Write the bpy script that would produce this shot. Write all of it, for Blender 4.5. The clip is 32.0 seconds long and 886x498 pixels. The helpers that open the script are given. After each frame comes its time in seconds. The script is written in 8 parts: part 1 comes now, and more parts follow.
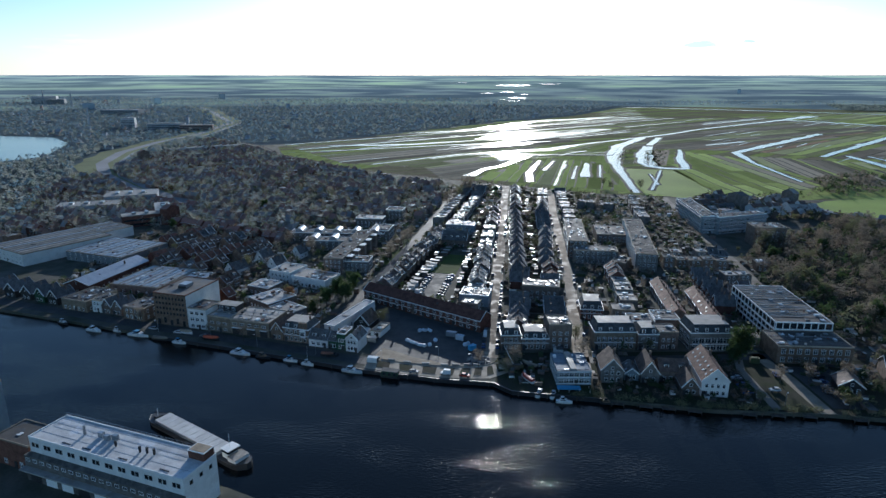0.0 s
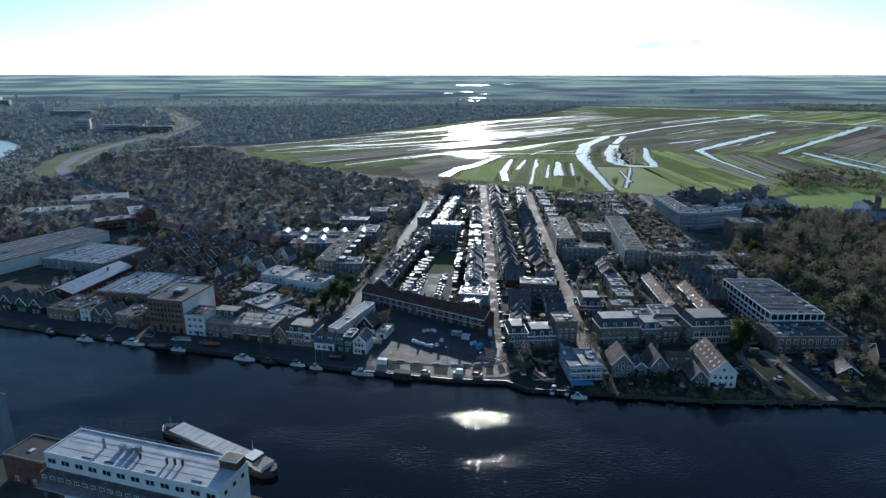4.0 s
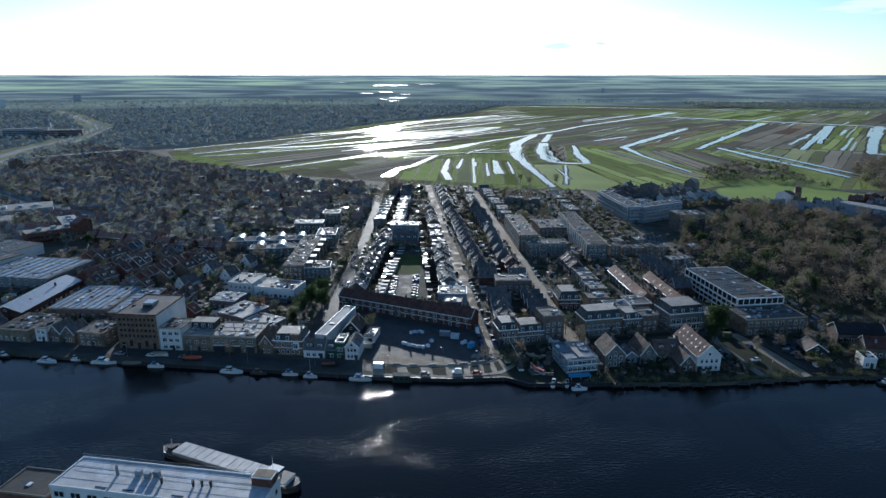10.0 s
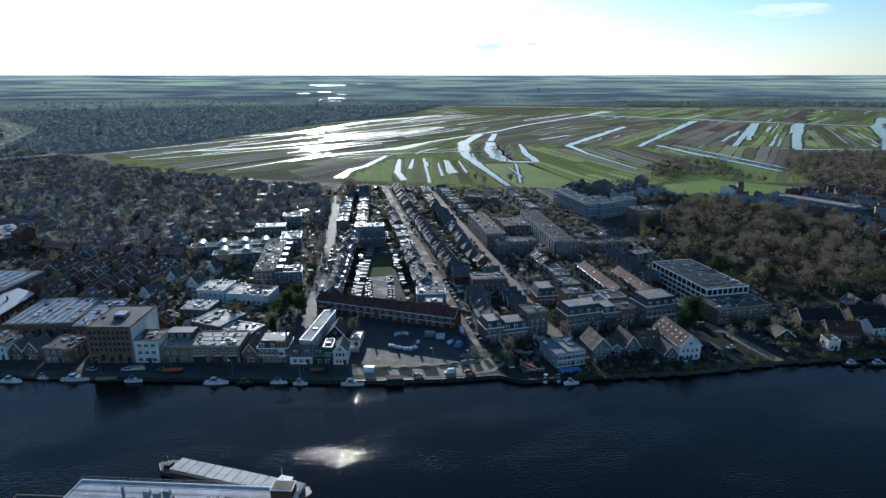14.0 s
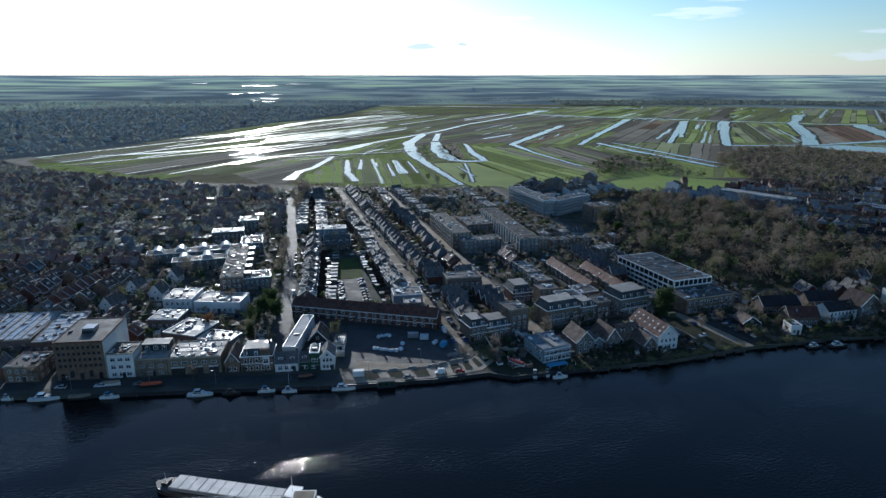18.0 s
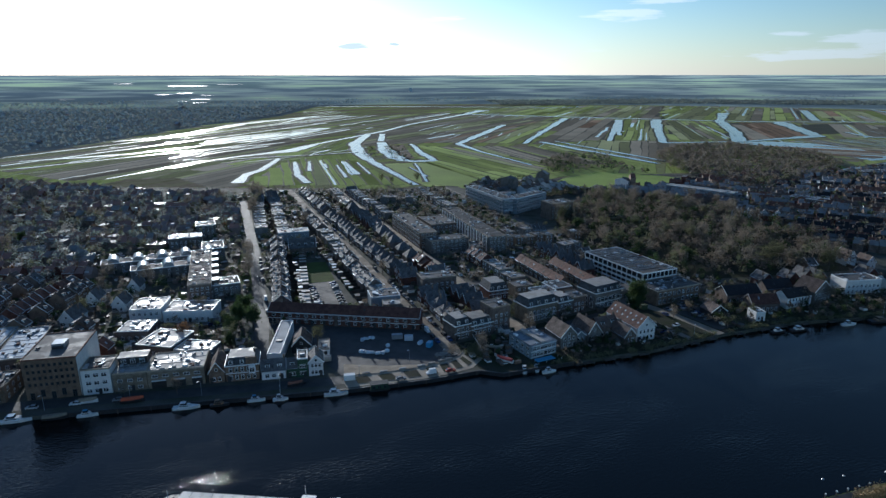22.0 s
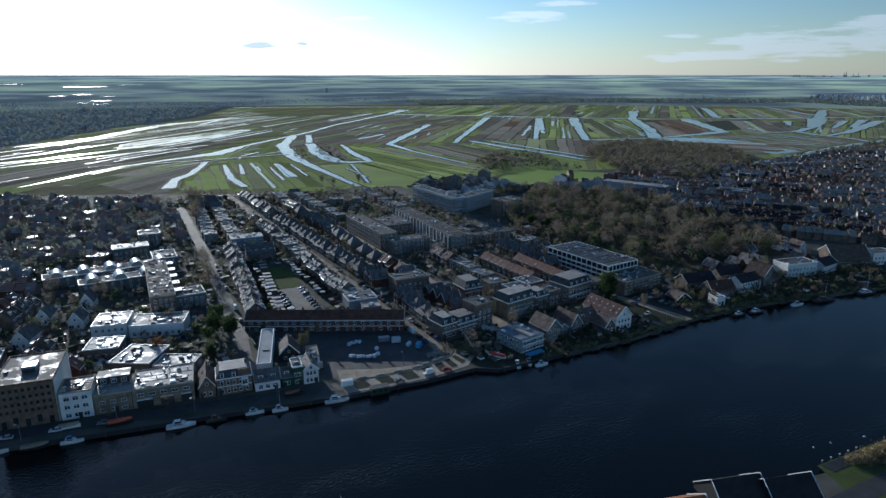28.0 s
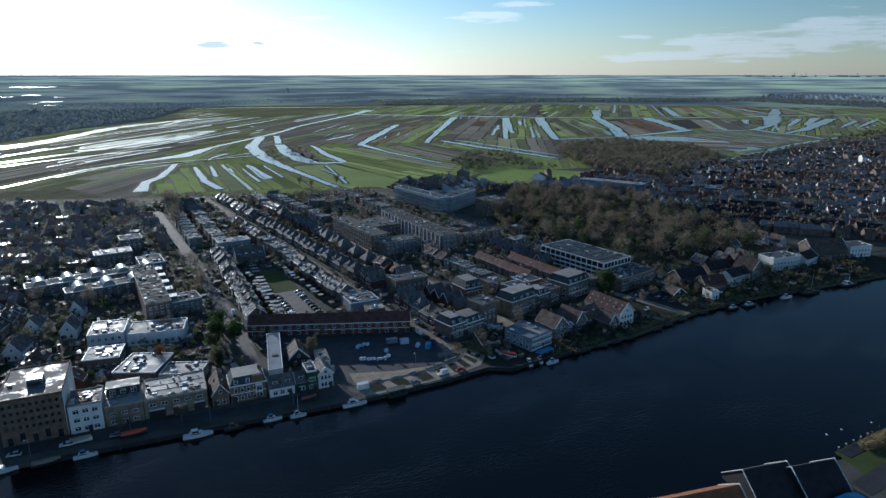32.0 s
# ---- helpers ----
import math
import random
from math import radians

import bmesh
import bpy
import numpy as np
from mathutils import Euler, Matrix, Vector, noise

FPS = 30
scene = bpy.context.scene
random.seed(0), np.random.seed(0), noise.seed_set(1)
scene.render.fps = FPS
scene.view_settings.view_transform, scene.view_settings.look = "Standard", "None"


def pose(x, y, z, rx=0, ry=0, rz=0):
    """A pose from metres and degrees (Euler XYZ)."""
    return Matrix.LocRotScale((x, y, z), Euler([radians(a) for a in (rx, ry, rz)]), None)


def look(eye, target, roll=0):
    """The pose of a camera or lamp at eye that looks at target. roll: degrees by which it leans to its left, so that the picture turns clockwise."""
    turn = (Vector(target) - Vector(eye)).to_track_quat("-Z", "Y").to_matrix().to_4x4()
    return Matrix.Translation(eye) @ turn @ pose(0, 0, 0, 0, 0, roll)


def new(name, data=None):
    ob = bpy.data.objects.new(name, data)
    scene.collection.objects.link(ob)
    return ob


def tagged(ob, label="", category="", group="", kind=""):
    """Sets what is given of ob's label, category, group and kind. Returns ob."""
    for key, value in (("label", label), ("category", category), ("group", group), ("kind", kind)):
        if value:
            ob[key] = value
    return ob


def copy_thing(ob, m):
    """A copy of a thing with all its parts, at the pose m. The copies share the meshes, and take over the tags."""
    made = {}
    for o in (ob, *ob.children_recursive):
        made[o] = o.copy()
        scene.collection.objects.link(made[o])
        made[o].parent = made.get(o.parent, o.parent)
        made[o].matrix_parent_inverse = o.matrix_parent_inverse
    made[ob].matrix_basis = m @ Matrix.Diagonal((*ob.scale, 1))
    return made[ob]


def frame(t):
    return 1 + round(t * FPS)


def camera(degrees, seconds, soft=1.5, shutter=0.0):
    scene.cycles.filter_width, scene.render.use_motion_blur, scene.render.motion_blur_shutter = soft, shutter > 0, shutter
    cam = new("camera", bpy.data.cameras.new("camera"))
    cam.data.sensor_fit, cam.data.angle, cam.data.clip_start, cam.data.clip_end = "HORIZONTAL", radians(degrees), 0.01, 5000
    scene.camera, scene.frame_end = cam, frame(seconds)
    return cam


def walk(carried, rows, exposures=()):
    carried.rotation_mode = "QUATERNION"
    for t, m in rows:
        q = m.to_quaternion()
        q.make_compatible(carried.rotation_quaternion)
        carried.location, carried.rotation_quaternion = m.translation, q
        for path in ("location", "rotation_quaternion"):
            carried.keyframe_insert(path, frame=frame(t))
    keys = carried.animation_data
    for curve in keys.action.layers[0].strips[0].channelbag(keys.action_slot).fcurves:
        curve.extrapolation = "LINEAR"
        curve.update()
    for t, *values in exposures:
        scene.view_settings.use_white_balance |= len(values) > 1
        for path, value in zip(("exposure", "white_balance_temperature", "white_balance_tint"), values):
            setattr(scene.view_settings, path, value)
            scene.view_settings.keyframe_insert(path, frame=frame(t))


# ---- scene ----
# Flight of the drone: seconds, east, north, height, yaw; it keeps its tilt all the way.
cam = camera(70.73, 32.0, soft=1.45)
PITCH = -15.58
FLIGHT = [
    (0, 0.00, 0.00, 120.0, -0.00),
    (2, -10.37, 0.27, 120.0, -1.75),
    (4, -20.69, 0.89, 119.9, -3.85),
    (6, -30.93, 1.95, 119.9, -6.20),
    (8, -41.09, 3.49, 119.9, -8.77),
    (10, -51.15, 5.52, 119.8, -11.51),
    (12, -61.10, 8.05, 119.8, -14.36),
    (14, -70.91, 11.07, 119.8, -17.31),
    (16, -80.58, 14.53, 119.7, -20.30),
    (18, -90.10, 18.45, 119.7, -23.32),
    (20, -99.42, 22.76, 119.7, -26.32),
    (22, -108.54, 27.47, 119.7, -29.25),
    (24, -117.43, 32.56, 119.6, -32.07),
    (26, -126.07, 38.06, 119.6, -34.71),
    (28, -134.41, 43.99, 119.6, -37.10),
    (30, -142.40, 50.42, 119.5, -39.14),
    (32, -150.01, 57.44, 119.5, -40.73),
]
walk(cam, [(t, pose(x, y, z, 90 + PITCH, 0, yaw)) for t, x, y, z, yaw in FLIGHT], [(0, 0.2, 5500, 7), (16, 0.08, 5500, 7), (32, -0.12, 5500, 7)])

# ---- light: a low winter sun over the polder, seen against the light ----
SUN_AZ, SUN_EL = 6.0, 12.2
world = bpy.data.worlds.new("world")
scene.world = world
world.use_nodes = True
wn, wl = world.node_tree.nodes, world.node_tree.links
sky = wn.new("ShaderNodeTexSky")
sky.sky_type = "NISHITA"
sky.sun_disc = False
sky.sun_elevation, sky.sun_rotation = radians(SUN_EL), radians(SUN_AZ)
sky.air_density, sky.dust_density, sky.ozone_density = 1.0, 0.3, 3.2
bg = wn["Background"]
bg.inputs["Strength"].default_value = 0.15


def wnode(kind, **values):
    n = wn.new(kind)
    for k, v in values.items():
        n.inputs[k].default_value = v
    return n


def wmath(op, a, b=None, c=None, clamp=False):
    n = wn.new("ShaderNodeMath")
    n.operation, n.use_clamp = op, clamp
    for i, v in enumerate((a, b, c)):
        if v is None:
            continue
        if isinstance(v, (int, float)):
            n.inputs[i].default_value = v
        else:
            wl.new(v, n.inputs[i])
    return n.outputs[0]


# thin streaks of cloud low over the horizon, and a few single clouds
wtc, wsep = wn.new("ShaderNodeTexCoord"), wn.new("ShaderNodeSeparateXYZ")
wl.new(wtc.outputs["Generated"], wsep.inputs[0])
wmap = wn.new("ShaderNodeMapping")
wmap.inputs["Scale"].default_value = (5.0, 5.0, 42.0)
wl.new(wtc.outputs["Generated"], wmap.inputs["Vector"])
streak = wnode("ShaderNodeTexNoise", Scale=1.0, Detail=7.0, Roughness=0.58)
wl.new(wmap.outputs["Vector"], streak.inputs["Vector"])
rag = wnode("ShaderNodeTexNoise", Scale=2.6, Detail=8.0, Roughness=0.62)
wl.new(wmap.outputs["Vector"], rag.inputs["Vector"])
haze = wmath("SUBTRACT", 1.0, wmath("MULTIPLY", wmath("ABSOLUTE", wsep.outputs["Z"]), 9.0), clamp=True)
# the haze is thickest below the sun
sunward = wn.new("ShaderNodeVectorMath")
sunward.operation = "DOT_PRODUCT"
wl.new(wtc.outputs["Generated"], sunward.inputs[0])
sunward.inputs[1].default_value = (math.sin(radians(SUN_AZ)), math.cos(radians(SUN_AZ)), 0)
haze = wmath("MULTIPLY", haze, wmath("MULTIPLY_ADD", wmath("POWER", wmath("MAXIMUM", sunward.outputs["Value"], 0.0), 3.0), 0.55, 0.45))
mask = wmath("MULTIPLY", wmath("MULTIPLY_ADD", streak.outputs["Fac"], 4.0, -2.2, clamp=True), wmath("MULTIPLY", haze, 0.75))
mask = wmath("MAXIMUM", mask, wmath("MULTIPLY", wmath("POWER", haze, 1.6), 0.72))
shade = None
for az, el, wide, tall, dark in ((29.3, 4.6, 0.032, 0.0055, 0), (44.5, 4.8, 0.05, 0.008, 0), (47, 5.8, 0.05, 0.005, 0), (57, 3.0, 0.03, 0.004, 0), (66, 2.2, 0.12, 0.02, 0), (74, 3.2, 0.1, 0.024, 0), (84, 2.4, 0.14, 0.024, 0), (58, 1.5, 0.1, 0.008, 0), (21.5, 2.4, 0.024, 0.006, 1), (25, 2.6, 0.008, 0.003, 1), (-16, 1.2, 0.06, 0.008, 0), (-28, 2.2, 0.09, 0.012, 0)):
    c = Vector((math.sin(radians(az)) * math.cos(radians(el)), math.cos(radians(az)) * math.cos(radians(el)), math.sin(radians(el))))
    r = Vector((math.cos(radians(az)), -math.sin(radians(az)), 0)) / wide
    along, up = wn.new("ShaderNodeVectorMath"), wmath("MULTIPLY_ADD", wsep.outputs["Z"], 1 / tall, -c.z / tall)
    along.operation = "DOT_PRODUCT"
    wl.new(wtc.outputs["Generated"], along.inputs[0])
    along.inputs[1].default_value = r
    dist = wmath("ADD", wmath("POWER", wmath("ABSOLUTE", along.outputs["Value"]), 2.0), wmath("POWER", wmath("ABSOLUTE", up), 2.0))
    puff = wmath("SUBTRACT", 1.0, wmath("MULTIPLY_ADD", rag.outputs["Fac"], 6.0, wmath("ADD", dist, -3.2)), clamp=True)
    if dark:
        shade = puff if shade is None else wmath("MAXIMUM", shade, puff)
    else:
        mask = wmath("MAXIMUM", mask, wmath("MULTIPLY", puff, 0.6))
glow = wn.new("ShaderNodeMix")
glow.data_type = "RGBA"
wl.new(mask, glow.inputs["Factor"])
wl.new(sky.outputs["Color"], glow.inputs["A"])
lit = wn.new("ShaderNodeMix")
lit.data_type = "RGBA"
wl.new(wmath("POWER", wmath("MAXIMUM", sunward.outputs["Value"], 0.0), 5.0), lit.inputs["Factor"])
lit.inputs["A"].default_value, lit.inputs["B"].default_value = (6.2, 6.6, 7.0, 1), (10.5, 10.7, 11.0, 1)
wl.new(lit.outputs["Result"], glow.inputs["B"])
grey = wn.new("ShaderNodeMix")
grey.data_type = "RGBA"
wl.new(wmath("MULTIPLY", shade, 0.8), grey.inputs["Factor"])
wl.new(glow.outputs["Result"], grey.inputs["A"])
grey.inputs["B"].default_value = (3.4, 4.2, 4.8, 1)
ring = wn.new("ShaderNodeVectorMath")
ring.operation = "SCALE"
wl.new(grey.outputs["Result"], ring.inputs[0])
wl.new(wmath("MULTIPLY_ADD", wmath("MULTIPLY", sunward.outputs["Value"], sunward.outputs["Value"]), 0.42, 0.64), ring.inputs["Scale"])
wl.new(ring.outputs["Vector"], bg.inputs["Color"])
sun_data = bpy.data.lights.new("sun", "SUN")
sun_data.energy, sun_data.angle, sun_data.color = 4.8, radians(0.5), (1.0, 0.91, 0.8)
sun = new("sun", sun_data)
sun_dir = Vector((math.sin(radians(SUN_AZ)) * math.cos(radians(SUN_EL)), math.cos(radians(SUN_AZ)) * math.cos(radians(SUN_EL)), math.sin(radians(SUN_EL))))
sun.matrix_world = look(sun_dir * 500, (0, 0, 0))


# ---- materials ----
def material(name, base, rough=0.8, second=None, scale=0.5, fine=6.0, bump=0.15, metal=0.0, spread=0.12, coords="Object", spec=0.5):
    """A surface with stains at two scales, a little relief, and a shade of its own for each object."""
    m = bpy.data.materials.new(name)
    m.use_nodes = True
    n, l = m.node_tree.nodes, m.node_tree.links
    b = n["Principled BSDF"]
    b.inputs["Metallic"].default_value = metal
    b.inputs["Specular IOR Level"].default_value = spec
    tc = n.new("ShaderNodeTexCoord")
    big, small = n.new("ShaderNodeTexNoise"), n.new("ShaderNodeTexNoise")
    big.inputs["Scale"].default_value, small.inputs["Scale"].default_value = scale, fine
    big.inputs["Detail"].default_value, small.inputs["Detail"].default_value = 4, 5
    for tex in (big, small):
        l.new(tc.outputs[coords], tex.inputs["Vector"])
    ramp = n.new("ShaderNodeValToRGB")
    ramp.color_ramp.elements[0].position, ramp.color_ramp.elements[1].position = 0.35, 0.68
    ramp.color_ramp.elements[0].color = (*base, 1)
    ramp.color_ramp.elements[1].color = (*(second or [c * 0.7 for c in base]), 1)
    l.new(big.outputs["Fac"], ramp.inputs["Fac"])
    info = n.new("ShaderNodeObjectInfo")
    shade = n.new("ShaderNodeMapRange")
    shade.inputs["To Min"].default_value, shade.inputs["To Max"].default_value = 1 - 2 * spread, 1 + spread
    l.new(info.outputs["Random"], shade.inputs["Value"])
    grain = n.new("ShaderNodeMapRange")
    grain.inputs["To Min"].default_value, grain.inputs["To Max"].default_value = 0.72, 1.25
    l.new(small.outputs["Fac"], grain.inputs["Value"])
    mul = n.new("ShaderNodeMath")
    mul.operation = "MULTIPLY"
    l.new(shade.outputs["Result"], mul.inputs[0])
    l.new(grain.outputs["Result"], mul.inputs[1])
    mix = n.new("ShaderNodeVectorMath")
    mix.operation = "SCALE"
    l.new(ramp.outputs["Color"], mix.inputs[0])
    l.new(mul.outputs[0], mix.inputs["Scale"])
    l.new(mix.outputs["Vector"], b.inputs["Base Color"])
    rr = n.new("ShaderNodeMapRange")
    rr.inputs["To Min"].default_value, rr.inputs["To Max"].default_value = max(rough - 0.12, 0.03), min(rough + 0.12, 1)
    l.new(big.outputs["Fac"], rr.inputs["Value"])
    l.new(rr.outputs["Result"], b.inputs["Roughness"])
    if bump:
        bn = n.new("ShaderNodeBump")
        bn.inputs["Strength"].default_value, bn.inputs["Distance"].default_value = bump, 0.1
        l.new(small.outputs["Fac"], bn.inputs["Height"])
        l.new(bn.outputs["Normal"], b.inputs["Normal"])
    return m


def coursed(name, base, joint, row, length, rough=0.85):
    """Brickwork or roof tiles in courses, by the height above ground and the run of the wall."""
    m = material(name, base, rough, [c * 0.55 for c in base], scale=0.45, fine=4.0, spec=0.25)
    n, l = m.node_tree.nodes, m.node_tree.links
    b = n["Principled BSDF"]
    src = b.inputs["Base Color"].links[0].from_socket
    tc = n.new("ShaderNodeTexCoord")
    sep, comb, add = n.new("ShaderNodeSeparateXYZ"), n.new("ShaderNodeCombineXYZ"), n.new("ShaderNodeMath")
    l.new(tc.outputs["Object"], sep.inputs[0])
    l.new(sep.outputs["X"], add.inputs[0])
    l.new(sep.outputs["Y"], add.inputs[1])
    l.new(add.outputs[0], comb.inputs["X"])
    l.new(sep.outputs["Z"], comb.inputs["Y"])
    br = n.new("ShaderNodeTexBrick")
    br.inputs["Scale"].default_value = 1.0
    br.inputs["Brick Width"].default_value, br.inputs["Row Height"].default_value = length, row
    br.inputs["Mortar Size"].default_value = row * 0.09
    br.inputs["Color1"].default_value, br.inputs["Color2"].default_value = (1, 1, 1, 1), (0.78, 0.78, 0.78, 1)
    br.inputs["Mortar"].default_value = (joint, joint, joint, 1)
    l.new(comb.outputs[0], br.inputs["Vector"])
    mix = n.new("ShaderNodeMix")
    mix.data_type, mix.blend_type = "RGBA", "MULTIPLY"
    mix.inputs["Factor"].default_value = 1.0
    l.new(src, mix.inputs["A"])
    l.new(br.outputs["Color"], mix.inputs["B"])
    l.new(mix.outputs["Result"], b.inputs["Base Color"])
    return m


def water(name, base, ripple, scale, rough, spec=0.26, ior=1.33, chop_scale=4.0, chop_share=0.35, detail=3):
    m = bpy.data.materials.new(name)
    m.use_nodes = True
    n, l = m.node_tree.nodes, m.node_tree.links
    b = n["Principled BSDF"]
    b.inputs["Base Color"].default_value = (*base, 1)
    b.inputs["IOR"].default_value = ior
    b.inputs["Specular IOR Level"].default_value = spec
    tc = n.new("ShaderNodeTexCoord")
    patch, wave, chop = n.new("ShaderNodeTexNoise"), n.new("ShaderNodeTexNoise"), n.new("ShaderNodeTexNoise")
    mp = n.new("ShaderNodeMapping")
    mp.inputs["Rotation"].default_value = (0, 0, radians(25))
    mp.inputs["Scale"].default_value = (1.0, 2.2, 1.0)
    l.new(tc.outputs["Object"], mp.inputs["Vector"])
    patch.inputs["Scale"].default_value, wave.inputs["Scale"].default_value, chop.inputs["Scale"].default_value = 0.018, scale, scale * chop_scale
    for t in (patch, wave, chop):
        t.inputs["Detail"].default_value = 3 if t is patch else detail
        l.new(mp.outputs["Vector"], t.inputs["Vector"])
    pr = n.new("ShaderNodeMapRange")
    pr.inputs["From Min"].default_value, pr.inputs["From Max"].default_value = 0.46, 0.62
    pr.inputs["To Min"].default_value, pr.inputs["To Max"].default_value = ripple * 0.22, ripple
    l.new(patch.outputs["Fac"], pr.inputs["Value"])
    add = n.new("ShaderNodeMath")
    add.operation = "MULTIPLY_ADD"
    l.new(chop.outputs["Fac"], add.inputs[0])
    add.inputs[1].default_value = chop_share
    l.new(wave.outputs["Fac"], add.inputs[2])
    bn = n.new("ShaderNodeBump")
    bn.inputs["Distance"].default_value = 0.35
    l.new(pr.outputs["Result"], bn.inputs["Strength"])
    l.new(add.outputs[0], bn.inputs["Height"])
    l.new(bn.outputs["Normal"], b.inputs["Normal"])
    b.inputs["Roughness"].default_value = rough
    return m


M = {}
M["river"] = water("river_water", (0.003, 0.0045, 0.0055), 0.5, 0.6, 0.07, 0.3, chop_scale=2.3, chop_share=0.36, detail=1)
M["ditch"] = water("ditch_water", (0.05, 0.06, 0.06), 0.05, 0.25, 0.17, 0.7, 1.4)
M["mere"] = water("far_mere_water", (0.05, 0.06, 0.06), 0.05, 0.05, 0.5, 0.05, 1.33)
M["soil"] = material("town_ground", (0.11, 0.105, 0.09), 0.95, (0.06, 0.065, 0.045), 0.09, 1.2, spec=0.08)
M["asphalt"] = material("asphalt", (0.055, 0.055, 0.055), 0.78, (0.04, 0.041, 0.043), 0.25, 3, spec=0.35)
M["concrete"] = material("concrete", (0.36, 0.31, 0.24), 0.85, (0.25, 0.21, 0.16), 0.2, 3, spec=0.2)
M["grass"] = material("grass", (0.09, 0.12, 0.035), 0.95, (0.07, 0.08, 0.035), 0.1, 2, spec=0.03)
M["brick_red"] = coursed("red_brick", (0.16, 0.075, 0.056), 1.1, 0.3, 0.8)
M["brick_brown"] = coursed("brown_brick", (0.25, 0.175, 0.125), 1.2, 0.3, 0.8)
M["brick_dark"] = coursed("dark_brick", (0.22, 0.17, 0.14), 1.1, 0.3, 0.8)
M["brick_yellow"] = coursed("yellow_brick", (0.33, 0.27, 0.2), 0.75, 0.3, 0.8)
M["brick_grey"] = coursed("grey_brick", (0.23, 0.215, 0.195), 0.8, 0.3, 0.8)
M["plaster"] = material("white_paint", (0.72, 0.71, 0.68), 0.7, (0.6, 0.59, 0.56), 0.3, 3, spread=0.06)
M["green_wood"] = material("dark_green_boards", (0.018, 0.07, 0.032), 0.5, (0.014, 0.05, 0.025), 0.5, 5, spread=0.05)
M["grey_wood"] = material("bluegrey_boards", (0.22, 0.27, 0.3), 0.6, (0.17, 0.21, 0.24), 0.5, 5)
M["black_wood"] = material("tarred_boards", (0.018, 0.018, 0.02), 0.6, (0.028, 0.027, 0.026), 0.5, 5)
M["tile_red"] = coursed("red_roof_tiles", (0.25, 0.12, 0.085), 0.5, 0.34, 0.6, 0.8)
M["tile_orange"] = coursed("orange_roof_tiles", (0.42, 0.17, 0.075), 0.5, 0.34, 0.6, 0.7)
M["tile_barn"] = coursed("redbrown_roof_tiles", (0.16, 0.078, 0.06), 0.5, 0.34, 0.6, 0.8)
M["tile_brown"] = coursed("brown_roof_tiles", (0.19, 0.135, 0.11), 0.5, 0.34, 0.6, 0.78)
M["tile_grey"] = coursed("grey_roof_tiles", (0.17, 0.168, 0.168), 0.5, 0.34, 0.6, 0.75)
def patchy(name, dry, wet, scale, rough=(0.7, 0.3), spec=0.18):
    """Roofing with dry felt and pools of wet: both colour and gloss break into patches."""
    m = material(name, dry, 0.6, [c * 0.7 for c in dry], 0.25, 3.0, bump=0.1, spread=0.2, spec=spec)
    n, l = m.node_tree.nodes, m.node_tree.links
    b = n["Principled BSDF"]
    src = b.inputs["Base Color"].links[0].from_socket
    tc, pools, ramp = n.new("ShaderNodeTexCoord"), n.new("ShaderNodeTexNoise"), n.new("ShaderNodeValToRGB")
    pools.inputs["Scale"].default_value, pools.inputs["Detail"].default_value = scale, 7
    pools.inputs["Roughness"].default_value = 0.65
    l.new(tc.outputs["Object"], pools.inputs["Vector"])
    ramp.color_ramp.elements[0].position, ramp.color_ramp.elements[1].position = 0.5, 0.58
    l.new(pools.outputs["Fac"], ramp.inputs["Fac"])
    mix, rr = n.new("ShaderNodeMix"), n.new("ShaderNodeMapRange")
    mix.data_type = "RGBA"
    mix.inputs["B"].default_value = (*wet, 1)
    l.new(ramp.outputs["Color"], mix.inputs["Factor"])
    l.new(src, mix.inputs["A"])
    l.new(mix.outputs["Result"], b.inputs["Base Color"])
    rr.inputs["To Min"].default_value, rr.inputs["To Max"].default_value = rough
    l.new(ramp.outputs["Color"], rr.inputs["Value"])
    l.new(rr.outputs["Result"], b.inputs["Roughness"])
    return m


M["klinker"] = patchy("damp_paving_bricks", (0.38, 0.31, 0.23), (0.27, 0.22, 0.165), 0.16, (0.95, 0.68))
M["pavement"] = patchy("damp_paving_slabs", (0.24, 0.215, 0.18), (0.18, 0.16, 0.135), 0.16, (0.95, 0.75))
M["bitumen"] = patchy("wet_bitumen", (0.14, 0.13, 0.12), (0.07, 0.07, 0.07), 0.22, (0.8, 0.4))
M["bitumen_light"] = patchy("pale_roofing", (0.41, 0.385, 0.35), (0.27, 0.24, 0.2), 0.16, (0.7, 0.42))
M["gravel"] = patchy("gravel_roof", (0.135, 0.13, 0.122), (0.085, 0.084, 0.082), 0.2, (0.95, 0.68), 0.12)
M["far_flat"] = patchy("wet_far_roofing", (0.32, 0.31, 0.3), (0.2, 0.2, 0.2), 0.1, (0.6, 0.35))
M["white_roof"] = patchy("white_roof_sheet", (0.78, 0.78, 0.77), (0.62, 0.63, 0.64), 0.12, (0.6, 0.45))
M["blue_roof"] = material("bluegrey_roof_felt", (0.19, 0.23, 0.27), 0.75, (0.14, 0.17, 0.2), 0.25, 2.5, spec=0.25)
M["slate_blue"] = coursed("dark_blue_slates", (0.075, 0.085, 0.095), 0.4, 0.3, 0.6, 0.6)
M["slate_black"] = material("black_roof_boards", (0.035, 0.033, 0.035), 0.75, (0.025, 0.024, 0.026), 0.4, 3, spec=0.15)
M["zinc"] = material("zinc", (0.33, 0.36, 0.39), 0.38, (0.27, 0.3, 0.33), 0.4, 3, metal=0.6)
M["white"] = material("white_trim", (0.8, 0.8, 0.78), 0.5, (0.72, 0.72, 0.7), 0.6, 5, bump=0.03, spread=0.03)
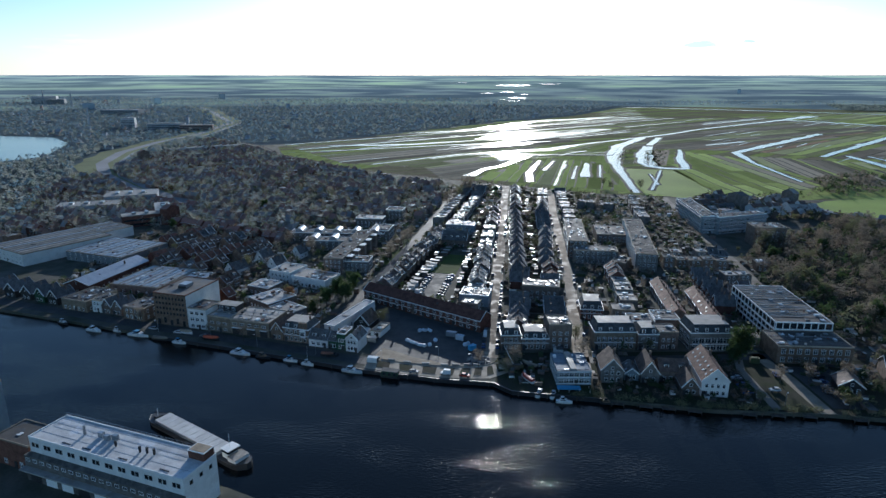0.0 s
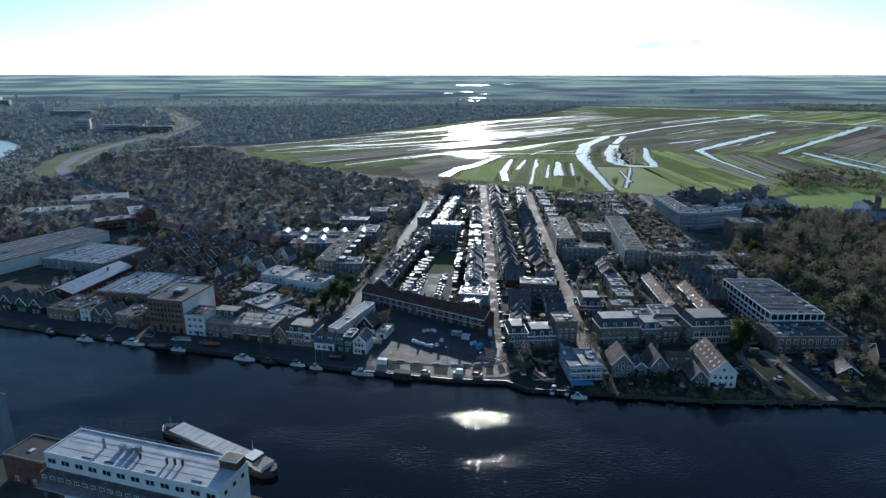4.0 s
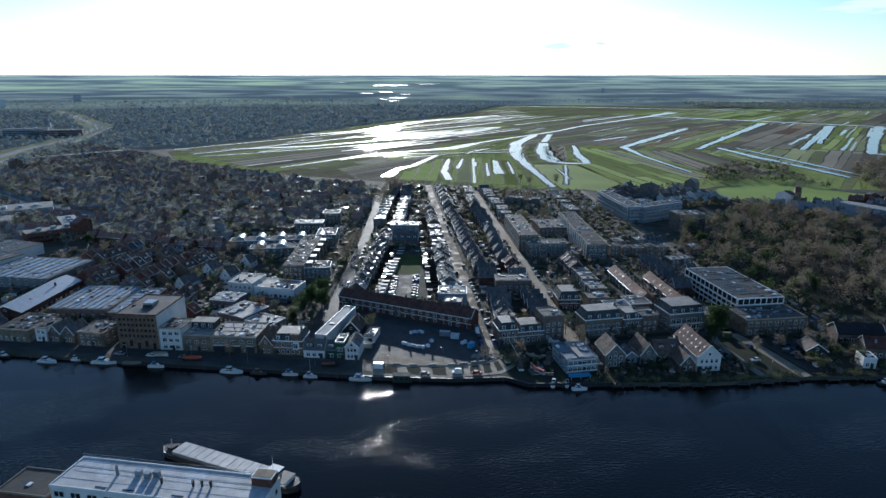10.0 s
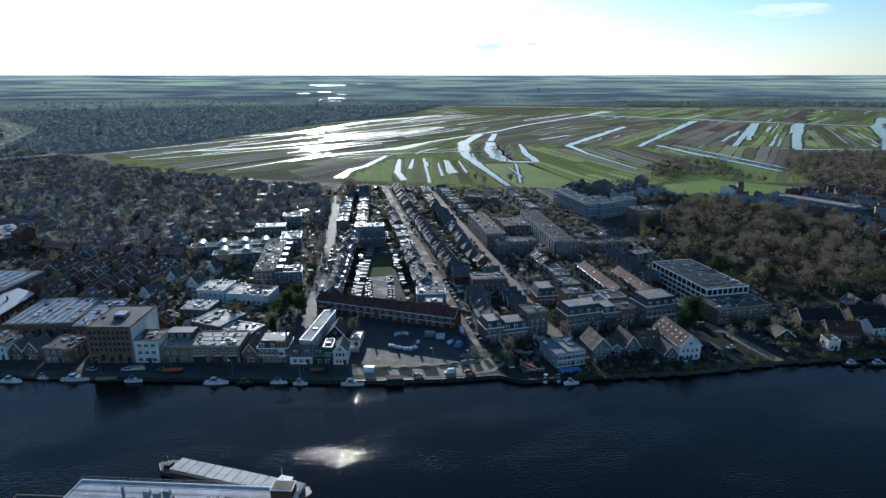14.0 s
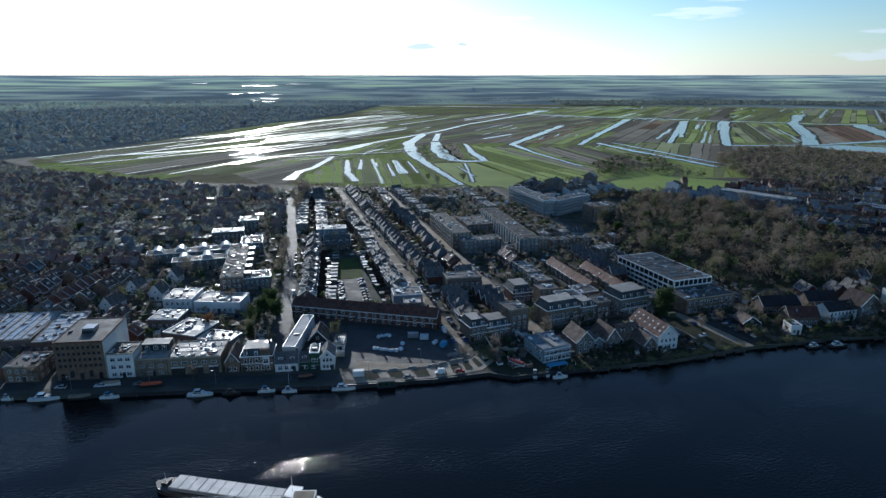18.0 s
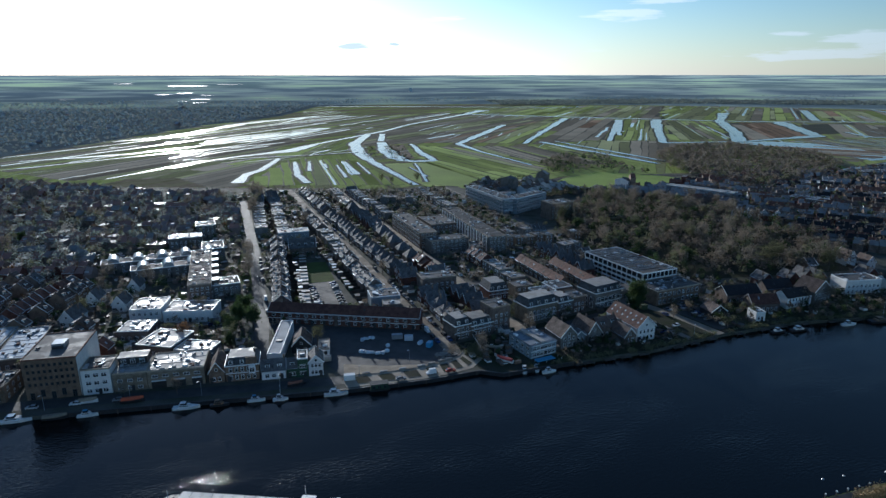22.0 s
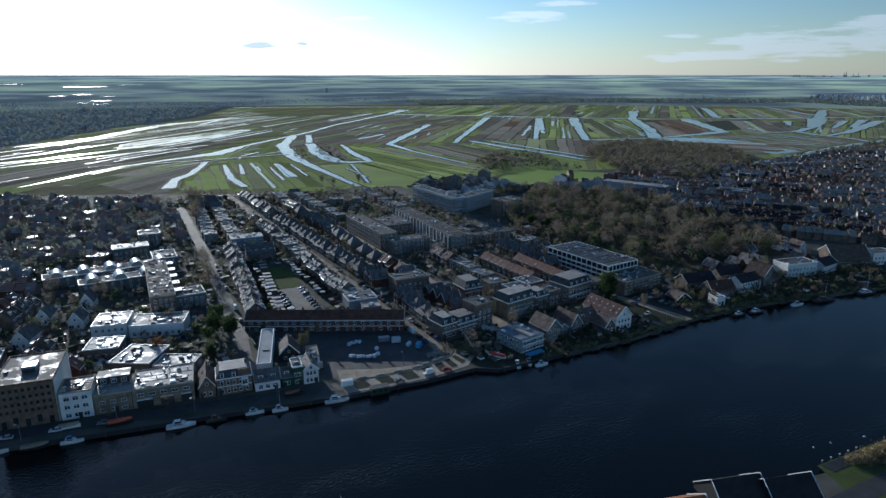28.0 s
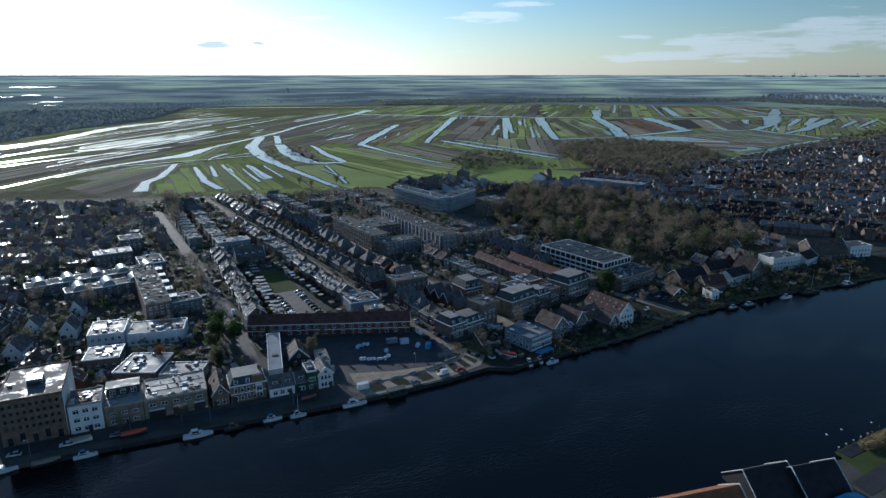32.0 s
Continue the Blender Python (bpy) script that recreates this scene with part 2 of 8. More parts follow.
M["glass"] = material("window_glass", (0.02, 0.026, 0.032), 0.12, (0.03, 0.036, 0.042), 0.8, 2, bump=0.02, spec=0.8)
M["bark"] = material("bark", (0.12, 0.1, 0.08), 0.9, (0.06, 0.05, 0.04), 1, 8)
M["twigs"] = material("winter_twigs", (0.25, 0.22, 0.18), 0.9, (0.19, 0.17, 0.14), 0.4, 3, spread=0.25)
M["twigs_green"] = material("late_foliage", (0.19, 0.19, 0.115), 0.9, (0.15, 0.15, 0.09), 0.4, 3, spread=0.25)
M["ever"] = material("evergreen_leaves", (0.05, 0.08, 0.035), 0.8, (0.035, 0.06, 0.028), 0.4, 3, spread=0.2)
M["russet"] = material("russet_leaves", (0.17, 0.1, 0.055), 0.85, (0.13, 0.085, 0.05), 0.4, 3, spread=0.2)
def leafy(m, colour, share=0.4, gloss=0.15):
    """Lets some of the low sun through the leaves or twigs."""
    n, l = m.node_tree.nodes, m.node_tree.links
    b, out = n["Principled BSDF"], n["Material Output"]
    b.inputs["Specular IOR Level"].default_value = gloss
    tr, mx = n.new("ShaderNodeBsdfTranslucent"), n.new("ShaderNodeMixShader")
    tr.inputs["Color"].default_value = (*colour, 1)
    mx.inputs[0].default_value = share
    l.new(b.outputs[0], mx.inputs[1])
    l.new(tr.outputs[0], mx.inputs[2])
    l.new(mx.outputs[0], out.inputs["Surface"])


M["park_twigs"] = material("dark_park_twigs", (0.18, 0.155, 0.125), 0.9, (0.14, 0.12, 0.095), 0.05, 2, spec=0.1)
# from far_brick to far_wood, distance haze is mixed into the base colours
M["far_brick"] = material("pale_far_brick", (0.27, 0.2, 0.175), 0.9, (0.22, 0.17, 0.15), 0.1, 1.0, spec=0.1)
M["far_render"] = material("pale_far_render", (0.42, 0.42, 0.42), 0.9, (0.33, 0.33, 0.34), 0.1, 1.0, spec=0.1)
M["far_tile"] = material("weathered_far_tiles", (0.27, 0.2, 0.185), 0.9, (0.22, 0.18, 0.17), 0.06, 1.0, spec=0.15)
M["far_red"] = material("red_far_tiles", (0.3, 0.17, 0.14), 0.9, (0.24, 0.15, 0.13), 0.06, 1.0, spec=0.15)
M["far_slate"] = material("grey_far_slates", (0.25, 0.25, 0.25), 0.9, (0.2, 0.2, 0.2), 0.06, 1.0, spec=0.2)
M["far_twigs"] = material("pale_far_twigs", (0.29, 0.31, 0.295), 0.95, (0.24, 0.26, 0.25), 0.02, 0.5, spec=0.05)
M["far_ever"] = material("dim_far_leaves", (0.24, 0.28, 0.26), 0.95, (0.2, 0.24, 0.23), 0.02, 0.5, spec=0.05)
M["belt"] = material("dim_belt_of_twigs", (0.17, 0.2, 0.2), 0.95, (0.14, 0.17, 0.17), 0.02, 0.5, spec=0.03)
# bluish haze put into the colour of the farthest walls and roofs
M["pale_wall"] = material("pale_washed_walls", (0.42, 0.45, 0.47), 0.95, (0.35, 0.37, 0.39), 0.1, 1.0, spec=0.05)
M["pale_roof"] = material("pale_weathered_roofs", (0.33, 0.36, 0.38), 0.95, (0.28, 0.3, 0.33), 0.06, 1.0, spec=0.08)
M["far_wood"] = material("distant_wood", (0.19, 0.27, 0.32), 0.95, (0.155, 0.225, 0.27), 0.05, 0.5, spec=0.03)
# the translucent tints of far and belt carry the haze as well
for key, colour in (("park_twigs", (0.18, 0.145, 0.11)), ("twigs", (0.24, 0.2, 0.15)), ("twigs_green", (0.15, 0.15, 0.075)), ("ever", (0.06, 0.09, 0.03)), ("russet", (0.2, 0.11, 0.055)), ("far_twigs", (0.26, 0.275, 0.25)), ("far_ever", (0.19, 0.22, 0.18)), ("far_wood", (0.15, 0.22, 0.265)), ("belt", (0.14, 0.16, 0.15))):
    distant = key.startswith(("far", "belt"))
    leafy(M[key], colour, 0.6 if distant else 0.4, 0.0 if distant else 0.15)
M["dark"] = material("dark_paint", (0.03, 0.031, 0.034), 0.5, (0.02, 0.02, 0.022), 1, 5)


# ---- building blocks ----
def part(name, bm, mat, parent=None, label=""):
    """One mesh object, under a thing or a part."""
    me = bpy.data.meshes.new(name)
    bm.to_mesh(me)
    bm.free()
    me.materials.append(mat)
    ob = new(name, me)
    if parent is not None:
        ob.parent = parent
    if label:
        tagged(ob, label)
    return ob


def thing(name, m, label, category, group=""):
    ob = new(name)
    ob.empty_display_size = 0.5
    ob.matrix_world = m
    return tagged(ob, label, category, group)


def prism(bm, pts, z0, z1):
    """An upright prism over a flat outline, counter-clockwise."""
    lo = [bm.verts.new((x, y, z0)) for x, y in pts]
    hi = [bm.verts.new((x, y, z1)) for x, y in pts]
    n = len(pts)
    bm.faces.new(lo[::-1])
    bm.faces.new(hi)
    for i in range(n):
        bm.faces.new((lo[i], lo[(i + 1) % n], hi[(i + 1) % n], hi[i]))


def block(bm, x0, x1, y0, y1, z0, z1):
    prism(bm, [(x0, y0), (x1, y0), (x1, y1), (x0, y1)], z0, z1)


def new_block(x0, x1, y0, y1, z0, z1):
    bm = bmesh.new()
    block(bm, x0, x1, y0, y1, z0, z1)
    return bm


def extrude_y(bm, prof, y0, y1):
    """A profile of (x, z) points drawn out along y."""
    a = [bm.verts.new((x, y0, z)) for x, z in prof]
    b = [bm.verts.new((x, y1, z)) for x, z in prof]
    n = len(prof)
    bm.faces.new(a)
    bm.faces.new(b[::-1])
    for i in range(n):
        bm.faces.new((a[(i + 1) % n], a[i], b[i], b[(i + 1) % n]))


def limb(bm, a, b, ra, rb, sides=5):
    d = (b - a).normalized()
    u = d.orthogonal().normalized()
    v = d.cross(u)
    lo = [bm.verts.new(a + (u * math.cos(t) + v * math.sin(t)) * ra) for t in [2 * math.pi * i / sides for i in range(sides)]]
    hi = [bm.verts.new(b + (u * math.cos(t) + v * math.sin(t)) * rb) for t in [2 * math.pi * i / sides for i in range(sides)]]
    for i in range(sides):
        bm.faces.new((lo[i], lo[(i + 1) % sides], hi[(i + 1) % sides], hi[i]))
    bm.faces.new(hi)


def flat_sheet(name, pts, z, mat, label="", category="", kind="structure"):
    bm = bmesh.new()
    f = bm.faces.new([bm.verts.new((x, y, z)) for x, y in pts])
    if f.normal.z < 0:
        f.normal_flip()
    f.normal_update()
    bmesh.ops.triangulate(bm, faces=[f])
    for f in bm.faces:
        f.normal_update()
        if f.normal.z < 0:
            f.normal_flip()
    return tagged(part(name, bm, mat), label, category, "", kind)


def ribbon(bm, pts, widths, z, wobble=0.0, step=12.0):
    """A strip of ground or water along a line, with an uneven edge."""
    line = []
    for (a, b), (wa, wb) in zip(zip(pts, pts[1:]), zip(widths, widths[1:])):
        k = max(1, int((Vector(b) - Vector(a)).length / step))
        line += [(Vector(a).lerp(Vector(b), i / k), wa + (wb - wa) * i / k) for i in range(k)]
    line.append((Vector(pts[-1]), widths[-1]))
    prev = None
    for i, (p, w) in enumerate(line):
        d = (line[min(i + 1, len(line) - 1)][0] - line[max(i - 1, 0)][0]).normalized()
        s = Vector((-d.y, d.x))
        j = 1 + wobble * noise.noise((p.x * 0.03, p.y * 0.03, 1.7))
        k = 1 + wobble * noise.noise((p.x * 0.03, p.y * 0.03, 9.1))
        a, b = p + s * w * j / 2, p - s * w * k / 2
        now = (bm.verts.new((a.x, a.y, z)), bm.verts.new((b.x, b.y, z)))
        if prev:
            bm.faces.new((prev[0], prev[1], now[1], now[0]))
        prev = now


GROUND = 1.5

# ---- the setting: river, banks, town ground, polder, distance ----
FAR_BANK = [(-2600, 1250), (-900, 620), (-420, 380), (-232, 307), (-180, 289), (-134, 272), (-89, 257), (-32, 237), (-1, 229), (20, 226), (27, 219), (60, 213),
            (100, 205), (140, 202), (185, 194), (250, 171), (291, 157), (420, 100), (900, -150), (2600, -1100)]
NEAR_BANK = [(-2600, 1100), (-900, 470), (-420, 270), (-230, 214), (-122, 181), (-64, 160), (-20, 138), (30, 117), (60, 106), (94, 99), (200, 72), (420, 0), (900, -250), (2600, -1250)]
flat_sheet("water", [(-5000, -1500), (5000, -1500), (5000, 1500), (-5000, 1500)], 0.0, M["river"], "dark rippled river water between the banks", "river")
bm = bmesh.new()
prism(bm, FAR_BANK + [(4700, -1100), (4700, 4700), (-4700, 4700), (-4700, 1250)], -2, GROUND)
tagged(part("ground", bm, M["soil"]), "flat dark winter ground reaching to the horizon", "ground", "", "structure")
bm = bmesh.new()
prism(bm, [(-3000, -1500), (3000, -1500)] + NEAR_BANK[::-1], -2, GROUND)
tagged(part("ground", bm, M["soil"]), "dark ground of the near river bank", "ground", "", "structure")

# bluish tint: haze put into the ground's colour
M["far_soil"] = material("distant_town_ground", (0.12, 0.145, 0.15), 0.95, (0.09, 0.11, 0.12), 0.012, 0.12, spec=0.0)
flat_sheet("ground", [(-480, 640), (-440, 1190), (-320, 1100), (-180, 1182), (-40, 1347), (165, 1640), (400, 1920), (660, 2395), (1300, 2495), (2300, 1700), (2900, 1100), (3300, 2600), (0, 3600), (-3200, 3000), (-2600, 1400), (-1300, 700)], GROUND + 0.03, M["far_soil"], "hazy mottled ground of the distant town and fields", "ground")

# polder sheet: long narrow fields, green and reed-brown
def field_material(turn, across, along, green):
    """Strip fields that run turn degrees east of north; green: the share of meadow against reed."""
    m = bpy.data.materials.new("polder_fields")
    m.use_nodes = True
    n, l = m.node_tree.nodes, m.node_tree.links
    b = n["Principled BSDF"]
    b.inputs["Roughness"].default_value = 0.9
    b.inputs["Specular IOR Level"].default_value = 0.0
    tc, mp = n.new("ShaderNodeTexCoord"), n.new("ShaderNodeMapping")
    mp.vector_type = "TEXTURE"
    mp.inputs["Rotation"].default_value = (0, 0, -radians(turn))
    mp.inputs["Scale"].default_value = (across, along, 1.0)
    l.new(tc.outputs["Object"], mp.inputs["Vector"])
    warp = n.new("ShaderNodeTexNoise")
    warp.inputs["Scale"].default_value = 0.004
    l.new(tc.outputs["Object"], warp.inputs["Vector"])
    add = n.new("ShaderNodeVectorMath")
    add.operation = "MULTIPLY_ADD"
    l.new(warp.outputs["Color"], add.inputs[0])
    add.inputs[1].default_value = (1.6, 0.3, 0)
    l.new(mp.outputs["Vector"], add.inputs[2])
    vor = n.new("ShaderNodeTexVoronoi")
    vor.inputs["Scale"].default_value = 1.0
    l.new(add.outputs["Vector"], vor.inputs["Vector"])
    sep = n.new("ShaderNodeSeparateColor")
    l.new(vor.outputs["Color"], sep.inputs[0])
    zone = n.new("ShaderNodeTexNoise")
    zone.inputs["Scale"].default_value = 0.0022
    l.new(tc.outputs["Object"], zone.inputs["Vector"])
    mixf = n.new("ShaderNodeMath")
    mixf.operation = "MULTIPLY_ADD"
    l.new(sep.outputs[0], mixf.inputs[0])
    mixf.inputs[1].default_value = 0.75
    zr = n.new("ShaderNodeMapRange")
    zr.inputs["From Min"].default_value, zr.inputs["From Max"].default_value = 0.35, 0.65
    zr.inputs["To Min"].default_value, zr.inputs["To Max"].default_value = 0.05 - green, 0.5 - green
    l.new(zone.outputs["Fac"], zr.inputs["Value"])
    l.new(zr.outputs["Result"], mixf.inputs[2])
    ramp = n.new("ShaderNodeValToRGB")
    e = ramp.color_ramp.elements
    e[0].position, e[0].color = 0.1, (0.3, 0.34, 0.125, 1)
    e[1].position, e[1].color = 0.9, (0.21, 0.175, 0.125, 1)
    mid = e.new(0.42)
    mid.color = (0.26, 0.3, 0.1, 1)
    mid = e.new(0.6)
    mid.color = (0.22, 0.22, 0.12, 1)
    l.new(mixf.outputs[0], ramp.inputs["Fac"])
    fine = n.new("ShaderNodeTexNoise")
    fine.inputs["Scale"].default_value, fine.inputs["Detail"].default_value = 0.12, 6
    l.new(tc.outputs["Object"], fine.inputs["Vector"])
    fr = n.new("ShaderNodeMapRange")
    fr.inputs["To Min"].default_value, fr.inputs["To Max"].default_value = 0.6, 1.35
    l.new(fine.outputs["Fac"], fr.inputs["Value"])
    # dark furrows along the edges of the strips
    edge, er = n.new("ShaderNodeTexVoronoi"), n.new("ShaderNodeMapRange")
    edge.feature = "DISTANCE_TO_EDGE"
    edge.inputs["Scale"].default_value = 1.0
    l.new(add.outputs["Vector"], edge.inputs["Vector"])
    er.inputs["From Max"].default_value, er.inputs["To Min"].default_value = 0.035, 0.55
    l.new(edge.outputs["Distance"], er.inputs["Value"])
    both = n.new("ShaderNodeMath")
    both.operation = "MULTIPLY"
    l.new(fr.outputs["Result"], both.inputs[0])
    l.new(er.outputs["Result"], both.inputs[1])
    sc = n.new("ShaderNodeVectorMath")
    sc.operation = "SCALE"
    l.new(ramp.outputs["Color"], sc.inputs[0])
    l.new(both.outputs[0], sc.inputs["Scale"])
    l.new(sc.outputs["Vector"], b.inputs["Base Color"])
    return m


M["furrow"] = material("dark_reed_ground", (0.06, 0.062, 0.045), 0.95, (0.045, 0.05, 0.036), 0.02, 0.4, spread=0.0, spec=0.05)
M["fields"] = field_material(66, 16, 380, 0.06)
M["fields_near"] = field_material(16, 11, 420, 0.34)
M["fields_east"] = field_material(46, 15, 420, 0.12)
M["meadow"] = material("bright_meadow", (0.27, 0.35, 0.08), 0.9, (0.24, 0.3, 0.08), 0.02, 0.6, spread=0.1, spec=0.05)
M["reed"] = material("brown_reed_bed", (0.19, 0.14, 0.09), 0.9, (0.15, 0.12, 0.08), 0.02, 0.5, spread=0.15, spec=0.05)
POLDER = [(-284, 1080), (-246, 962), (-101, 795), (49, 702), (168, 632), (260, 612), (420, 600), (560, 545), (740, 470), (1200, 430), (2600, 600),
          (2900, 1100), (2300, 1700), (1300, 2500), (660, 2400), (400, 1925), (165, 1645), (-40, 1352), (-180, 1187)]
flat_sheet("ground", POLDER, GROUND + 0.05, M["fields"], "wet polder of green and reed-brown strip fields", "fields")

for name, pts, mat, up, text in (
        ("field", [(300, 960), (420, 1260), (1096, 1880), (1500, 1900), (2300, 1700), (2900, 1100), (2600, 600), (1200, 430), (740, 470), (560, 545), (430, 610), (330, 800)], "fields_east", 0.07, "long strip fields of grass and reed"),
        ("field", [(35, 750), (80, 845), (130, 940), (255, 955), (232, 809), (202, 643), (168, 634), (60, 700)], "fields_near", 0.09, "green meadows cut by many narrow ditches"),
        ("field", [(206, 640), (232, 800), (290, 815), (420, 860), (560, 800), (575, 640), (430, 610), (260, 614)], "fields_near", 0.09, "bright green meadow beside a ditch"),
        ("field", [(-240, 965), (-110, 815), (-60, 860), (-150, 990)], "fields_near", 0.09, "green meadow by the railway"),
        ("reed_bed", [(440, 1270), (470, 1120), (600, 1140), (800, 1330), (960, 1650), (1080, 1860), (600, 1440)], "furrow", 0.08, "wide brown reed land"),
        ("reed_bed", [(960, 800), (1130, 790), (1420, 1055), (1330, 1090)], "furrow", 0.08, "brown reed bed between ditches"),
        ("reed_bed", [(1180, 790), (1420, 960), (1600, 930), (1330, 760)], "furrow", 0.08, "brown reed bed between ditches"),
        ("reed_bed", [(760, 940), (640, 960), (1040, 1390), (1130, 1290)], "furrow", 0.08, "brown reed bed between ditches"),
        ("reed_bed", [(40, 965), (160, 1030), (110, 930), (50, 830), (0, 860)], "furrow", 0.08, "dark reed bed beside a stream"),
        ("sports_field", [(335, 570), (372, 598), (445, 618), (490, 560), (505, 520), (440, 510), (350, 530)], "meadow", 0.12, "bright green sports field at the town's edge")):
    flat_sheet(name, pts, GROUND + up, M[mat], text, "field", "stuff")


LAYER = []


BANKS = bmesh.new()


def stream(pts, widths, label, wobble=0.5, name="water"):
    ribbon(BANKS, pts, [w + 5 + 0.15 * w for w in widths], GROUND + 0.128 + 0.0005 * len(LAYER), wobble)
    bm = bmesh.new()
    LAYER.append(1)
    ribbon(bm, pts, widths, GROUND + 0.16 + 0.012 * len(LAYER), wobble)
    return tagged(part(name, bm, M["ditch"]), label, "ditch", "polder waters", "structure")


for pts, widths in (
        ([(31, 755), (55, 815), (78, 841), (130, 945)], (14, 12, 10, 6)),
        ([(-97, 859), (23, 967), (110, 1010), (170, 1032), (245, 1115), (463, 1304), (584, 1436), (900, 1710), (1096, 1892)], (5, 7, 12, 34, 9, 10, 9, 18, 40)),
        ([(202, 643), (229, 809), (250, 920), (300, 1080), (392, 1238)], (6, 9, 19, 18, 17)),
        ([(424, 1235), (360, 1100)], (11, 11)), ([(352, 1080), (300, 940), (285, 870), (282, 830)], (16, 24, 22, 10)),
        ([(275, 845), (290, 822), (318, 812)], (12, 14, 7)), ([(318, 812), (345, 910), (388, 1030)], (9, 11, 5)),
        ([(783, 1313), (600, 1130), (463, 992), (434, 872), (412, 711)], (14, 16, 12, 6, 5)),
        ([(500, 1869), (226, 1657), (38, 1386), (-73, 1331)], (20, 34, 30, 12)),
        ([(600, 1880), (420, 1780), (330, 1650)], (8, 18, 8)),
        ([(199, 1165), (20, 1106), (-196, 1007)], (6, 8, 4)), ([(160, 1120), (40, 1050)], (5, 8)), ([(60, 1180), (-60, 1110), (-200, 1090)], (8, 22, 6)),
        ([(928, 1731), (1137, 1442), (1290, 1235), (1410, 1084), (1746, 875), (2300, 640)], (18, 20, 18, 16, 20, 16)),
        ([(1070, 1426), (568, 939)], (18, 9)),
        ([(1165, 1312), (732, 897)], (20, 8)),
        ([(1251, 1259), (900, 930), (794, 824), (940, 770)], (22, 16, 14, 10)),
        ([(1674, 1371), (1480, 1230)], (34, 26)), ([(1480, 1230), (1340, 1127), (1100, 905), (934, 773)], (20, 24, 26, 22)),
        ([(1466, 1049), (1300, 890), (1164, 764), (943, 768)], (34, 32, 30, 10)),
        ([(612, 947), (591, 822), (582, 699), (573, 633)], (10, 13, 12, 6)),
        ([(640, 940), (622, 800), (600, 640)], (4, 8, 5)),
        ([(690, 470), (735, 474), (895, 480), (1065, 493), (1178, 486), (1290, 484)], (8, 11, 15, 16, 15, 10)),
        ([(2249, 1014), (1767, 826), (1463, 706)], (26, 34, 22)), ([(1760, 850), (1600, 770), (1457, 715)], (10, 20, 12)),
        ([(1301, 785), (1231, 695), (1292, 672), (1245, 600), (1225, 540), (1180, 488)], (10, 12, 16, 16, 12, 10)), ([(1460, 706), (1380, 690), (1292, 672)], (14, 22, 16)),
        ([(1753, 750), (1464, 666)], (18, 10)), ([(1825, 735), (1516, 647)], (26, 12)), ([(1822, 691), (1582, 643), (1380, 601), (1245, 590)], (26, 32, 20, 8)),
        ([(1776, 620), (1520, 571)], (16, 8)), ([(1871, 600), (1550, 545)], (18, 8)), ([(1599, 831), (1467, 767)], (20, 12)),
        ([(139, 897), (108, 780)], (4, 9)), ([(108, 782), (100, 712)], (9, 8)),
        ([(158, 890), (130, 800)], (3, 5)), ([(168, 855), (158, 815)], (4, 3)),
        ([(200, 862), (172, 745)], (3, 9)), ([(214, 850), (188, 742)], (2, 3)), ([(180, 838), (152, 730)], (2, 4)),
        ([(300, 1080), (255, 960)], (6, 9)), ([(190, 975), (230, 1010)], (4, 6)),
        ([(30, 972), (255, 958)], (3, 4)), ([(280, 800), (222, 655)], (3, 3)), ([(256, 770), (240, 690)], (2, 3)),
        ([(1210, 1240), (1020, 1060)], (5, 6)), ([(1330, 1120), (1030, 850)], (5, 6)), ([(1150, 1290), (900, 1040)], (7, 8)), ([(1120, 1280), (830, 970)], (5, 9)),
        ([(680, 2434), (893, 2299), (1022, 2218), (1500, 1850)], (20, 22, 24, 14)),
        ([(2045, 1337), (1590, 1023)], (24, 24)),
        ([(2300, 1250), (1900, 880)], (18, 22))):
    stream(pts, widths, "still ditch water mirroring the bright sky")
flat_sheet("water", [(903, 770), (977, 751), (1020, 690), (1006, 606), (928, 500), (862, 507), (885, 560), (915, 640)], GROUND + 0.14, M["ditch"], "flooded reed land mirroring the sky", "pond")
flat_sheet("water", [(60, 1190), (170, 1210), (300, 1330), (380, 1430), (340, 1450), (240, 1380), (150, 1330), (80, 1270)], GROUND + 0.15, M["ditch"], "wide shallow mere mirroring the bright sky", "pond")
tagged(part("ditch_banks", BANKS, M["furrow"]), "dark reed banks along the polder waters", "banks", "", "stuff")
LAKE = [(-625, 890), (-600, 945), (-672, 1128), (-755, 1233), (-950, 1290), (-1300, 1200), (-1000, 880)]
flat_sheet("water", LAKE, GROUND + 0.15, M["ditch"], "lake behind the town mirroring the sky", "lake")

# many narrow ditches between the strips
bm = bmesh.new()
rng = random.Random(4)


def inside(x, y, poly):
    hit = False
    for (ax, ay), (bx, by) in zip(poly, poly[1:] + poly[:1]):
        if (ay > y) != (by > y) and x < (bx - ax) * (y - ay) / (by - ay) + ax:
            hit = not hit
    return hit


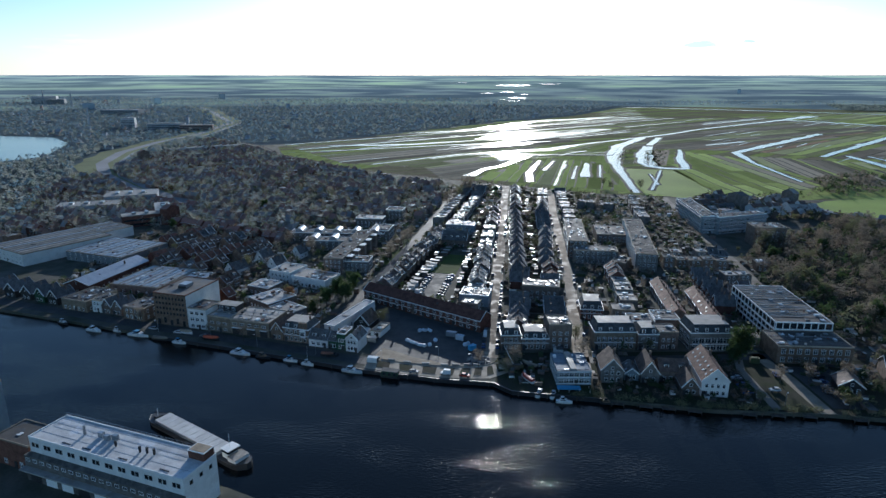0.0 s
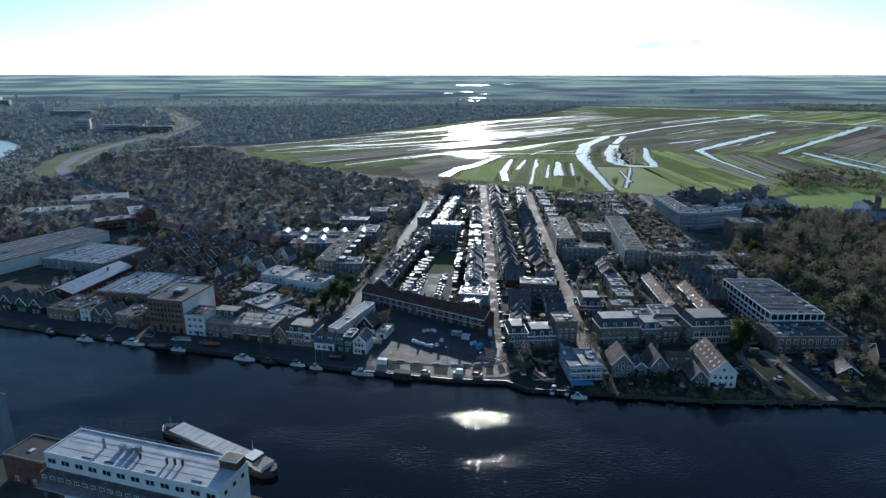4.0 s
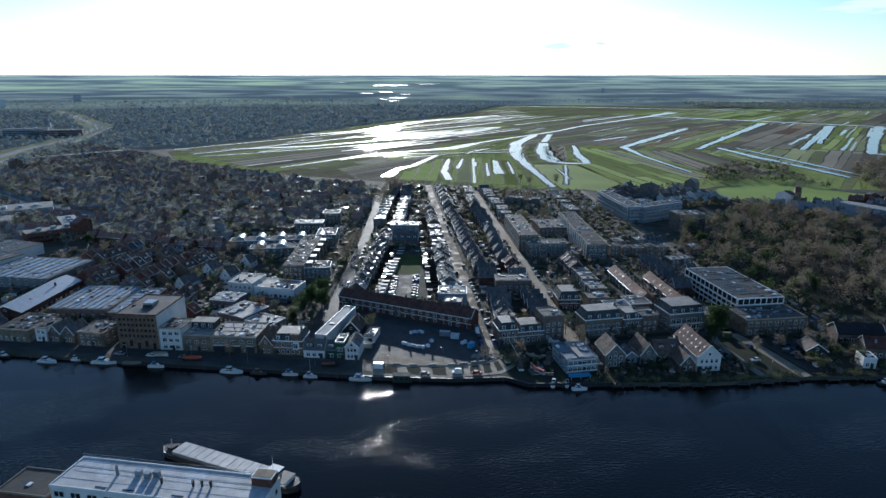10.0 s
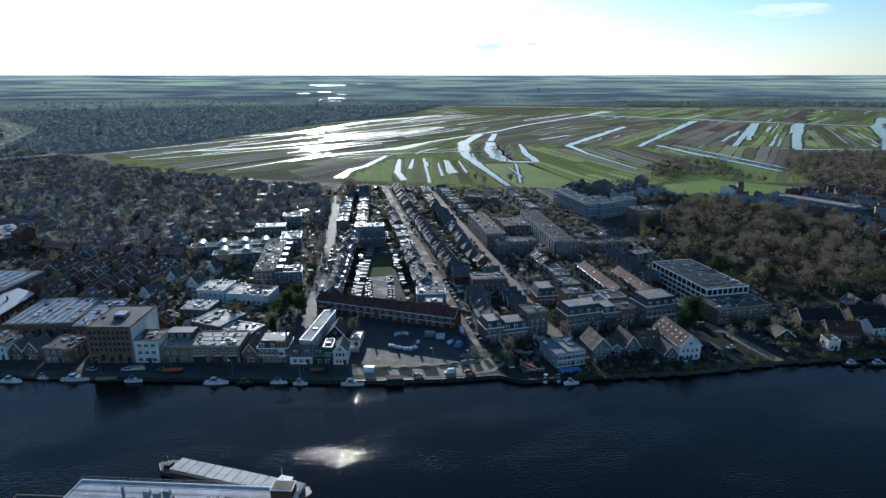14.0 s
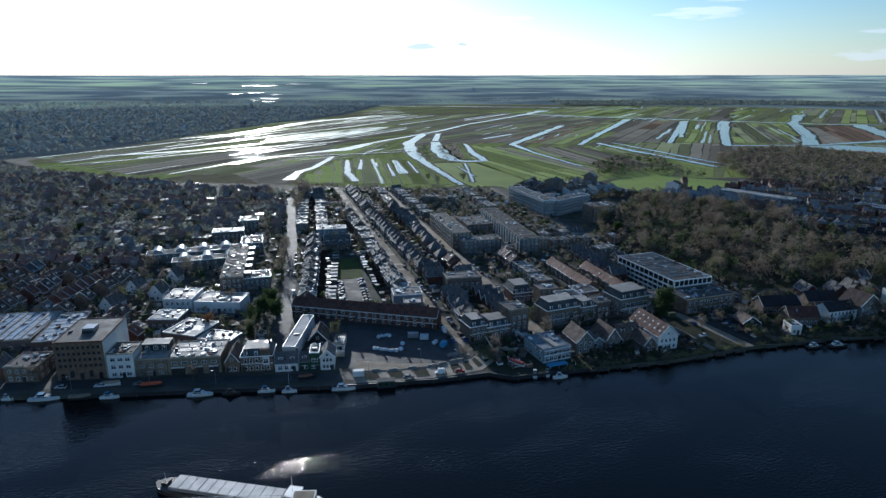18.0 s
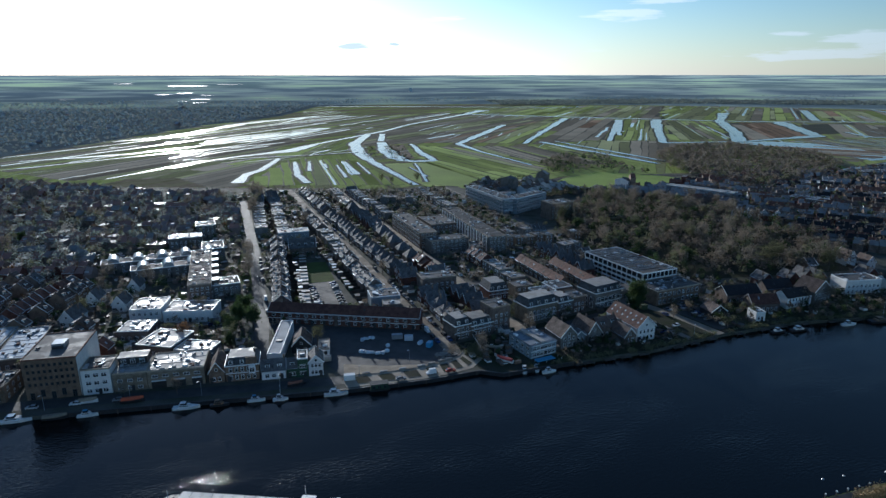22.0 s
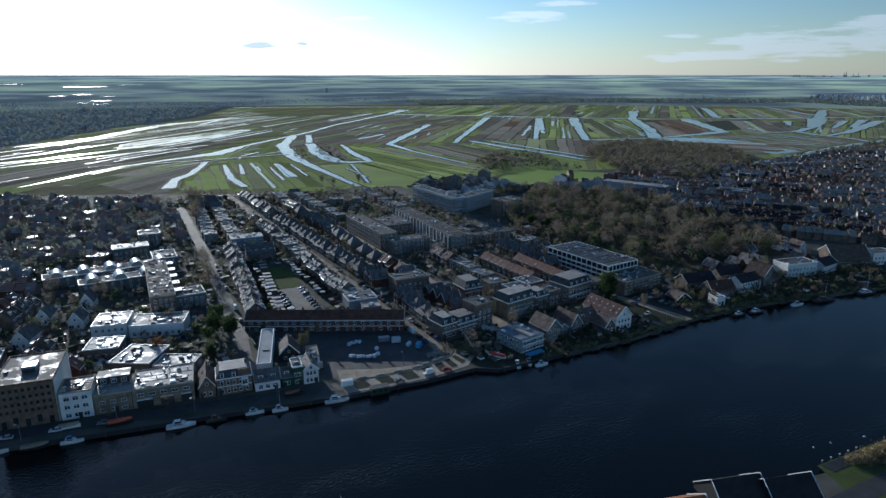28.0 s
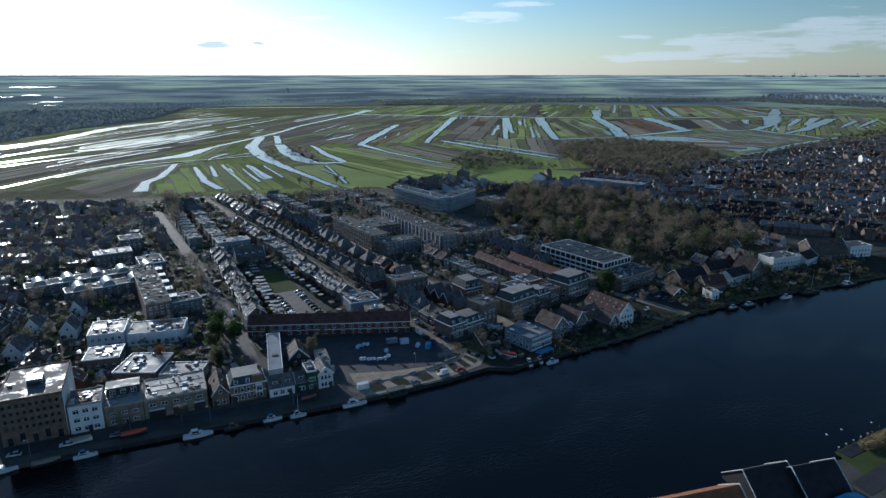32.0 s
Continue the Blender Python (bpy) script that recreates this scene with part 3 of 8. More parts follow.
for i in range(50):
    x, y = rng.uniform(-500, 2300), rng.uniform(660, 2400)
    if not inside(x, y, POLDER) or (x < 480 and y < 1000 and x > -20) or (x < 600 and y < 800):
        continue
    a = radians(46 if x > 300 else 66) + rng.gauss(0, 0.03)
    d, s = Vector((math.sin(a), math.cos(a))), Vector((math.cos(a), -math.sin(a)))
    gap = rng.uniform(14, 30) * (1.4 if y > 1300 else 1)
    for j in range(rng.randrange(3, 8)):
        c = Vector((x, y)) + s * gap * j + d * rng.uniform(-40, 40)
        h = d * rng.uniform(18, 95) * (1.3 if y > 1200 else 0.8)
        w = rng.choice((1.0, 1.3, 1.6, 2.2, 3.6)) * (1.8 if y > 1300 else 1.0)
        if all(inside(*p, POLDER) for p in (c + h, c - h, c)):
            ribbon(bm, [c - h, c, c + h], (w * 0.4, w, w * 0.3), GROUND + rng.uniform(0.125, 0.155), 0.8, 16)
tagged(part("ditch", bm, M["ditch"]), "narrow water-filled ditches between strip fields", "ditch", "polder waters", "stuff")

# the strips themselves: long low beds with dark furrows and a few wet ones between
def strip_material(name, low, high):
    m = material(name, low, 0.95, high, 0.012, 0.35, bump=0.2, spread=0.0, spec=0.0)
    n, l = m.node_tree.nodes, m.node_tree.links
    b = n["Principled BSDF"]
    src = b.inputs["Base Color"].links[0].from_socket
    geo, mr, sc = n.new("ShaderNodeNewGeometry"), n.new("ShaderNodeMapRange"), n.new("ShaderNodeVectorMath")
    mr.inputs["To Min"].default_value, mr.inputs["To Max"].default_value = 0.55, 1.45
    l.new(geo.outputs["Random Per Island"], mr.inputs["Value"])
    sc.operation = "SCALE"
    l.new(src, sc.inputs[0])
    l.new(mr.outputs["Result"], sc.inputs["Scale"])
    l.new(sc.outputs["Vector"], b.inputs["Base Color"])
    return m


M["strip_green"] = strip_material("grass_strip", (0.33, 0.37, 0.13), (0.26, 0.3, 0.11))
M["strip_olive"] = strip_material("rough_grass_strip", (0.31, 0.315, 0.165), (0.25, 0.255, 0.14))
M["strip_brown"] = strip_material("reed_strip", (0.28, 0.245, 0.185), (0.23, 0.205, 0.155))
M["strip_red"] = strip_material("russet_reed_strip", (0.27, 0.185, 0.125), (0.22, 0.155, 0.105))


def span_in(poly, o, d):
    """Where a line through o along d enters and leaves an outline."""
    s = Vector((-d.y, d.x))
    hits = []
    for p, q in zip(poly, poly[1:] + poly[:1]):
        a, b = (Vector(p) - o).dot(s), (Vector(q) - o).dot(s)
        if (a > 0) != (b > 0):
            k = a / (a - b)
            hits.append((Vector(p).lerp(Vector(q), k) - o).dot(d))
    hits.sort()
    return list(zip(hits[::2], hits[1::2]))


def strips(poly, turn, wide, shares, wet=0.05, seed=1, up=0.1, breaks=0.5, keep=1.0, gap=(0.9, 2.2)):
    """Beds across an outline, turn degrees east of north; shares of green, olive, brown and russet."""
    r = random.Random(seed)
    if keep == 1.0:
        flat_sheet("field", poly, GROUND + up - 0.008, M["furrow"], "dark furrows between the strips", "field", "stuff")
    a = radians(turn)
    d, s = Vector((math.sin(a), math.cos(a))), Vector((math.cos(a), -math.sin(a)))
    offs = [Vector(p).dot(s) for p in poly]
    kinds = ("strip_green", "strip_olive", "strip_brown", "strip_red")
    bms = {k: bmesh.new() for k in (*kinds, "ditch")}
    u, kind = min(offs), r.choices(kinds, shares)[0]
    while u < max(offs):
        w = wide * r.uniform(0.55, 1.5)
        if r.random() < 0.6:
            kind = r.choices(kinds, shares)[0]
        o = s * (u + w / 2)
        for lo, hi in span_in(poly, o, d):
            cuts = [lo + 1] + sorted(r.uniform(lo, hi) for _ in range(int((hi - lo) * breaks / 100 * r.uniform(0, 2)))) + [hi - 1]
            for c0, c1 in zip(cuts, cuts[1:]):
                if c1 - c0 < 8 or r.random() > keep:
                    continue
                if r.random() < 0.25:
                    kind = r.choices(kinds, shares)[0]
                wet_here = r.random() < wet
                lays = [(0, kind)] + ([(1, "ditch")] if wet_here else [])
                for is_wet, layer in lays:
                    bm = bms[layer]
                    ww = w * r.uniform(0.12, 0.4) if is_wet else w - r.uniform(*gap)
                    n = max(2, int((c1 - c0) / 20))
                    prev = None
                    for i in range(n + 1):
                        p = o + d * (c0 + (c1 - c0 - 1.0) * i / n) + s * 3.0 * noise.noise((u * 0.02, i * 0.3 + c0 * 0.01, seed))
                        h = max(ww, 1.0) / 2 * (1 + (0.7 if is_wet else 0.12) * noise.noise((u, i * 0.9, 3.3)))
                        now = [bm.verts.new((q.x, q.y, GROUND + up + 0.05 * is_wet)) for q in (p - s * h, p + s * h)]
                        if prev:
                            bm.faces.new((prev[0], prev[1], now[1], now[0]))
                        prev = now
        u += w
    for k, bm in bms.items():
        if bm.faces:
            text = {"strip_green": "green grass strips between furrows", "strip_olive": "olive rough-grass strips", "strip_brown": "brown reed strips between furrows", "strip_red": "russet reed strips", "ditch": "wet furrows mirroring the sky"}[k]
            tagged(part("field_strips" if k != "ditch" else "furrow_water", bm, M[k]), text, "field", "polder strips", "stuff")
        else:
            bm.free()


strips([(-283, 1113), (-167, 1228), (162, 1682), (435, 1838), (1023, 1788), (547, 1458), (302, 1267), (111, 1004), (-33, 830), (-140, 869)], 50, 19, (3, 5, 5, 0), 0.22, 1, gap=(2, 5))
strips([(-23, 828), (110, 973), (131, 940), (60, 810), (26, 734), (-1, 731)], 48, 11, (1, 1, 6, 0), 0.06, 2)
strips([(400, 1314), (623, 1483), (946, 1703), (1085, 1488), (475, 1011), (388, 1042), (287, 1052)], 57, 20, (0, 2, 6, 1), 0.04, 3, gap=(1.5, 4))
strips([(492, 1009), (1085, 1455), (1197, 1366), (743, 922), (581, 915)], 49, 20, (1, 4, 5, 1), 0.05, 4)
strips([(1192, 1338), (1235, 1243), (819, 848), (750, 916)], 47, 12, (5, 2, 1, 0), 0.28, 5)
strips([(1234, 1213), (1336, 1134), (963, 810), (847, 855)], 43, 14, (3, 4, 3, 0), 0.12, 6)
strips([(1353, 1091), (1437, 1025), (1127, 763), (962, 780)], 46, 22, (0, 0, 1, 6), 0.03, 7)
strips([(1506, 942), (1621, 798), (1271, 650), (1188, 716)], 56, 20, (1, 4, 4, 1), 0.06, 8)
strips([(1683, 803), (1823, 692), (1264, 502), (1328, 640)], 66, 18, (4, 3, 1, 0), 0.16, 9)
strips([(858, 1848), (1275, 1273), (1864, 1790), (1470, 2106)], 51, 24, (4, 4, 1, 0), 0.05, 10)
strips([(1277, 1271), (1565, 1043), (2205, 1453), (1867, 1787)], 56, 20, (5, 4, 1, 0), 0.12, 11)
strips([(2045, 1302), (1605, 981), (1961, 731), (2615, 951)], 56, 24, (2, 4, 3, 1), 0.1, 12)
strips([(375, 1017), (431, 941), (427, 691), (321, 609), (290, 634), (304, 816)], 2, 13, (4, 5, 2, 0), 0.04, 13)
flat_sheet("field", [(232, 815), (296, 802), (283, 632), (247, 604), (212, 644)], GROUND + 0.104, M["meadow"], "bright green meadow beside a ditch", "field", "stuff")
strips([(231, 822), (298, 806), (284, 628), (247, 595), (208, 640)], 7, 26, (1, 0, 0, 0), 0.02, 14, breaks=0.1)
strips([(36, 735), (103, 862), (147, 937), (215, 884), (192, 650)], 14, 12, (6, 1, 0, 0), 0.1, 15)
strips([(128, 998), (369, 1243), (253, 980), (156, 945)], 33, 15, (4, 4, 1, 0), 0.12, 16)
strips([(460, 951), (583, 879), (525, 652), (438, 704), (441, 843)], 11, 12, (3, 5, 3, 0), 0.04, 17)
strips([(902, 716), (1106, 557), (1201, 537), (935, 519), (825, 510)], 151, 16, (0, 1, 4, 2), 0.0, 18, 0.16, keep=0.65)
strips([(70, 1195), (170, 1212), (300, 1332), (378, 1430), (340, 1448), (240, 1378), (150, 1328), (82, 1268)], 56, 9, (0, 1, 4, 0), 0.0, 20, 0.17, 1.2, 0.35)
strips([(1000, 745), (1060, 724), (1200, 690), (1222, 600), (1160, 510), (945, 505), (1022, 606), (1032, 690)], 28, 11, (0, 3, 5, 0), 0.6, 21, 0.12)
strips([(1290, 690), (1470, 720), (1740, 860), (1960, 760), (1980, 560), (1300, 500), (1230, 560)], 70, 15, (2, 4, 3, 1), 0.1, 22, 0.12)
strips([(586, 876), (735, 915), (900, 770), (700, 620), (590, 640)], 46, 18, (1, 4, 4, 0), 0.05, 19)
flat_sheet("reed_bed", [(321, 1008), (373, 1032), (304, 849), (273, 837), (290, 913)], GROUND + 0.13, M["reed"], "dark reed island between the waters", "field", "stuff")


# distance: the land rising to the horizon's line, with woods, pale fields and haze in its colour
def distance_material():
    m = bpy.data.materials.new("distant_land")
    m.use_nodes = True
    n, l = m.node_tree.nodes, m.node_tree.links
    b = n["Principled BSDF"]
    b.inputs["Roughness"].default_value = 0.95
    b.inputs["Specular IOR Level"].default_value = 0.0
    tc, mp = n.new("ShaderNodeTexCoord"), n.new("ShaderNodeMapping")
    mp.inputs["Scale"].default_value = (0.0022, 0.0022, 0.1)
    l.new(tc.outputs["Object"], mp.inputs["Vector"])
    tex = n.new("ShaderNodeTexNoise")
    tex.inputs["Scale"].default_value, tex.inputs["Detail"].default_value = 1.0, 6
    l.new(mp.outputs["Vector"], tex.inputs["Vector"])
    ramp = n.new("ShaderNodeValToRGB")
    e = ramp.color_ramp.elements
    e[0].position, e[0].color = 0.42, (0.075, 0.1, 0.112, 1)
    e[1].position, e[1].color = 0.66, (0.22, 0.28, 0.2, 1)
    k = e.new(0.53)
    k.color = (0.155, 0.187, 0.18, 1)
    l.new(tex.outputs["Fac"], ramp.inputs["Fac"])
    sep, rise, haze_tone, mul = n.new("ShaderNodeSeparateXYZ"), n.new("ShaderNodeMapRange"), n.new("ShaderNodeValToRGB"), n.new("ShaderNodeMix")
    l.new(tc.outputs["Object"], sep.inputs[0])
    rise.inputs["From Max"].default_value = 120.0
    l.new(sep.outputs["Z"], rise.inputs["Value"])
    l.new(rise.outputs["Result"], haze_tone.inputs["Fac"])
    # the land pales towards the horizon: haze painted by height
    q = haze_tone.color_ramp.elements
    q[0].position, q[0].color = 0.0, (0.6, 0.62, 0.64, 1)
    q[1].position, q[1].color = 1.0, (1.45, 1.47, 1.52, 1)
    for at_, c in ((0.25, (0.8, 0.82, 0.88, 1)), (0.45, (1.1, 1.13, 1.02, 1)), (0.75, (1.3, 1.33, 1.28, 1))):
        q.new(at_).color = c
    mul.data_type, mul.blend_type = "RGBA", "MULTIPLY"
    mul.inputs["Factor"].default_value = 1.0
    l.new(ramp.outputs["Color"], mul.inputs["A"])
    l.new(haze_tone.outputs["Color"], mul.inputs["B"])
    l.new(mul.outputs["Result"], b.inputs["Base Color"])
    # self-glow added to lift the backlit slope; no source stands there
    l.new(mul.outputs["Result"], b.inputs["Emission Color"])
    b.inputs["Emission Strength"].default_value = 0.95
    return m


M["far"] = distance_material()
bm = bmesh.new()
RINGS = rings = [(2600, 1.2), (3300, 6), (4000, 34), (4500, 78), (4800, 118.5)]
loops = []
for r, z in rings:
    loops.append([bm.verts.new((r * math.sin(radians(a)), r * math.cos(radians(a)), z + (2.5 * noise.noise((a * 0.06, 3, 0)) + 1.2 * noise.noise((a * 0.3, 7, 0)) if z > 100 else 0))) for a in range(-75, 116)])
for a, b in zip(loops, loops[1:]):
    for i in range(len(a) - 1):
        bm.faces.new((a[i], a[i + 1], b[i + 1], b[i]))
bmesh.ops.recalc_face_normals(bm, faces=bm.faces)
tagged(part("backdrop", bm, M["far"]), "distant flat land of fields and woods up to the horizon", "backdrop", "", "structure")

def far_z(x, y):
    """The height of the distant land at a place."""
    r = math.hypot(x, y)
    for (ra, za), (rb, zb) in zip(RINGS, RINGS[1:]):
        if ra <= r < rb:
            return max(GROUND, za + (zb - za) * (r - ra) / (rb - ra))
    return GROUND


# far meres under the sun
for az, r0, r1, wide in ((6.3, 2960, 3010, 1.1), (5.2, 3120, 3150, 0.7), (6.6, 3270, 3330, 1.5), (7.3, 3560, 3580, 1.0), (5.7, 3720, 3770, 1.2), (4.0, 3640, 3660, 1.2), (6.2, 4200, 4250, 3.0), (9.5, 4300, 4320, 2.0), (1.5, 4380, 4395, 1.6), (-3.0, 3400, 3420, 1.2), (12.0, 3300, 3315, 1.4)):
    bm = bmesh.new()
    prev = None
    for i in range(9):
        a = radians(az + wide * (i / 8 - 0.5))
        k = 0.25 + 0.75 * math.sin(math.pi * (i + 0.6) / 9.2)
        mid = (r0 + r1) / 2 + (r1 - r0) * 0.3 * noise.noise((i * 0.9, az, 2.0))
        now = []
        for r in (mid - (r1 - r0) / 2 * k, mid + (r1 - r0) / 2 * k):
            x, y = r * math.sin(a), r * math.cos(a)
            now.append(bm.verts.new((x, y, far_z(x, y) + 0.9)))
        if prev:
            bm.faces.new((prev[0], now[0], now[1], prev[1]))
        prev = now
    bmesh.ops.recalc_face_normals(bm, faces=bm.faces)
    for f in bm.faces:
        if f.normal.z < 0:
            f.normal_flip()
    tagged(part("water", bm, M["mere"]), "far mere glittering below the sun", "lake", "polder waters", "structure")

M["track"] = material("dark_ballast", (0.07, 0.065, 0.06), 0.95, (0.05, 0.048, 0.045), 0.1, 1.5, spec=0.05)
M["verge"] = material("pale_roadside_grass", (0.26, 0.28, 0.15), 0.95, (0.2, 0.22, 0.12), 0.02, 0.4, spec=0.05)
M["motorway"] = material("worn_motorway", (0.3, 0.3, 0.3), 0.8, (0.24, 0.24, 0.24), 0.02, 0.5, spec=0.3)
# roads, quay, paths
ROADS = (
    ([(20.4, 249), (21.2, 256), (32, 351), (54, 549), (70, 690)], 7.0, "klinker", "brick-paved street lined with parked cars"),
    ([(58, 232), (63, 269), (78, 373), (97, 537), (112, 640)], 6.5, "klinker", "brick-paved street between houses"),
    ([(-62, 262), (-52, 300), (-44, 330), (-19, 456), (14, 645)], 7.0, "asphalt", "worn asphalt street between terraces"),
    ([(170, 262), (189, 378), (209, 537), (225, 640)], 7.0, "pavement", "pale road beside the park"),
    ([(123, 205), (124, 237), (133, 262)], 3.4, "pavement", "pale footpath down to the river"),
    ([(140, 202), (140, 230), (136, 262)], 5.5, "concrete", "pale concrete slip road to the river"),
    ([(-420, 402), (-232, 316), (-134, 281), (-60, 255), (-31, 245)], 7.0, "asphalt", "dark quayside street"),
    ([(56, 246), (140, 250), (200, 232), (300, 195), (420, 140)], 6.0, "asphalt", "narrow street behind the river houses"),
    ([(-241, 577), (-302, 632), (-345, 678), (-416, 764), (-473, 865), (-511, 996), (-521, 1152), (-508, 1310), (-544, 1626), (-821, 2241), (-1400, 3300)], 15, "motorway", "broad motorway bending away from the town"),
    ([(-700, 1500), (-319, 1096), (-246, 962), (-101, 795), (49, 702), (168, 632), (420, 585), (740, 455)], 6, "track", "railway line on a low bank at the polder's edge"))
for pts, w, mat, text in ROADS:
    if w == 15:
        bm = bmesh.new()
        ribbon(bm, pts, [58] * len(pts), GROUND + 0.1, 0.4)
        tagged(part("verge", bm, M["verge"]), "grassy verge of the motorway", "verge", "", "structure")
        bm = bmesh.new()
        ribbon(bm, [(x + 26, y - 8) for x, y in pts[:-2]], [9] * (len(pts) - 2), GROUND + 0.14, 0.0)
        tagged(part("road", bm, M[mat]), "slip road beside the motorway", "road", "", "structure")
    bm = bmesh.new()
    ribbon(bm, pts, [w] * len(pts), GROUND + (0.12 if w == 15 else 0.06), 0.0)
    tagged(part("road", bm, M[mat]), text, "road", "", "structure")
flat_sheet("road", [(-31, 247), (20, 236), (22, 262), (17.5, 275.5), (-42, 319), (-46, 316), (-38, 290)], GROUND + 0.05, M["asphalt"], "dark open lot of worn asphalt before the terrace", "lot")
QUAY_OUT = [(-33.4, 238.9), (-16.5, 233.9), (-1, 230.3), (9, 229.2), (19, 229.4), (27.5, 235)]
QUAY_IN = [(-31.8, 249), (-17, 243.6), (0.6, 240.3), (11.6, 240), (19.4, 241.7), (25, 246.4)]
flat_sheet("pavement", QUAY_OUT + QUAY_IN[::-1], GROUND + 0.1, M["concrete"], "pale brick-paved quay bending up to the street", "quay")
M["gravel_ground"] = material("tan_gravel", (0.4, 0.33, 0.24), 0.95, (0.27, 0.22, 0.16), 0.35, 2.5, spec=0.1)
flat_sheet("ground", [(-27.2, 259), (-30.5, 249.2), (-17.7, 244.2), (-4.1, 241.6), (4, 241.2), (-2, 244.5), (-12.3, 249)], GROUND + 0.09, M["gravel_ground"], "tan gravel strip behind the quay", "gravel")
flat_sheet("road", [(-17, 322), (0, 322), (8, 366), (-9, 370)], GROUND + 0.07, M["pavement"], "paved car park behind the terrace", "car park")
flat_sheet("grass", [(-9, 371), (8, 367), (16, 408), (-1, 413)], GROUND + 0.07, M["grass"], "green lawn behind the car park", "lawn")
M["garden"] = material("dark_garden_soil", (0.05, 0.048, 0.038), 0.95, (0.035, 0.045, 0.022), 0.15, 1.5, spec=0.05)
flat_sheet("ground", [(21, 227), (27, 219.5), (60, 213.5), (100, 205.5), (140, 202.5), (185, 194.5), (250, 171.5), (291, 157.5), (420, 100.5), (440, 140), (300, 200), (200, 240), (140, 256), (58, 254), (24, 254)], GROUND + 0.02, M["garden"], "dark damp gardens and yards along the river", "gardens")
flat_sheet("road", [(144, 206), (160, 204), (162, 240), (144, 240)], GROUND + 0.04, M["asphalt"], "dark asphalt car park by the river", "car park")
flat_sheet("grass", [(-44, 388), (-34, 386), (-21, 452), (-31, 455)], GROUND + 0.04, M["grass"], "green strip with a path between flats and street", "lawn")
flat_sheet("grass", [(62, 109), (100, 101), (100, 80), (50, 88)], GROUND + 0.03, M["grass"], "rough grass on the near bank", "lawn")
bm = bmesh.new()
ribbon(bm, FAR_BANK[5:12], [0.6] * 7, GROUND + 0.2, 0.0, 30)
ex = bmesh.ops.extrude_face_region(bm, geom=bm.faces[:])
bmesh.ops.translate(bm, verts=[v for v in ex["geom"] if isinstance(v, bmesh.types.BMVert)], vec=(0, 0, -2.2))
bmesh.ops.recalc_face_normals(bm, faces=bm.faces)
tagged(part("trim", bm, M["dark"]), "dark sheet-pile edge along the river bank", "quay wall", "", "structure")


# ---- houses ----
WINDOWS = {}


def window_mesh(w, h, kind="white"):
    """A framed window: the frame stands proud, the pane lies back in it. Front towards -y."""
    key = (round(w, 2), round(h, 2), kind)
    if key not in WINDOWS:
        bm = bmesh.new()
        f = 0.12
        xs = [-w / 2 - f, -w / 2] + ([-0.05, 0.05] if w > 1.0 else []) + [w / 2, w / 2 + f]
        zs = [-f, 0] + ([h * 0.68, h * 0.68 + 0.09] if h > 1.3 else []) + [h, h + f]
        v = [[bm.verts.new((x, -0.09, z)) for x in xs] for z in zs]
        panes = []
        for i in range(len(zs) - 1):
            for j in range(len(xs) - 1):
                q = bm.faces.new((v[i][j], v[i][j + 1], v[i + 1][j + 1], v[i + 1][j]))
                if i % 2 and j % 2:
                    panes.append(q)
        rim = [ed for ed in bm.edges if ed.is_boundary]
        ex = bmesh.ops.extrude_edge_only(bm, edges=rim)
        bmesh.ops.translate(bm, verts=[q for q in ex["geom"] if isinstance(q, bmesh.types.BMVert)], vec=(0, 0.11, 0))
        bmesh.ops.inset_individual(bm, faces=panes, thickness=0.012, depth=-0.05)
        for q in panes:
            q.material_index = 1
        me = bpy.data.meshes.new("window")
        bm.to_mesh(me)
        bm.free()
        me.materials.append(M[kind])
        me.materials.append(M["glass"])
        WINDOWS[key] = me
    return WINDOWS[key]


def add_window(parent, x, y, z, w, h, turn=0, kind="white", name="window"):
    ob = new(name, window_mesh(w, h, kind))
    ob.parent = parent
    ob.matrix_basis = pose(x, y, z, 0, 0, turn)
    return ob


def window_rows(parent, width, floors, cols, z0=0.9, step=3.0, w=1.1, h=1.5, depth=0, sides="f", skip=(), kind="white", margin=0.8):
    """Windows floor by floor on the front (f), back (b), or the ends (l, r) of a body whose front is y = 0."""
    for side in sides:
        span = width if side in "fb" else depth
        n = cols if side in "fb" else max(2, int(depth / 4))
        for fl in range(floors):
            for i in range(n):
                if (side, fl, i) in skip:
                    continue
                s = -span / 2 + margin + (span - 2 * margin) * (i + 0.5) / n
                z = z0 + fl * step
                if side == "f":
                    add_window(parent, s, 0, z, w, h, 0, kind)
                elif side == "b":
                    add_window(parent, s, depth, z, w, h, 180, kind)
                elif side == "l":
                    add_window(parent, -width / 2, depth / 2 + s, z, w, h, -90, kind)
                else:
                    add_window(parent, width / 2, depth / 2 + s, z, w, h, 90, kind)


def gable_body(w, d, eave, ridge):
    """Walls with a gable at front and back: the ridge runs along y."""
    bm = bmesh.new()
    extrude_y(bm, [(-w / 2, 0), (w / 2, 0), (w / 2, eave), (0, ridge), (-w / 2, eave)], 0, d)
    return bm


def gable_roof(w, d, eave, ridge, over=0.35, thick=0.22):
    bm = bmesh.new()
    k = (ridge - eave) / (w / 2)
    o = w / 2 + over
    for s in (-1, 1):
        prof = [(0, ridge + 0.06), (s * o, ridge + 0.06 - k * o), (s * o, ridge + 0.06 + thick - k * o), (0, ridge + thick + 0.06)]
        extrude_y(bm, prof, -over, d + over)
    bmesh.ops.recalc_face_normals(bm, faces=bm.faces)
    return bm


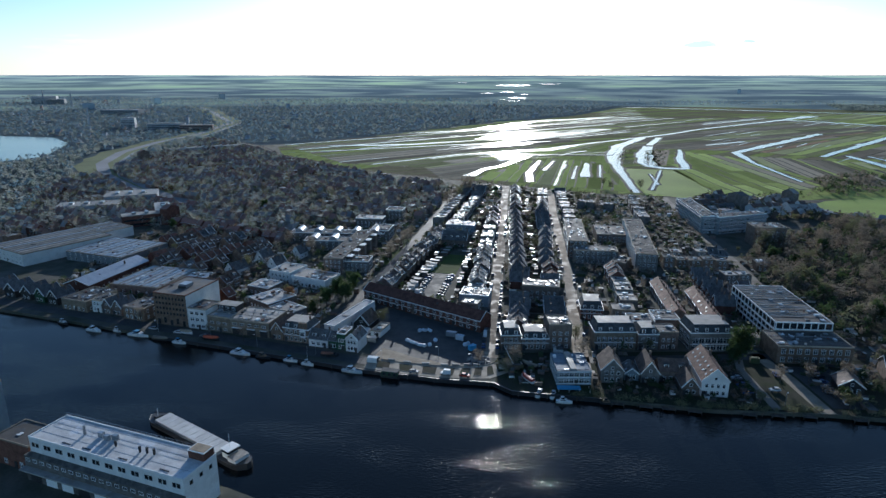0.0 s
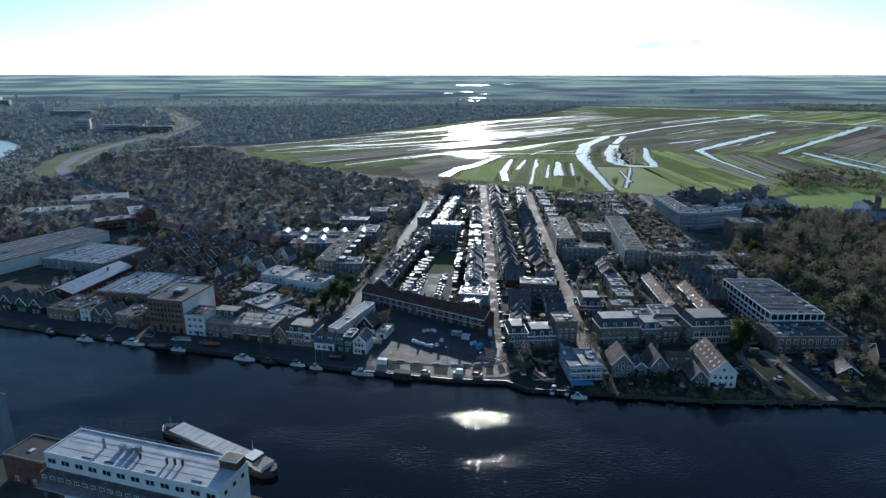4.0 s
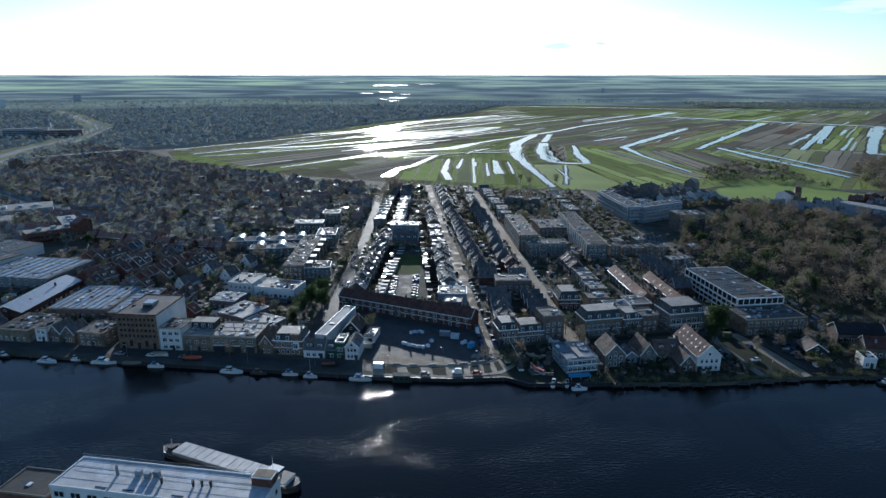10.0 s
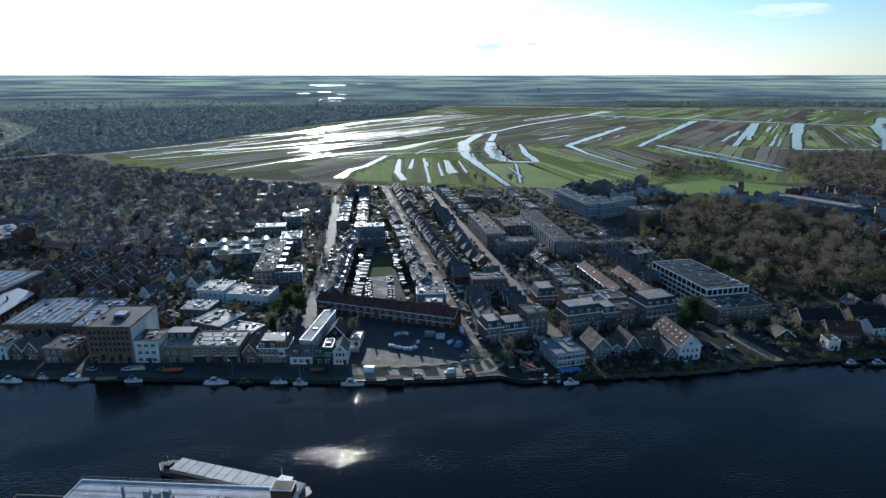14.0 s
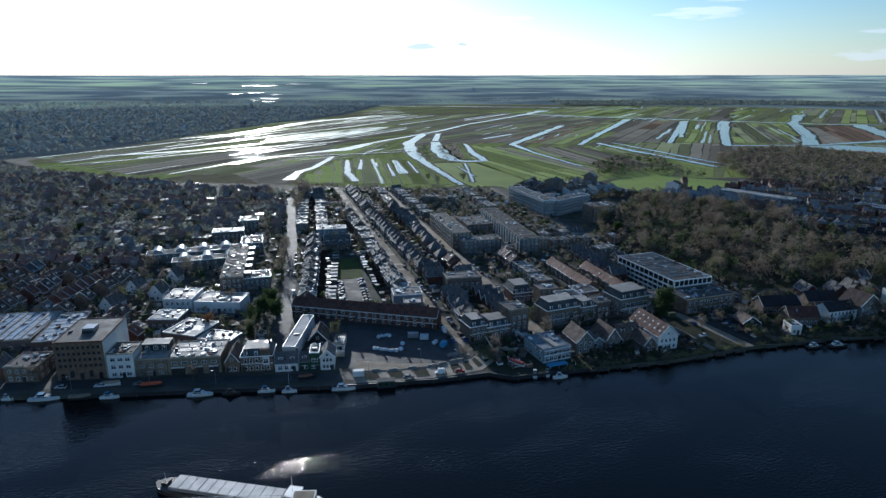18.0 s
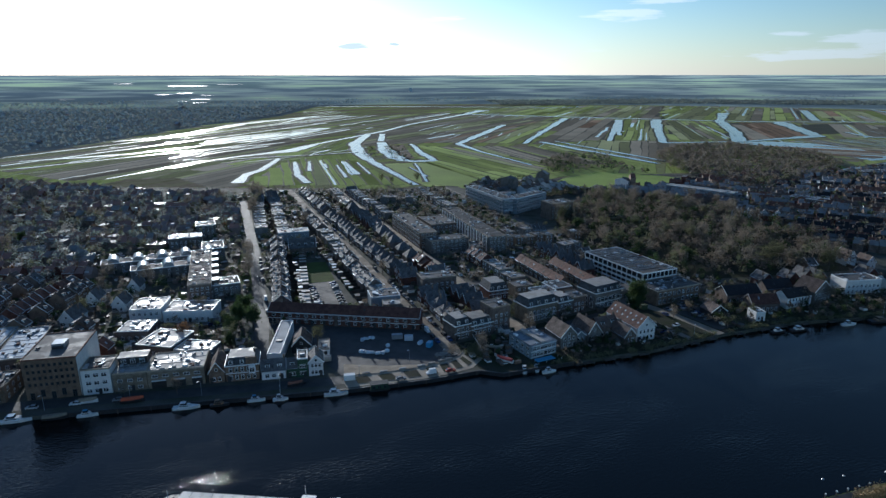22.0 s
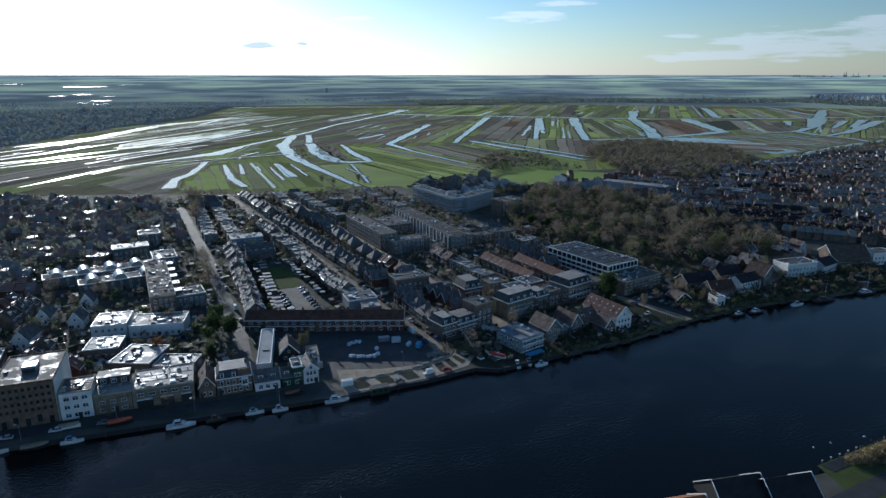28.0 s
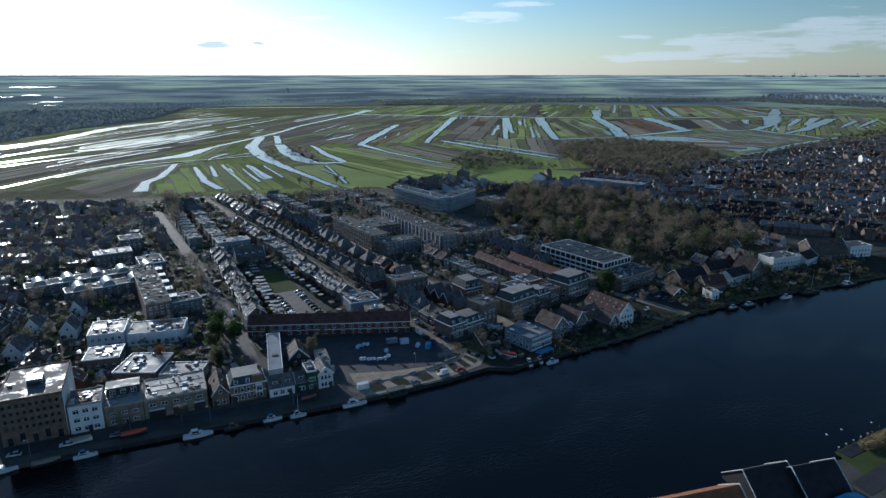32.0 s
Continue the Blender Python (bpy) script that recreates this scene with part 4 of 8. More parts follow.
def turned(bm, w, d):
    """Turns a body whose ridge runs along y so that it runs along x, with the front still at y = 0."""
    bmesh.ops.rotate(bm, verts=bm.verts, cent=(0, 0, 0), matrix=Matrix.Rotation(radians(90), 3, "Z"))
    bmesh.ops.translate(bm, verts=bm.verts, vec=(w / 2, d / 2, 0))
    return bm


def verge(w, eave, ridge, y, over=0.35):
    """White barge boards along a front gable."""
    bm = bmesh.new()
    k = (ridge - eave) / (w / 2)
    o = w / 2 + over
    for s in (-1, 1):
        extrude_y(bm, [(0, ridge + 0.0), (s * o, ridge - k * o), (s * o, ridge + 0.5 - k * o), (0, ridge + 0.5)], y - 0.16, y)
    bmesh.ops.recalc_face_normals(bm, faces=bm.faces)
    return bm


def chimney(parent, x, y, z, h=1.3, wall="brick_dark"):
    bm = new_block(x - 0.4, x + 0.4, y - 0.3, y + 0.3, z - 1.2, z + h)
    block(bm, x - 0.48, x + 0.48, y - 0.38, y + 0.38, z + h, z + h + 0.15)
    block(bm, x - 0.15, x + 0.15, y - 0.15, y + 0.15, z + h + 0.15, z + h + 0.5)
    return part("chimney", bm, M[wall], parent)


def dormer(parent, x, y, z, w=1.8, h=1.5, depth=2.2, wall="white"):
    """A flat-roofed dormer whose front looks to -y."""
    body = part("dormer", new_block(x - w / 2, x + w / 2, y, y + depth, z, z + h), M[wall], parent)
    part("roof", new_block(x - w / 2 - 0.15, x + w / 2 + 0.15, y - 0.2, y + depth, z + h, z + h + 0.14), M["bitumen"], body)
    add_window(body, x, y - 0.01, z + 0.3, w - 0.5, h - 0.55)


def door(parent, x, y, z=0.0, w=1.0, h=2.2, mat="dark", turn=0):
    bm = new_block(-w / 2 - 0.12, w / 2 + 0.12, -0.08, 0.02, 0, h + 0.12)
    ob = part("door", bm, M[mat], parent)
    ob.matrix_basis = pose(x, y, z, 0, 0, turn)


def flat_roof(parent, w, d, h, mat="bitumen", rim="concrete", clutter=2, seed=1):
    """A flat roof inside a low parapet, with a skylight and vents."""
    roof = part("roof", new_block(-w / 2 + 0.25, w / 2 - 0.25, 0.25, d - 0.25, h - 0.3, h + 0.05), M[mat], parent)
    bm = bmesh.new()
    block(bm, -w / 2 - 0.06, w / 2 + 0.06, -0.06, 0.25, h - 0.25, h + 0.32)
    block(bm, -w / 2 - 0.06, w / 2 + 0.06, d - 0.25, d + 0.06, h - 0.25, h + 0.32)
    block(bm, -w / 2 - 0.06, -w / 2 + 0.25, 0.25, d - 0.25, h - 0.25, h + 0.32)
    block(bm, w / 2 - 0.25, w / 2 + 0.06, 0.25, d - 0.25, h - 0.25, h + 0.32)
    part("parapet", bm, M[rim], parent)
    r = random.Random(seed)
    for i in range(clutter):
        a, b = r.uniform(0.5, 1.4), r.uniform(0.4, 1.2)
        x, y = r.uniform(-w / 2 + 2, w / 2 - 2), r.uniform(1.5, d - 1.5)
        bm = new_block(x - a, x + a, y - b, y + b, h, h + r.uniform(0.3, 0.9))
        bmesh.ops.bevel(bm, geom=bm.edges[:], offset=0.08, segments=1, affect="EDGES")
        part("roof_light", bm, M[r.choice(("zinc", "dark", "white"))], roof)
    return roof


def flat_house(name, m, w, d, h, wall, label, cat="house", floors=2, cols=3, roof="bitumen", rim="concrete", sides="f", clutter=2, win=(1.1, 1.5), step=3.0, group="", z0=0.9, kind="white", doors=1):
    t = thing(name, m, label, cat, group)
    part("wall", new_block(-w / 2, w / 2, 0, d, -0.3, h), M[wall], t)
    flat_roof(t, w, d, h, roof, rim, clutter, int(w * 10 + d))
    window_rows(t, w, floors, cols, z0, step, win[0], win[1], d, sides, kind=kind)
    for i in range(doors):
        door(t, -w / 2 + w * (i + 0.5) / max(doors, 1) + 0.9, -0.02)
    return t


def gable_house(name, m, w, d, eave, ridge, wall, roof, label, cat="house", front=True, floors=2, cols=2, sides="f", white_verge=True, dormers=0, chim=1, group="", win=(1.0, 1.5), kind="white", z0=0.9, step=2.9, skylights=0):
    """front: the gable looks to the front; otherwise the eaves do."""
    t = thing(name, m, label, cat, group)
    if front:
        part("wall", gable_body(w, d, eave, ridge), M[wall], t)
        r = part("roof", gable_roof(w, d, eave, ridge), M[roof], t)
        if white_verge:
            part("barge_board", verge(w, eave, ridge, -0.36), M["white"], t)
        if ridge - eave > 2.5:
            add_window(t, 0, 0, eave + 0.5, 0.9, 1.0, 0, kind)
        if chim:
            chimney(t, w * 0.2, d * 0.7, ridge - 0.6)
        k = (ridge - eave) / (w / 2)
        for i in range(skylights):
            for row in (0.33, 0.68):
                x = -w / 2 * row
                y = d * (i + 0.5) / skylights
                z = ridge - k * abs(x) + 0.32
                bm = bmesh.new()
                extrude_y(bm, [(x - 0.3, z - 0.3 * k), (x + 0.3, z + 0.3 * k), (x + 0.3, z + 0.3 * k + 0.1), (x - 0.3, z - 0.3 * k + 0.1)], y - 0.4, y + 0.4)
                bmesh.ops.recalc_face_normals(bm, faces=bm.faces)
                part("skylight", bm, M["zinc"], r)
    else:
        part("wall", turned(gable_body(d, w, eave, ridge), w, d), M[wall], t)
        r = part("roof", turned(gable_roof(d, w, eave, ridge, 0.3), w, d), M[roof], t)
        if chim:
            chimney(t, w / 2 - 0.6, d / 2, ridge)
        for i in range(dormers):
            x = -w / 2 + w * (i + 0.5) / dormers
            dormer(t, x, d * 0.14, eave + (ridge - eave) * 0.25, depth=d * 0.3)
    window_rows(t, w, floors, cols, z0, step, win[0], win[1], d, sides, kind=kind)
    door(t, -w / 2 + 0.9 if cols % 2 == 0 else w * 0.33, -0.02)
    return t


def mansard_house(name, m, w, d, eave, top, wall, label, floors=2, cols=4, roof="slate_blue", group="", sides="f", rim="white", cat="house", win=(1.0, 1.7), step=3.2):
    """Steep slopes below a flat top, with dormers."""
    t = thing(name, m, label, cat, group)
    part("wall", new_block(-w / 2, w / 2, 0, d, -0.3, eave), M[wall], t)
    bm = new_block(-w / 2 - 0.35, w / 2 + 0.35, -0.35, d + 0.35, eave - 0.25, eave + 0.2)
    part("cornice", bm, M[rim], t)
    bm = bmesh.new()
    i = min(1.4, w * 0.2)
    lo = [bm.verts.new(c) for c in ((-w / 2 - 0.1, -0.1, eave + 0.2), (w / 2 + 0.1, -0.1, eave + 0.2), (w / 2 + 0.1, d + 0.1, eave + 0.2), (-w / 2 - 0.1, d + 0.1, eave + 0.2))]
    hi = [bm.verts.new(c) for c in ((-w / 2 + i, i, top), (w / 2 - i, i, top), (w / 2 - i, d - i, top), (-w / 2 + i, d - i, top))]
    bm.faces.new(lo[::-1])
    bm.faces.new(hi)
    for k in range(4):
        bm.faces.new((lo[k], lo[(k + 1) % 4], hi[(k + 1) % 4], hi[k]))
    r = part("roof", bm, M[roof], t)
    part("roof_deck", new_block(-w / 2 + i - 0.1, w / 2 - i + 0.1, i - 0.1, d - i + 0.1, top, top + 0.18), M["bitumen_light"], r)
    for k in range(1, floors):
        part("band", new_block(-w / 2 - 0.04, w / 2 + 0.04, -0.08, 0, 0.9 + step * k - 0.75, 0.9 + step * k - 0.45), M[rim], t)
    n = max(2, cols // 2 + 1)
    for k in range(n):
        dormer(t, -w / 2 + w * (k + 0.5) / n, 0.15, eave + 0.35, 1.5, min(1.9, top - eave - 0.4), 1.8)
    chimney(t, w / 2 - 1.6, d / 2, top + 0.2)
    window_rows(t, w, floors, cols, 0.9, step, win[0], win[1], d, sides)
    door(t, -w / 2 + 1.2, -0.02, 0, 1.1, 2.4)
    return t


def at(x, y, turn=0.0, z=GROUND):
    return pose(x, y, z, 0, 0, turn)


def front_at(x, y, turn, w):
    """The pose of a house whose front's left corner stands at x, y."""
    a = radians(turn)
    return at(x + math.cos(a) * w / 2, y + math.sin(a) * w / 2, turn)


TAKEN = []


def claim(m, w, d):
    """Marks the ground that a house covers."""
    TAKEN.append((m.inverted(), w / 2 + 1.0, d + 1.0))


def free(x, y, r):
    for inv, hw, d in TAKEN:
        p = inv @ Vector((x, y, GROUND))
        if -hw - r < p.x < hw + r and -1 - r < p.y < d + r:
            return False
    for pts, w, _, _ in ROADS:
        for a, b in zip(pts, pts[1:]):
            a, b, p = Vector(a), Vector(b), Vector((x, y))
            k = max(0, min(1, (p - a).dot(b - a) / (b - a).length_squared))
            if (p - a - (b - a) * k).length < w / 2 + r:
                return False
    return True

# ---- the west bank, house by house ----
BANK = -16.5


def bank_house(fn, x, y, w, d, *args, turn=BANK, name="house", **kw):
    if turn == BANK:
        x += 0.8 + 1.3 * min(1.0, (-38 - x) / 40)
    m = front_at(x, y, turn, w)
    claim(m, w, d)
    return fn(name, m, w, d, *args, **kw)


mill = bank_house(flat_house, -144, 288, 18.7, 26, 16.2, "brick_brown", "tall brown brick warehouse with rows of small windows", cat="warehouse", name="warehouse", floors=4, cols=9, win=(0.8, 1.0), step=2.6, z0=5.6, rim="tile_red", clutter=1, kind="dark", doors=0)
for i in range(5):
    add_window(mill, -7.2 + i * 3.6, 0, 1.2 if i % 2 else 0.2, 1.3, 2.6, 0, "dark")
part("side_wall", new_block(9.36, 9.5, 0.1, 25.9, 0, 15.9), M["plaster"], mill, "white plastered side wall")
part("roof_house", new_block(-2, 2.6, 10, 15, 16.0, 18.0), M["zinc"], mill)
part("roof_box", new_block(-1.6, 2.2, 8.8, 9.9, 16.0, 17.2), M["dark"], mill)
bank_house(flat_house, -125.4, 282.3, 10.2, 12, 10.3, "plaster", "white painted three-storey house with a flat roof", floors=3, cols=3, win=(1.7, 1.4), step=3.2)
b1 = bank_house(flat_house, -115.2, 279.4, 12.2, 14, 7.4, "brick_yellow", "beige brick workshop with a pale flat roof", floors=2, cols=3, win=(1.6, 1.0), roof="bitumen_light")
part("attic", new_block(-5.5, 5.0, 8, 13.8, 7.4, 10.4), M["dark"], b1, "dark boarded roof storey")
part("attic_roof", new_block(-5.8, 5.3, 7.7, 14.0, 10.4, 10.65), M["bitumen_light"], b1)
for i in range(3):
    add_window(b1, -3.6 + i * 3.4, 8, 8.1, 1.6, 1.6)
b2 = bank_house(flat_house, -103.3, 275.8, 21, 17, 7.2, "brick_yellow", "long beige workshop with wide doors and a pale gravel roof", cat="workshop", floors=1, cols=5, win=(2.0, 1.0), z0=4.6, roof="bitumen_light", clutter=3, doors=0)
for x, w in ((-6.5, 5.2), (1.0, 4.4), (7.6, 3.6)):
    door(b2, x, -0.02, 0, w, 3.1, "dark")
    part("awning", new_block(x - w / 2, x + w / 2, -0.9, 0, 3.25, 3.4), M["white"], b2)
bank_house(gable_house, -81.8, 268.8, 5.8, 14, 4.6, 8.6, "brick_brown", "tile_brown", "narrow brown brick house with a steep front gable", cols=2, floors=1)
bh = bank_house(mansard_house, -75.6, 266.8, 12.8, 11, 6.8, 9.6, "brick_brown", "brown brick double house with a white bay window", cols=5)
part("gable", new_block(1.6, 5.8, -0.15, 0.5, 6.6, 9.9), M["brick_brown"], bh)
bay = part("bay_window", new_block(2.6, 5.0, -0.9, 0, 3.2, 6.4), M["white"], bh, "white bay window")
add_window(bay, 3.8, -0.9, 3.9, 1.8, 1.8)
bank_house(gable_house, -62.4, 261.4, 9.4, 7.5, 3.8, 7.2, "plaster", "tile_grey", "low white cottage with a dark tiled roof", front=False, floors=1, cols=3, dormers=2, win=(1.5, 1.5))
bank_house(gable_house, -52.6, 258.3, 4.2, 7.5, 4.2, 7.0, "green_wood", "tile_grey", "small dark green timber house with white window frames", front=False, floors=1, cols=2, dormers=1)
g2 = bank_house(flat_house, -48.4, 257.0, 4.0, 8.5, 7.9, "green_wood", "tall dark green timber house with white trim", floors=2, cols=2, rim="white", clutter=1)
bank_house(gable_house, -44.2, 255.6, 5.8, 10, 5.8, 8.6, "plaster", "tile_grey", "white timber house with a stepped white gable", cols=3, floors=2)
m = at(-53.2, 271.5, -24.5)
claim(m, 6, 38)
flat_house("shed", m, 5.6, 37, 5.6, "plaster", "long white-walled shed with a wet grey roof", "shed", floors=1, cols=2, sides="fr", roof="blue_roof", rim="white", clutter=1)
bank_house(gable_house, -43.0, 280.0, 8, 11, 3.6, 7.8, "black_wood", "tile_brown", "dark timber barn with white verges among trees", floors=1, cols=2, turn=-20, name="barn")
bank_house(flat_house, -34, 272, 5, 11, 3, "plaster", "small white garage on the open lot", cat="garage", floors=1, cols=1, turn=-20, name="garage", roof="bitumen_light")

# workshops and halls behind the west bank
for x, y, w, d, h, turn, wall, roof, text in (
        (-109.5, 331.5, 14, 13, 5.0, -24, "brick_dark", "bitumen_light", "low workshop with a pale wet roof"),
        (-103, 312, 17, 18, 5.0, -40, "brick_dark", "bitumen_light", "low workshop with a pale ribbed roof"),
        (-89, 300, 16, 11, 4.2, -38, "zinc", "bitumen_light", "teal metal-clad workshop with a ribbed roof"),
        (-103, 353, 15, 17, 7.0, -22, "plaster", "bitumen_light", "white two-storey shop building with a bright flat roof"),
        (-88.5, 346.5, 24, 15, 5.8, -26, "plaster", "bitumen_light", "white and blue showroom with a flat roof"),
        (-161, 294.5, 13, 14, 6.5, -20, "brick_brown", "bitumen", "brown brick office with a flat roof"),
        (-181.8, 303.8, 5.6, 11, 6.5, -18, "plaster", "tile_grey", "narrow white house by the quay"),
        (-200, 308, 17, 20, 5.8, -20, "brick_yellow", "bitumen", "long low beige office"),
        (-250, 398, 48, 40, 6.0, -20, "zinc", "zinc", "wide blue-grey factory hall with rooflights"),
        (-188, 334, 32, 36, 5.0, -14, "brick_dark", "zinc", "flat-roofed factory hall with a blue-grey roof"),
        (-156, 322, 14, 36, 5.0, -11, "brick_dark", "zinc", "narrow hall with a blue-grey roof and skylights"),
        (-306, 406, 44, 60, 8.0, -32, "plaster", "bitumen", "large pale warehouse with a flat roof"),
        (-284, 447, 30, 40, 7.0, -32, "plaster", "bitumen", "pale warehouse with a flat roof"),
        (-73.6, 368.5, 12.0, 70, 10.0, -9.8, "brick_dark", "gravel", "long dark apartment block with a flat roof"),
        (-61, 371, 15, 13, 7.2, -6, "brick_grey", "gravel", "grey flats with pale roof edges"),
        (-54, 448, 14, 20, 8.0, -8, "brick_grey", "gravel", "grey flats with pale roof edges"),
        (-70, 488, 22, 12, 8.0, -8, "brick_grey", "bitumen_light", "grey flat-roofed school building"),
        (-48, 515, 14, 14, 9.0, -8, "brick_grey", "gravel", "grey flats with pale roof edges")):
    m = front_at(x, y, turn, w)
    claim(m, w, d)
    big = w > 28 and w * d > 900
    t = flat_house("building", m, w, d, h, wall, text, "building", floors=max(1, int(h / 3.0)), cols=max(2, int(w / (5 if big else 3))), sides="fr" if not big else "f", roof=roof, rim="white" if roof == "bitumen_light" or wall == "brick_grey" else "concrete", clutter=3)
    if big:
        for i in range(9):
            x = -w / 2 + w * (i + 0.35) / 9
            part("rooflight", new_block(x, x + w * 0.035, 1.2, d - 1.2, h, h + 0.35), M["bitumen_light" if i % 3 else "zinc"], t)
m = front_at(-213, 333, -13, 16)
claim(m, 16, 50)
gable_house("factory", m, 16, 50, 5.4, 8.4, "brick_red", "zinc", "long brick factory hall with a blue-grey ridge roof", "factory", floors=1, cols=3, sides="fr")

for x, y, w, d, wall, text in ((-175.8, 301.6, 6.2, 10, "brick_dark", "dark brick house with a white-edged gable by the quay"), (-169.4, 299.6, 6.2, 10, "brick_dark", "dark brick house with a white-edged gable by the quay"), (-212, 315, 7, 11, "black_wood", "black timber house with white verges by the quay"),
                               (-221, 318.5, 7, 11, "green_wood", "dark green timber house with white verges by the quay"), (-231, 322.5, 7.5, 12, "black_wood", "black timber house with white verges by the quay"), (-243, 327, 8, 12, "black_wood", "black timber house with white verges by the quay"), (-255, 332, 8, 12, "brick_dark", "dark brick house with white verges by the quay")):
    bank_house(gable_house, x, y, w, d, 4.2, 8.0, wall, "tile_grey", text, cols=2, floors=1, turn=-20)
for x, y, w, d, turn in ((-122, 389, 6.5, 11, -22), (-110, 374, 6.5, 11, -22), (-133, 364, 7, 12, -30), (-101, 401, 6, 10, -22)):
    bank_house(gable_house, x, y, w, d, 4.0, 8.4, "plaster", "tile_grey", "white gabled house with a dark tiled roof", cols=2, floors=1, turn=turn, sides="fr")

# access towers and vents of the long block
for i in range(5):
    k = at(-73.6, 368.5, -9.8) @ Vector((12.4, 8 + i * 13.4, 0))
    t = thing("stair_tower", at(k.x, k.y, -9.8), "dark stair tower at the side of the long flats", "stair tower", "stair towers")
    part("wall", new_block(-0.2, 3.2, 0, 5, -0.3, 9.2), M["brick_dark"], t)
    part("roof", new_block(-0.3, 3.4, -0.1, 5.1, 9.2, 9.5), M["white"], t)
# vaulted flats
for x, y, n in ((-113, 447, 5), (-98, 424, 3)):
    w = n * 14
    m = front_at(x, y, -4, w)
    claim(m, w, 11)
    t = flat_house("apartment_block", m, w, 11, 6.5, "brick_grey", "low flats with a row of glazed vaulted roofs", "apartment block", floors=2, cols=n * 3, roof="gravel", rim="white", clutter=0, doors=n)
    for i in range(n):
        bm = bmesh.new()
        cx = -w / 2 + 14 * (i + 0.5)
        extrude_y(bm, [(cx + 3.2 * math.cos(radians(a)), 6.4 + 3.2 * math.sin(radians(a))) for a in range(0, 181, 15)], 0.6, 10.4)
        bmesh.ops.recalc_face_normals(bm, faces=bm.faces)
        v = part("vault", bm, M["zinc"], t, "glazed barrel vault")
        bm = bmesh.new()
        for k in range(4):
            extrude_y(bm, [((3.3 if s else 3.2) * math.cos(radians(a)) + cx, 6.4 + (3.3 if s else 3.2) * math.sin(radians(a))) for s, r in ((1, range(0, 181, 20)), (0, range(180, -1, -20))) for a in r], 0.5 + k * 3.2, 0.75 + k * 3.2)
        bmesh.ops.recalc_face_normals(bm, faces=bm.faces)
        part("rib", bm, M["white"], v)

# the long red terrace before the lot
L = 75.5
m = front_at(-43.0, 321.0, -36.5, L)
claim(m, L, 9)
ter = gable_house("terrace", m, L, 9.5, 6.0, 9.2, "brick_red", "tile_barn", "long red brick terrace with a dark red-brown tiled roof", "terrace", front=False, floors=2, cols=18, win=(1.5, 1.3), chim=0)
part("band", new_block(-L / 2, L / 2, -0.07, 0, 2.75, 3.0), M["white"], ter, "white painted band")
part("gutter", new_block(-L / 2 - 0.2, L / 2 + 0.2, -0.6, -0.3, 5.75, 6.0), M["white"], ter)
for i in range(7):
    chimney(ter, -L / 2 + L * (i + 0.5) / 7, 4.75, 9.2)
part("porch", new_block(-4.2, -2.6, -0.35, 0, 0, 6.2), M["brick_dark"], ter)
for i in range(12):
    door(ter, -L / 2 + L * (i + 0.5) / 12, -0.03, 0, 1.0, 2.3, "dark")

